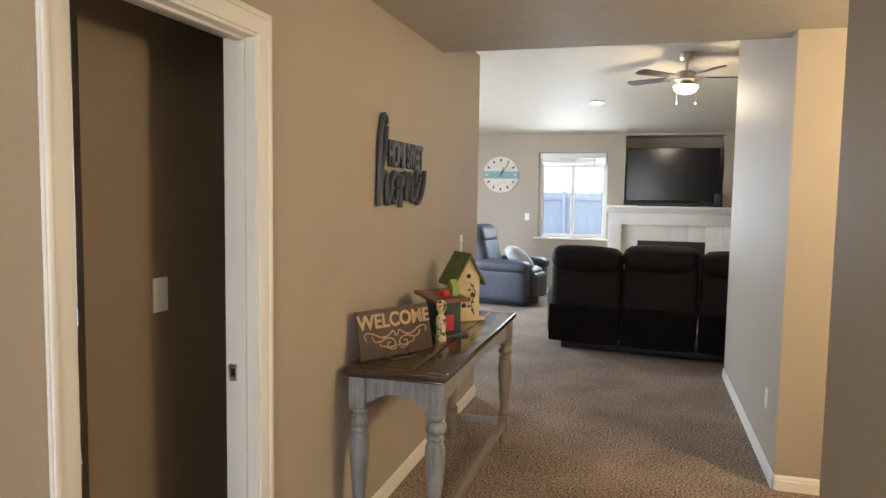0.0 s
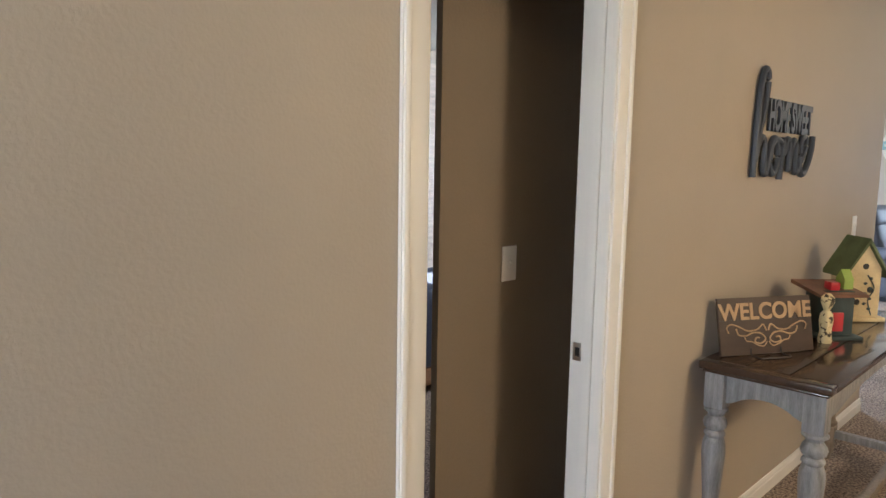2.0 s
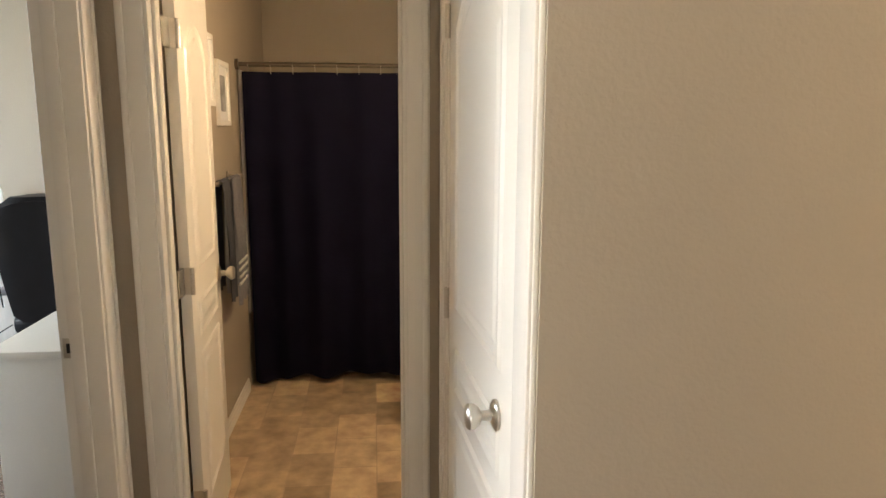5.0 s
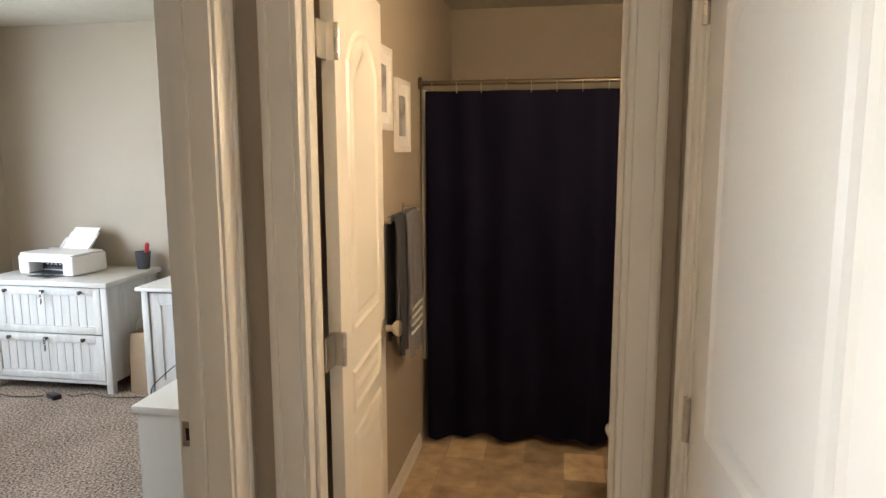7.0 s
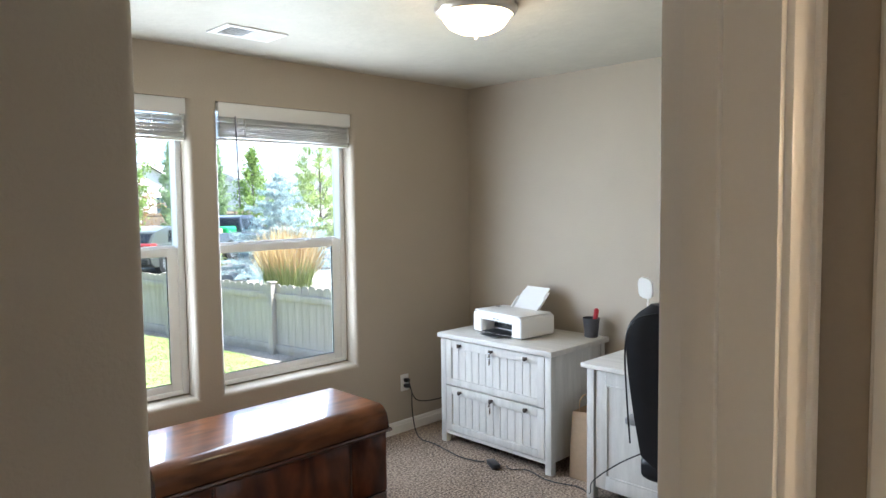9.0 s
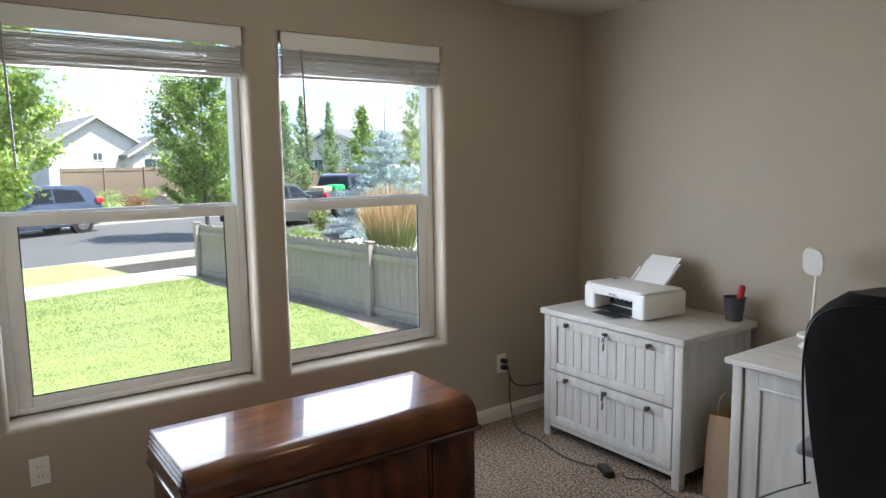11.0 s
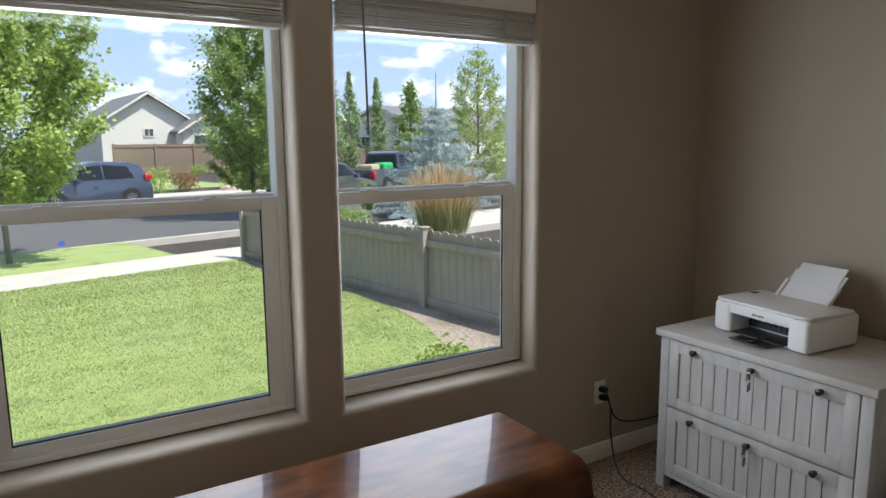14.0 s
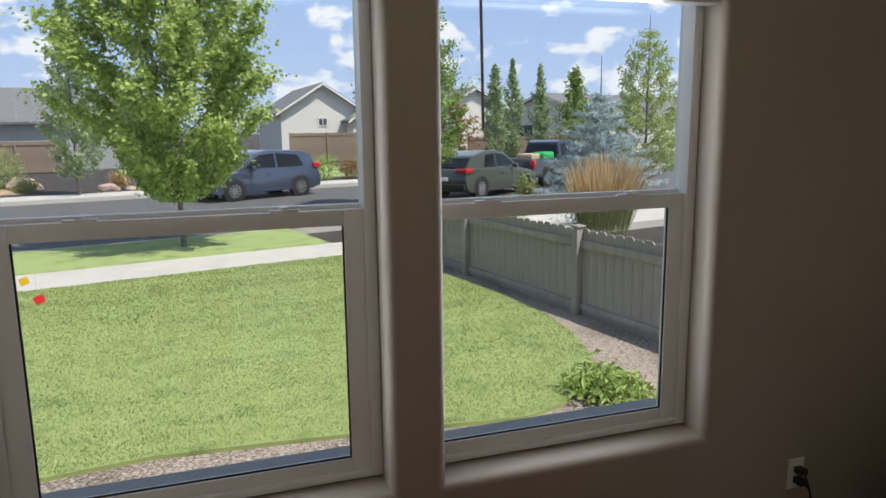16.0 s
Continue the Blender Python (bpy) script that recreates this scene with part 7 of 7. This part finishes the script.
# ---- living room things ----
BROWNL = mat("dark_brown_microfibre", (0.0135, 0.0105, 0.0095), 0.6, var=0.4, scale=4, bump=0.35, bscale=12, spec=0.16)
GREYL = mat("slate_grey_leather", (0.055, 0.058, 0.070), 0.5, spec=0.3, var=0.2, scale=7, bump=0.15, bscale=80)
sofa = thing("reclining_sofa", (-2.58, 6.62, 0), "dark brown three-seat reclining sofa seen from behind", "sofa", rz=-6)
sw = 0.72
for k in range(3):
    x = 0.03 + sw * k
    bm = bmesh.new()
    cushion(bm, sw / 2 - 0.006, 0.12, 0.40, 0.05, pose(x + sw / 2, 0.15, 0.50, -4, 0, 0), 0.0)
    bk = part("back_section", bm, BROWNL, sofa)
    bm = bmesh.new()
    cushion(bm, sw / 2 - 0.004, 0.155, 0.115, 0.095, pose(x + sw / 2, 0.13, (0.925, 0.955, 0.925)[k], -6, (1.2, -0.8, 0.5)[k], 0), 0.025)
    part("head_roll", bm, BROWNL, bk)
    bm = bmesh.new()
    rows_ = []
    for i in range(9):
        v = i / 8
        sag = 0.012 * math.sin(math.pi * v)
        rows_.append([bm.verts.new((x + 0.012 + (sw - 0.024) * j / 16, -0.004 - 0.016 * v - sag * (1 + math.sin(j * 0.9 + k * 2 + 3 * v)), 0.46 - 0.37 * v - 0.012 * math.sin(math.pi * j / 16) * v)) for j in range(17)])
    for r0, r1 in zip(rows_, rows_[1:]):
        for j in range(16):
            bm.faces.new((r0[j], r0[j + 1], r1[j + 1], r1[j]))
    bmesh.ops.solidify(bm, geom=bm.faces[:], thickness=0.02)
    part("skirt_flap", bm, BROWNL, bk)
    bm = bmesh.new()
    cushion(bm, sw / 2 - 0.012, 0.34, 0.14, 0.07, pose(x + sw / 2, 0.62, 0.36), 0.02)
    part("seat_cushion", bm, BROWNL, sofa)
for x in (0.06, 0.03 + sw * 3 - 0.03):
    bm = bmesh.new()
    cushion(bm, 0.12, 0.40, 0.28, 0.09, pose(x, 0.66, 0.34))
    part("arm", bm, BROWNL, sofa)
bm = bmesh.new()
box(bm, 0.15, 0.03 + sw * 3 - 0.1, 0.08, 0.85, 0.0, 0.10, 0.01)
part("base_frame", bm, BLACKP, sofa)

rc = thing("recliner", (-3.50, 9.45, 0), "slate grey leather recliner armchair turned sideways", "armchair", rz=-12)
bm = bmesh.new()
cushion(bm, 0.40, 0.24, 0.16, 0.08, pose(0.06, 0, 0.38), 0.03)
part("seat", bm, GREYL, rc)
bm = bmesh.new()
cushion(bm, 0.13, 0.30, 0.34, 0.10, pose(-0.38, 0, 0.72, 0, -16, 0), 0.0)
bk = part("backrest", bm, GREYL, rc)
bm = bmesh.new()
cushion(bm, 0.14, 0.31, 0.15, 0.11, pose(-0.44, 0, 0.96, 0, -16, 0), 0.02)
part("head_pillow", bm, GREYL, bk)
for s in (-1, 1):
    bm = bmesh.new()
    cushion(bm, 0.44, 0.10, 0.23, 0.06, pose(0.0, s * 0.36, 0.30))
    ar = part("arm", bm, GREYL, rc)
    bm = bmesh.new()
    cushion(bm, 0.40, 0.125, 0.075, 0.07, pose(0.06, s * 0.37, 0.565), 0.015)
    part("arm_pad", bm, GREYL, ar)
bm = bmesh.new()
cushion(bm, 0.07, 0.24, 0.17, 0.06, pose(0.44, 0, 0.30))
part("footrest", bm, GREYL, rc)
bm = bmesh.new()
box(bm, -0.34, 0.36, -0.30, 0.30, 0.0, 0.08, 0.01)
part("base", bm, BLACKP, rc)
bm = bmesh.new()
cushion(bm, 0.22, 0.20, 0.07, 0.06, pose(0, 0, 0), 0.05)
solid("throw_pillow", bm, mat("pale_teal_linen", (0.40, 0.42, 0.40), 0.85, var=0.25, scale=25, bump=0.3, bscale=150), "pale patterned throw pillow lying on the recliner", "pillow", at=(-3.34, 9.36, 0.66), rz=20).rotation_euler.rotate_axis("Y", radians(40))

# clock
clk = thing("wall_clock", (-3.88, FAR, 1.885), "large round weathered plank wall clock", "clock")
CW, CT = mat("weathered_white_plank", (0.62, 0.58, 0.50), 0.7, var=0.25, scale=14, streak=(0.6, 1, 6)), mat("weathered_teal_plank", (0.22, 0.34, 0.36), 0.7, var=0.25, scale=14, streak=(0.6, 1, 6))
for k in range(5):
    z0, z1 = -0.29 + k * 0.116, -0.29 + (k + 1) * 0.116 - 0.003
    pts = []
    for j in range(9):
        z = z0 + (z1 - z0) * j / 8
        pts.append((math.sqrt(max(0, 0.29 ** 2 - z * z)), z))
    bm = bmesh.new()
    prism(bm, pts + [(-x, z) for x, z in reversed(pts)], "y", -0.022, -0.001)
    part("face_plank", bm, CT if k == 2 else CW, clk)
for k in range(12):
    a = k * math.pi / 6
    bm = bmesh.new()
    box(bm, -0.012, 0.012, -0.025, -0.022, 0.21, 0.255, m=Matrix.Rotation(a, 4, "Y"))
    part("hour_mark", bm, CW if k in (3, 9) else TEAL, clk)
for a, ln in ((35, 0.20), (20, 0.13)):
    bm = bmesh.new()
    box(bm, -0.006, 0.006, -0.030, -0.026, -0.03, ln, m=Matrix.Rotation(radians(a), 4, "Y"))
    part("hand", bm, BLACKP, clk)

# living room window, casing and blind
window("window_3", -3.27, -2.20, 0.90, 2.24, FAR + 0.06, 1, "white vinyl slider window in the living room", 2.05, 0.05, 0.032)
bm = bmesh.new()
box(bm, -2.765, -2.705, FAR + 0.07, FAR + 0.12, 0.93, 2.2, 0.004)
structure("window_mullion", bm, VINYL_W, "white vinyl centre mullion of the slider window", "window mullion")
bm = bmesh.new()
box(bm, -3.33, -2.14, FAR - 0.03, FAR + 0.06, 0.87, 0.90, 0.006)
structure("window_sill_3", bm, TRIM, "white painted window sill", "window sill")
lb = blind(-3.26, -2.21, "white slatted blind drawn up in the living room", 0.08, 0.005, 0.2, 0.2, FAR + 0.03, 2.235)
lb.matrix_world = pose(-2.21, FAR + 0.03, 2.235, 0, 0, 180)
lb["group"] = "living room blind"
# fence colour lightened to stand in for the overexposed daylight outside
fence("backyard_fence", (-8.0, 17.5), (3.0, 17.5), 2.2, "brown board fence in the back yard", mat("lightened_board_fence", (0.50, 0.47, 0.46), 0.8, var=0.15), 5, 0.25, -1)

# fireplace with mantel
FP = thing("fireplace", (-1.23, FAR, 0), "white painted fireplace surround with moulded mantel shelf", "fireplace", kind="")
bm = bmesh.new()
box(bm, -1.0, 1.0, -0.24, -0.002, 1.385, 1.43, 0.006)
part("mantel_shelf", bm, TRIM, FP)
for z, dpt in ((1.355, 0.20), (1.325, 0.165)):
    bm = bmesh.new()
    box(bm, -0.97, 0.97, -dpt, -0.002, z, z + 0.028, 0.008, 3)
    part("mantel_moulding", bm, TRIM, FP)
bm = bmesh.new()
box(bm, -0.93, 0.93, -0.13, -0.002, 1.14, 1.324, 0.004)
part("frieze", bm, TRIM, FP)
for x in (-0.83, 0.83):
    bm = bmesh.new()
    box(bm, x - 0.10, x + 0.10, -0.13, -0.002, 0.0, 1.139, 0.004)
    part("pilaster", bm, TRIM, FP)
TILEW = mat("cream_tile", (0.80, 0.77, 0.71), 0.3, var=0.06)
bm = bmesh.new()
box(bm, -0.73, 0.73, -0.046, -0.003, 0.0, 1.136)
part("tile_backing", bm, TILEW, FP)
for k in range(6):
    for j in range(5):
        x0 = -0.73 + k * 0.2433
        z0 = j * 0.228
        if -0.47 < x0 + 0.12 < 0.47 and z0 < 0.78:
            continue
        bm = bmesh.new()
        box(bm, x0 + 0.002, x0 + 0.2413, -0.05, -0.002, z0 + 0.002, min(1.137, z0 + 0.226), 0.002)
        part("tile", bm, TILEW, FP)
bm = bmesh.new()
box(bm, -0.49, 0.49, -0.06, -0.012, 0.02, 0.90, 0.006)
part("firebox", bm, BLACKP, FP, "black metal firebox")

tv = thing("television", (-1.245, FAR + 0.05, 1.432), "large black flat television above the mantel", "television")
SCREEN = mat("dark_screen", (0.004, 0.004, 0.005), 0.18, var=0.1, spec=0.3)
bm = bmesh.new()
box(bm, -0.675, 0.675, -0.03, 0.02, 0.07, 0.88, 0.006)
part("housing", bm, BLACKP, tv)
bm = bmesh.new()
box(bm, -0.663, 0.663, -0.033, -0.029, 0.084, 0.868)
part("screen", bm, SCREEN, tv)
for x in (-0.4, 0.4):
    bm = bmesh.new()
    prism(bm, [(x - 0.1, 0), (x + 0.1, 0), (x + 0.015, 0.075), (x - 0.015, 0.075)], "y", -0.08, 0.07, 0.003)
    part("foot", bm, BLACKP, tv)
bm = bmesh.new()
box(bm, -0.45, 0.45, -0.05, 0.05, 0, 0.055, 0.01, 3)
solid("soundbar", bm, BLACKP, "slim black soundbar on the mantel", "soundbar", at=(-1.30, FAR - 0.10, 1.43))
bm = bmesh.new()
box(bm, -0.05, 0.05, -0.08, 0.08, 0, 0.20, 0.01, 3)
solid("loudspeaker", bm, BLACKP, "small black loudspeaker beside the television", "speaker", at=(-0.60, FAR - 0.12, 1.43))

# ceiling fan
fan = thing("ceiling_fan", (-1.27, 7.3, 3.04), "five-blade ceiling fan with brushed nickel motor and lit bowl", "ceiling fan")
bm = bmesh.new()
lathe(bm, [(0.075, 0.03), (0.075, -0.02), (0.06, -0.055), (0.03, -0.065)][::-1], None, 24)
part("canopy", bm, NICKEL, fan)
bm = bmesh.new()
cyl(bm, (0, 0, -0.06), (0, 0, -0.16), 0.014)
part("downrod", bm, NICKEL, fan)
bm = bmesh.new()
lathe(bm, [(0.04, -0.15), (0.095, -0.17), (0.11, -0.20), (0.11, -0.25), (0.08, -0.28), (0.10, -0.29), (0.12, -0.31)][::-1], None, 28)
part("motor_housing", bm, NICKEL, fan)
bm = bmesh.new()
lathe(bm, [(0.125, -0.31), (0.12, -0.345), (0.09, -0.375), (0.045, -0.392), (0.002, -0.396)], None, 28)
o = part("light_bowl", bm, FROST, fan, "lit frosted glass bowl")
o.visible_shadow = False
BLADE = mat("dark_fan_blade", (0.035, 0.03, 0.028), 0.4, var=0.2)
for k in range(5):
    q = Matrix.Rotation(radians(72 * k + 8), 4, "Z")
    bm = bmesh.new()
    t_ = bmesh.new()
    pts = [(0.20, -0.05), (0.62, -0.068), (0.66, -0.05), (0.67, 0.0), (0.66, 0.05), (0.62, 0.068), (0.20, 0.05)]
    prism(t_, pts, "z", -0.004, 0.004)
    merge(bm, t_, q @ pose(0, 0, -0.225, 11, 0, 0))
    bl = part("blade", bm, BLADE, fan)
    bm = bmesh.new()
    box(bm, 0.09, 0.24, -0.018, 0.018, -0.232, -0.222, 0.003, m=q)
    part("blade_iron", bm, NICKEL, bl)
for x in (-0.09, 0.10):
    bm = bmesh.new()
    cyl(bm, (x, -0.06, -0.31), (x, -0.06, -0.50), 0.0015, seg=5)
    ball(bm, (x, -0.06, -0.51), 0.009)
    part("pull_chain", bm, NICKEL, fan)
can = thing("recessed_light", (-2.29, 8.94, LC + 1.66 * 0.16), "round recessed ceiling light, switched on", "ceiling light")
bm = bmesh.new()
lathe(bm, [(0.075, -0.012), (0.095, -0.014), (0.10, -0.006), (0.10, 0.02)], None, 28)
part("trim_ring", bm, WHITEP, can)
bm = bmesh.new()
cyl(bm, (0, 0, -0.016), (0, 0, -0.013), 0.075, seg=28)
part("lens", bm, glow("lit_lens", (1.0, 0.88, 0.72), 6), can)

# ---- bathroom ----


def slate_vinyl():
    """Sheet vinyl printed with brown slate tiles."""
    m = bpy.data.materials.new("slate_print_vinyl")
    m.use_nodes = True
    n, l = m.node_tree.nodes, m.node_tree.links
    b = n["Principled BSDF"]
    b.inputs["Roughness"].default_value = 0.4
    tc, mp = n.new("ShaderNodeTexCoord"), n.new("ShaderNodeMapping")
    br = n.new("ShaderNodeTexBrick")
    br.inputs["Scale"].default_value = 1.0
    br.inputs["Brick Width"].default_value, br.inputs["Row Height"].default_value = 0.30, 0.20
    br.inputs["Mortar Size"].default_value = 0.003
    br.inputs["Color1"].default_value, br.inputs["Color2"].default_value = (0.66, 0.49, 0.31, 1), (0.31, 0.23, 0.15, 1)
    br.inputs["Mortar"].default_value = (0.42, 0.31, 0.205, 1)
    ns = n.new("ShaderNodeTexNoise")
    ns.inputs["Scale"].default_value, ns.inputs["Detail"].default_value = 9, 9
    mx = n.new("ShaderNodeMix")
    mx.data_type, mx.blend_type = "RGBA", "OVERLAY"
    mx.inputs[0].default_value = 0.85
    l.new(tc.outputs["Object"], mp.inputs[0]), l.new(mp.outputs[0], br.inputs["Vector"]), l.new(mp.outputs[0], ns.inputs["Vector"])
    l.new(br.outputs[0], mx.inputs[6]), l.new(ns.outputs[0], mx.inputs[7]), l.new(mx.outputs[2], b.inputs["Base Color"])
    return m


bm = bmesh.new()
box(bm, -6.85, BATH - 0.055, OFF_N + 0.001, 0.345, -0.01, 0.004)
structure("floor_bathroom", bm, slate_vinyl(), "brown slate-patterned vinyl bathroom floor", "floor")
baseboard("baseboard_bath", [(-4.0, OFF_N), (-5.80, OFF_N)][::-1])
CURT = mat("navy_curtain_fabric", (0.014, 0.013, 0.034), 0.85, spec=0.12, var=0.15, scale=4, bump=0.3, bscale=200)
cur_ = thing("shower_curtain", (-5.85, OFF_N + 0.02, 0), "dark navy shower curtain hanging from a rod", "shower curtain")
bm = bmesh.new()
nx, nz = 120, 14
grid = []
for i in range(nz + 1):
    v = i / nz
    row = []
    for j in range(nx + 1):
        u = j / nx
        amp = 0.012 + 0.030 * v ** 0.8
        x = amp * (math.sin(u * 46 + 1.3 * math.sin(u * 9)) * 0.7 + 0.6 * math.sin(u * 21 + 2)) - 0.10 * v * 0.4
        drop = 0.035 * v * math.sin(u * 7 + 1.0) + 0.02 * v * math.sin(u * 23)
        row.append(bm.verts.new((x, 0.015 + u * 1.42, 1.845 - v * 1.79 - max(0, drop) * 0.6)))
    grid.append(row)
for a, b_ in zip(grid, grid[1:]):
    for j in range(nx):
        bm.faces.new((a[j], a[j + 1], b_[j + 1], b_[j]))
bmesh.ops.solidify(bm, geom=bm.faces[:], thickness=0.002)
part("curtain", bm, CURT, cur_)
for k in range(12):
    bm = bmesh.new()
    tube(bm, [(0.018, 0.05 + k * 0.122, 1.862), (0.0, 0.05 + k * 0.122, 1.90), (-0.018, 0.05 + k * 0.122, 1.862), (0.0, 0.05 + k * 0.122, 1.835), (0.018, 0.05 + k * 0.122, 1.862)], 0.0018, 5)
    part("curtain_ring", bm, NICKEL, cur_)
bm = bmesh.new()
cyl(bm, (-5.85, OFF_N + 0.002, 1.885), (-5.85, 0.345, 1.885), 0.0125, seg=16)
cyl(bm, (-5.85, OFF_N + 0.002, 1.885), (-5.85, OFF_N + 0.02, 1.885), 0.03, seg=16)
solid("curtain_rod", bm, mat("dark_nickel", (0.20, 0.17, 0.14), 0.3, 1.0), "brushed nickel shower curtain rod", "curtain rod")
bm = bmesh.new()
box(bm, -6.86, -6.04, OFF_N + 0.004, 0.34, 0.004, 0.48, 0.03, 3)
solid("bathtub", bm, WHITEP, "white bathtub hidden behind the curtain", "bathtub")
bm = bmesh.new()
box(bm, -6.86, -5.90, OFF_N + 0.002, OFF_N + 0.02, 0.45, 1.86, 0.006)
solid("tub_surround", bm, WHITEP, "white tub surround panel edge", "surround")

PRINT = mat("grey_art_print", (0.30, 0.30, 0.31), 0.6, var=0.7, scale=14)
for x0, x1, z0, z1 in ((-5.235, -4.95, 1.64, 1.965), (-5.575, -5.315, 1.55, 1.865)):
    pf = thing("picture_frame", ((x0 + x1) / 2, OFF_N, (z0 + z1) / 2), "white framed grey print on the bathroom wall", "picture", group="bathroom pictures")
    w, h = (x1 - x0) / 2, (z1 - z0) / 2
    bm = bmesh.new()
    for a, b_, c_, d_ in ((-w, -w + 0.025, -h, h), (w - 0.025, w, -h, h), (-w + 0.025, w - 0.025, -h, -h + 0.025), (-w + 0.025, w - 0.025, h - 0.025, h)):
        box(bm, a, b_, 0.001, 0.02, c_, d_, 0.002)
    part("frame", bm, WHITEP, pf)
    bm = bmesh.new()
    box(bm, -w + 0.024, w - 0.024, 0.001, 0.008, -h + 0.024, h - 0.024)
    part("mat_board", bm, PAPER, pf)
    bm = bmesh.new()
    box(bm, -w + 0.065, w - 0.065, 0.008, 0.009, -h + 0.07, h - 0.07)
    part("print", bm, PRINT, pf)

bar = thing("towel_bar", (-5.18, OFF_N, 1.295), "polished nickel towel bar on the bathroom wall", "towel bar")
bm = bmesh.new()
cyl(bm, (-0.30, 0.065, 0), (0.24, 0.065, 0), 0.009, seg=12)
part("bar", bm, NICKEL, bar)
for x in (-0.30, 0.24):
    bm = bmesh.new()
    cyl(bm, (x, 0.001, 0), (x, 0.01, 0), 0.025, seg=18)
    cyl(bm, (x, 0.01, 0), (x, 0.078, 0), 0.011, seg=14)
    part("bar_post", bm, NICKEL, bar)


def towel(name, x0, x1, z_top, z0, material, label, band=None, seed=1):
    e = thing(name, ((x0 + x1) / 2, OFF_N + 0.065, z_top), label, "towel")
    w = (x1 - x0) / 2
    bm = bmesh.new()
    prof = [(-0.024, -(z_top - z0) * 0.9), (-0.022, -0.05), (-0.014, 0.006), (0.0, 0.016), (0.014, 0.006), (0.022, -0.05), (0.028, -(z_top - z0) * 0.5), (0.030, -(z_top - z0))]
    n = 12
    rows_ = [[bm.verts.new((-w + 2 * w * j / n, y + 0.006 * math.sin(j * 1.3 + seed) * min(1, -z * 3 if z < 0 else 0), z + 0.006 * math.sin(j * 0.9 + seed) * (z < -0.3))) for j in range(n + 1)] for y, z in prof]
    for a, b_ in zip(rows_, rows_[1:]):
        for j in range(n):
            bm.faces.new((a[j], a[j + 1], b_[j + 1], b_[j]))
    bmesh.ops.solidify(bm, geom=bm.faces[:], thickness=0.007)
    part("cloth", bm, material, e)
    for k in range(band or 0):
        bm = bmesh.new()
        zb = -(z_top - z0) + 0.10 + k * 0.035
        box(bm, -w + 0.004, w - 0.004, 0.030, 0.0375, zb, zb + 0.012, 0.002)
        part("woven_band", bm, WHITEP, e)
    return e


towel("grey_towel", -5.42, -5.19, 1.295, 0.68, mat("grey_terry", (0.30, 0.30, 0.33), 0.95, var=0.15, scale=60, bump=0.6, bscale=300), "grey towel with white bands hanging on the bar", 4, 2)
towel("navy_towel", -5.15, -4.99, 1.295, 0.74, mat("dark_terry", (0.10, 0.105, 0.125), 0.95, var=0.15, scale=60, bump=0.6, bscale=300), "dark slate towel hanging on the bar", 0, 5)

PORC = mat("white_porcelain", (0.78, 0.76, 0.72), 0.12, var=0.01, coat=0.4)
wc = thing("toilet", (-5.20, 0.10, 0.004), "white porcelain toilet with closed lid", "toilet")
bm = bmesh.new()
t_ = bmesh.new()
lathe(t_, [(0.12, 0.0), (0.13, 0.02), (0.105, 0.10), (0.115, 0.20), (0.165, 0.32), (0.185, 0.37), (0.185, 0.39)], None, 28)
bmesh.ops.scale(t_, vec=(1, 1.28, 1), verts=t_.verts)
merge(bm, t_, Matrix.Translation((0, -0.09, 0)))
part("bowl", bm, PORC, wc)
bm = bmesh.new()
t_ = bmesh.new()
lathe(t_, [(0.19, 0.392), (0.195, 0.40), (0.195, 0.412), (0.19, 0.418), (0.186, 0.424), (0.15, 0.43), (0.002, 0.432)], None, 28)
bmesh.ops.scale(t_, vec=(1, 1.28, 1), verts=t_.verts)
merge(bm, t_, Matrix.Translation((0, -0.09, 0)))
part("lid", bm, PORC, wc)
bm = bmesh.new()
box(bm, -0.20, 0.20, 0.06, 0.235, 0.36, 0.74, 0.025, 3)
tk = part("tank", bm, PORC, wc)
bm = bmesh.new()
box(bm, -0.21, 0.21, 0.05, 0.24, 0.741, 0.775, 0.012, 3)
part("tank_lid", bm, PORC, tk)
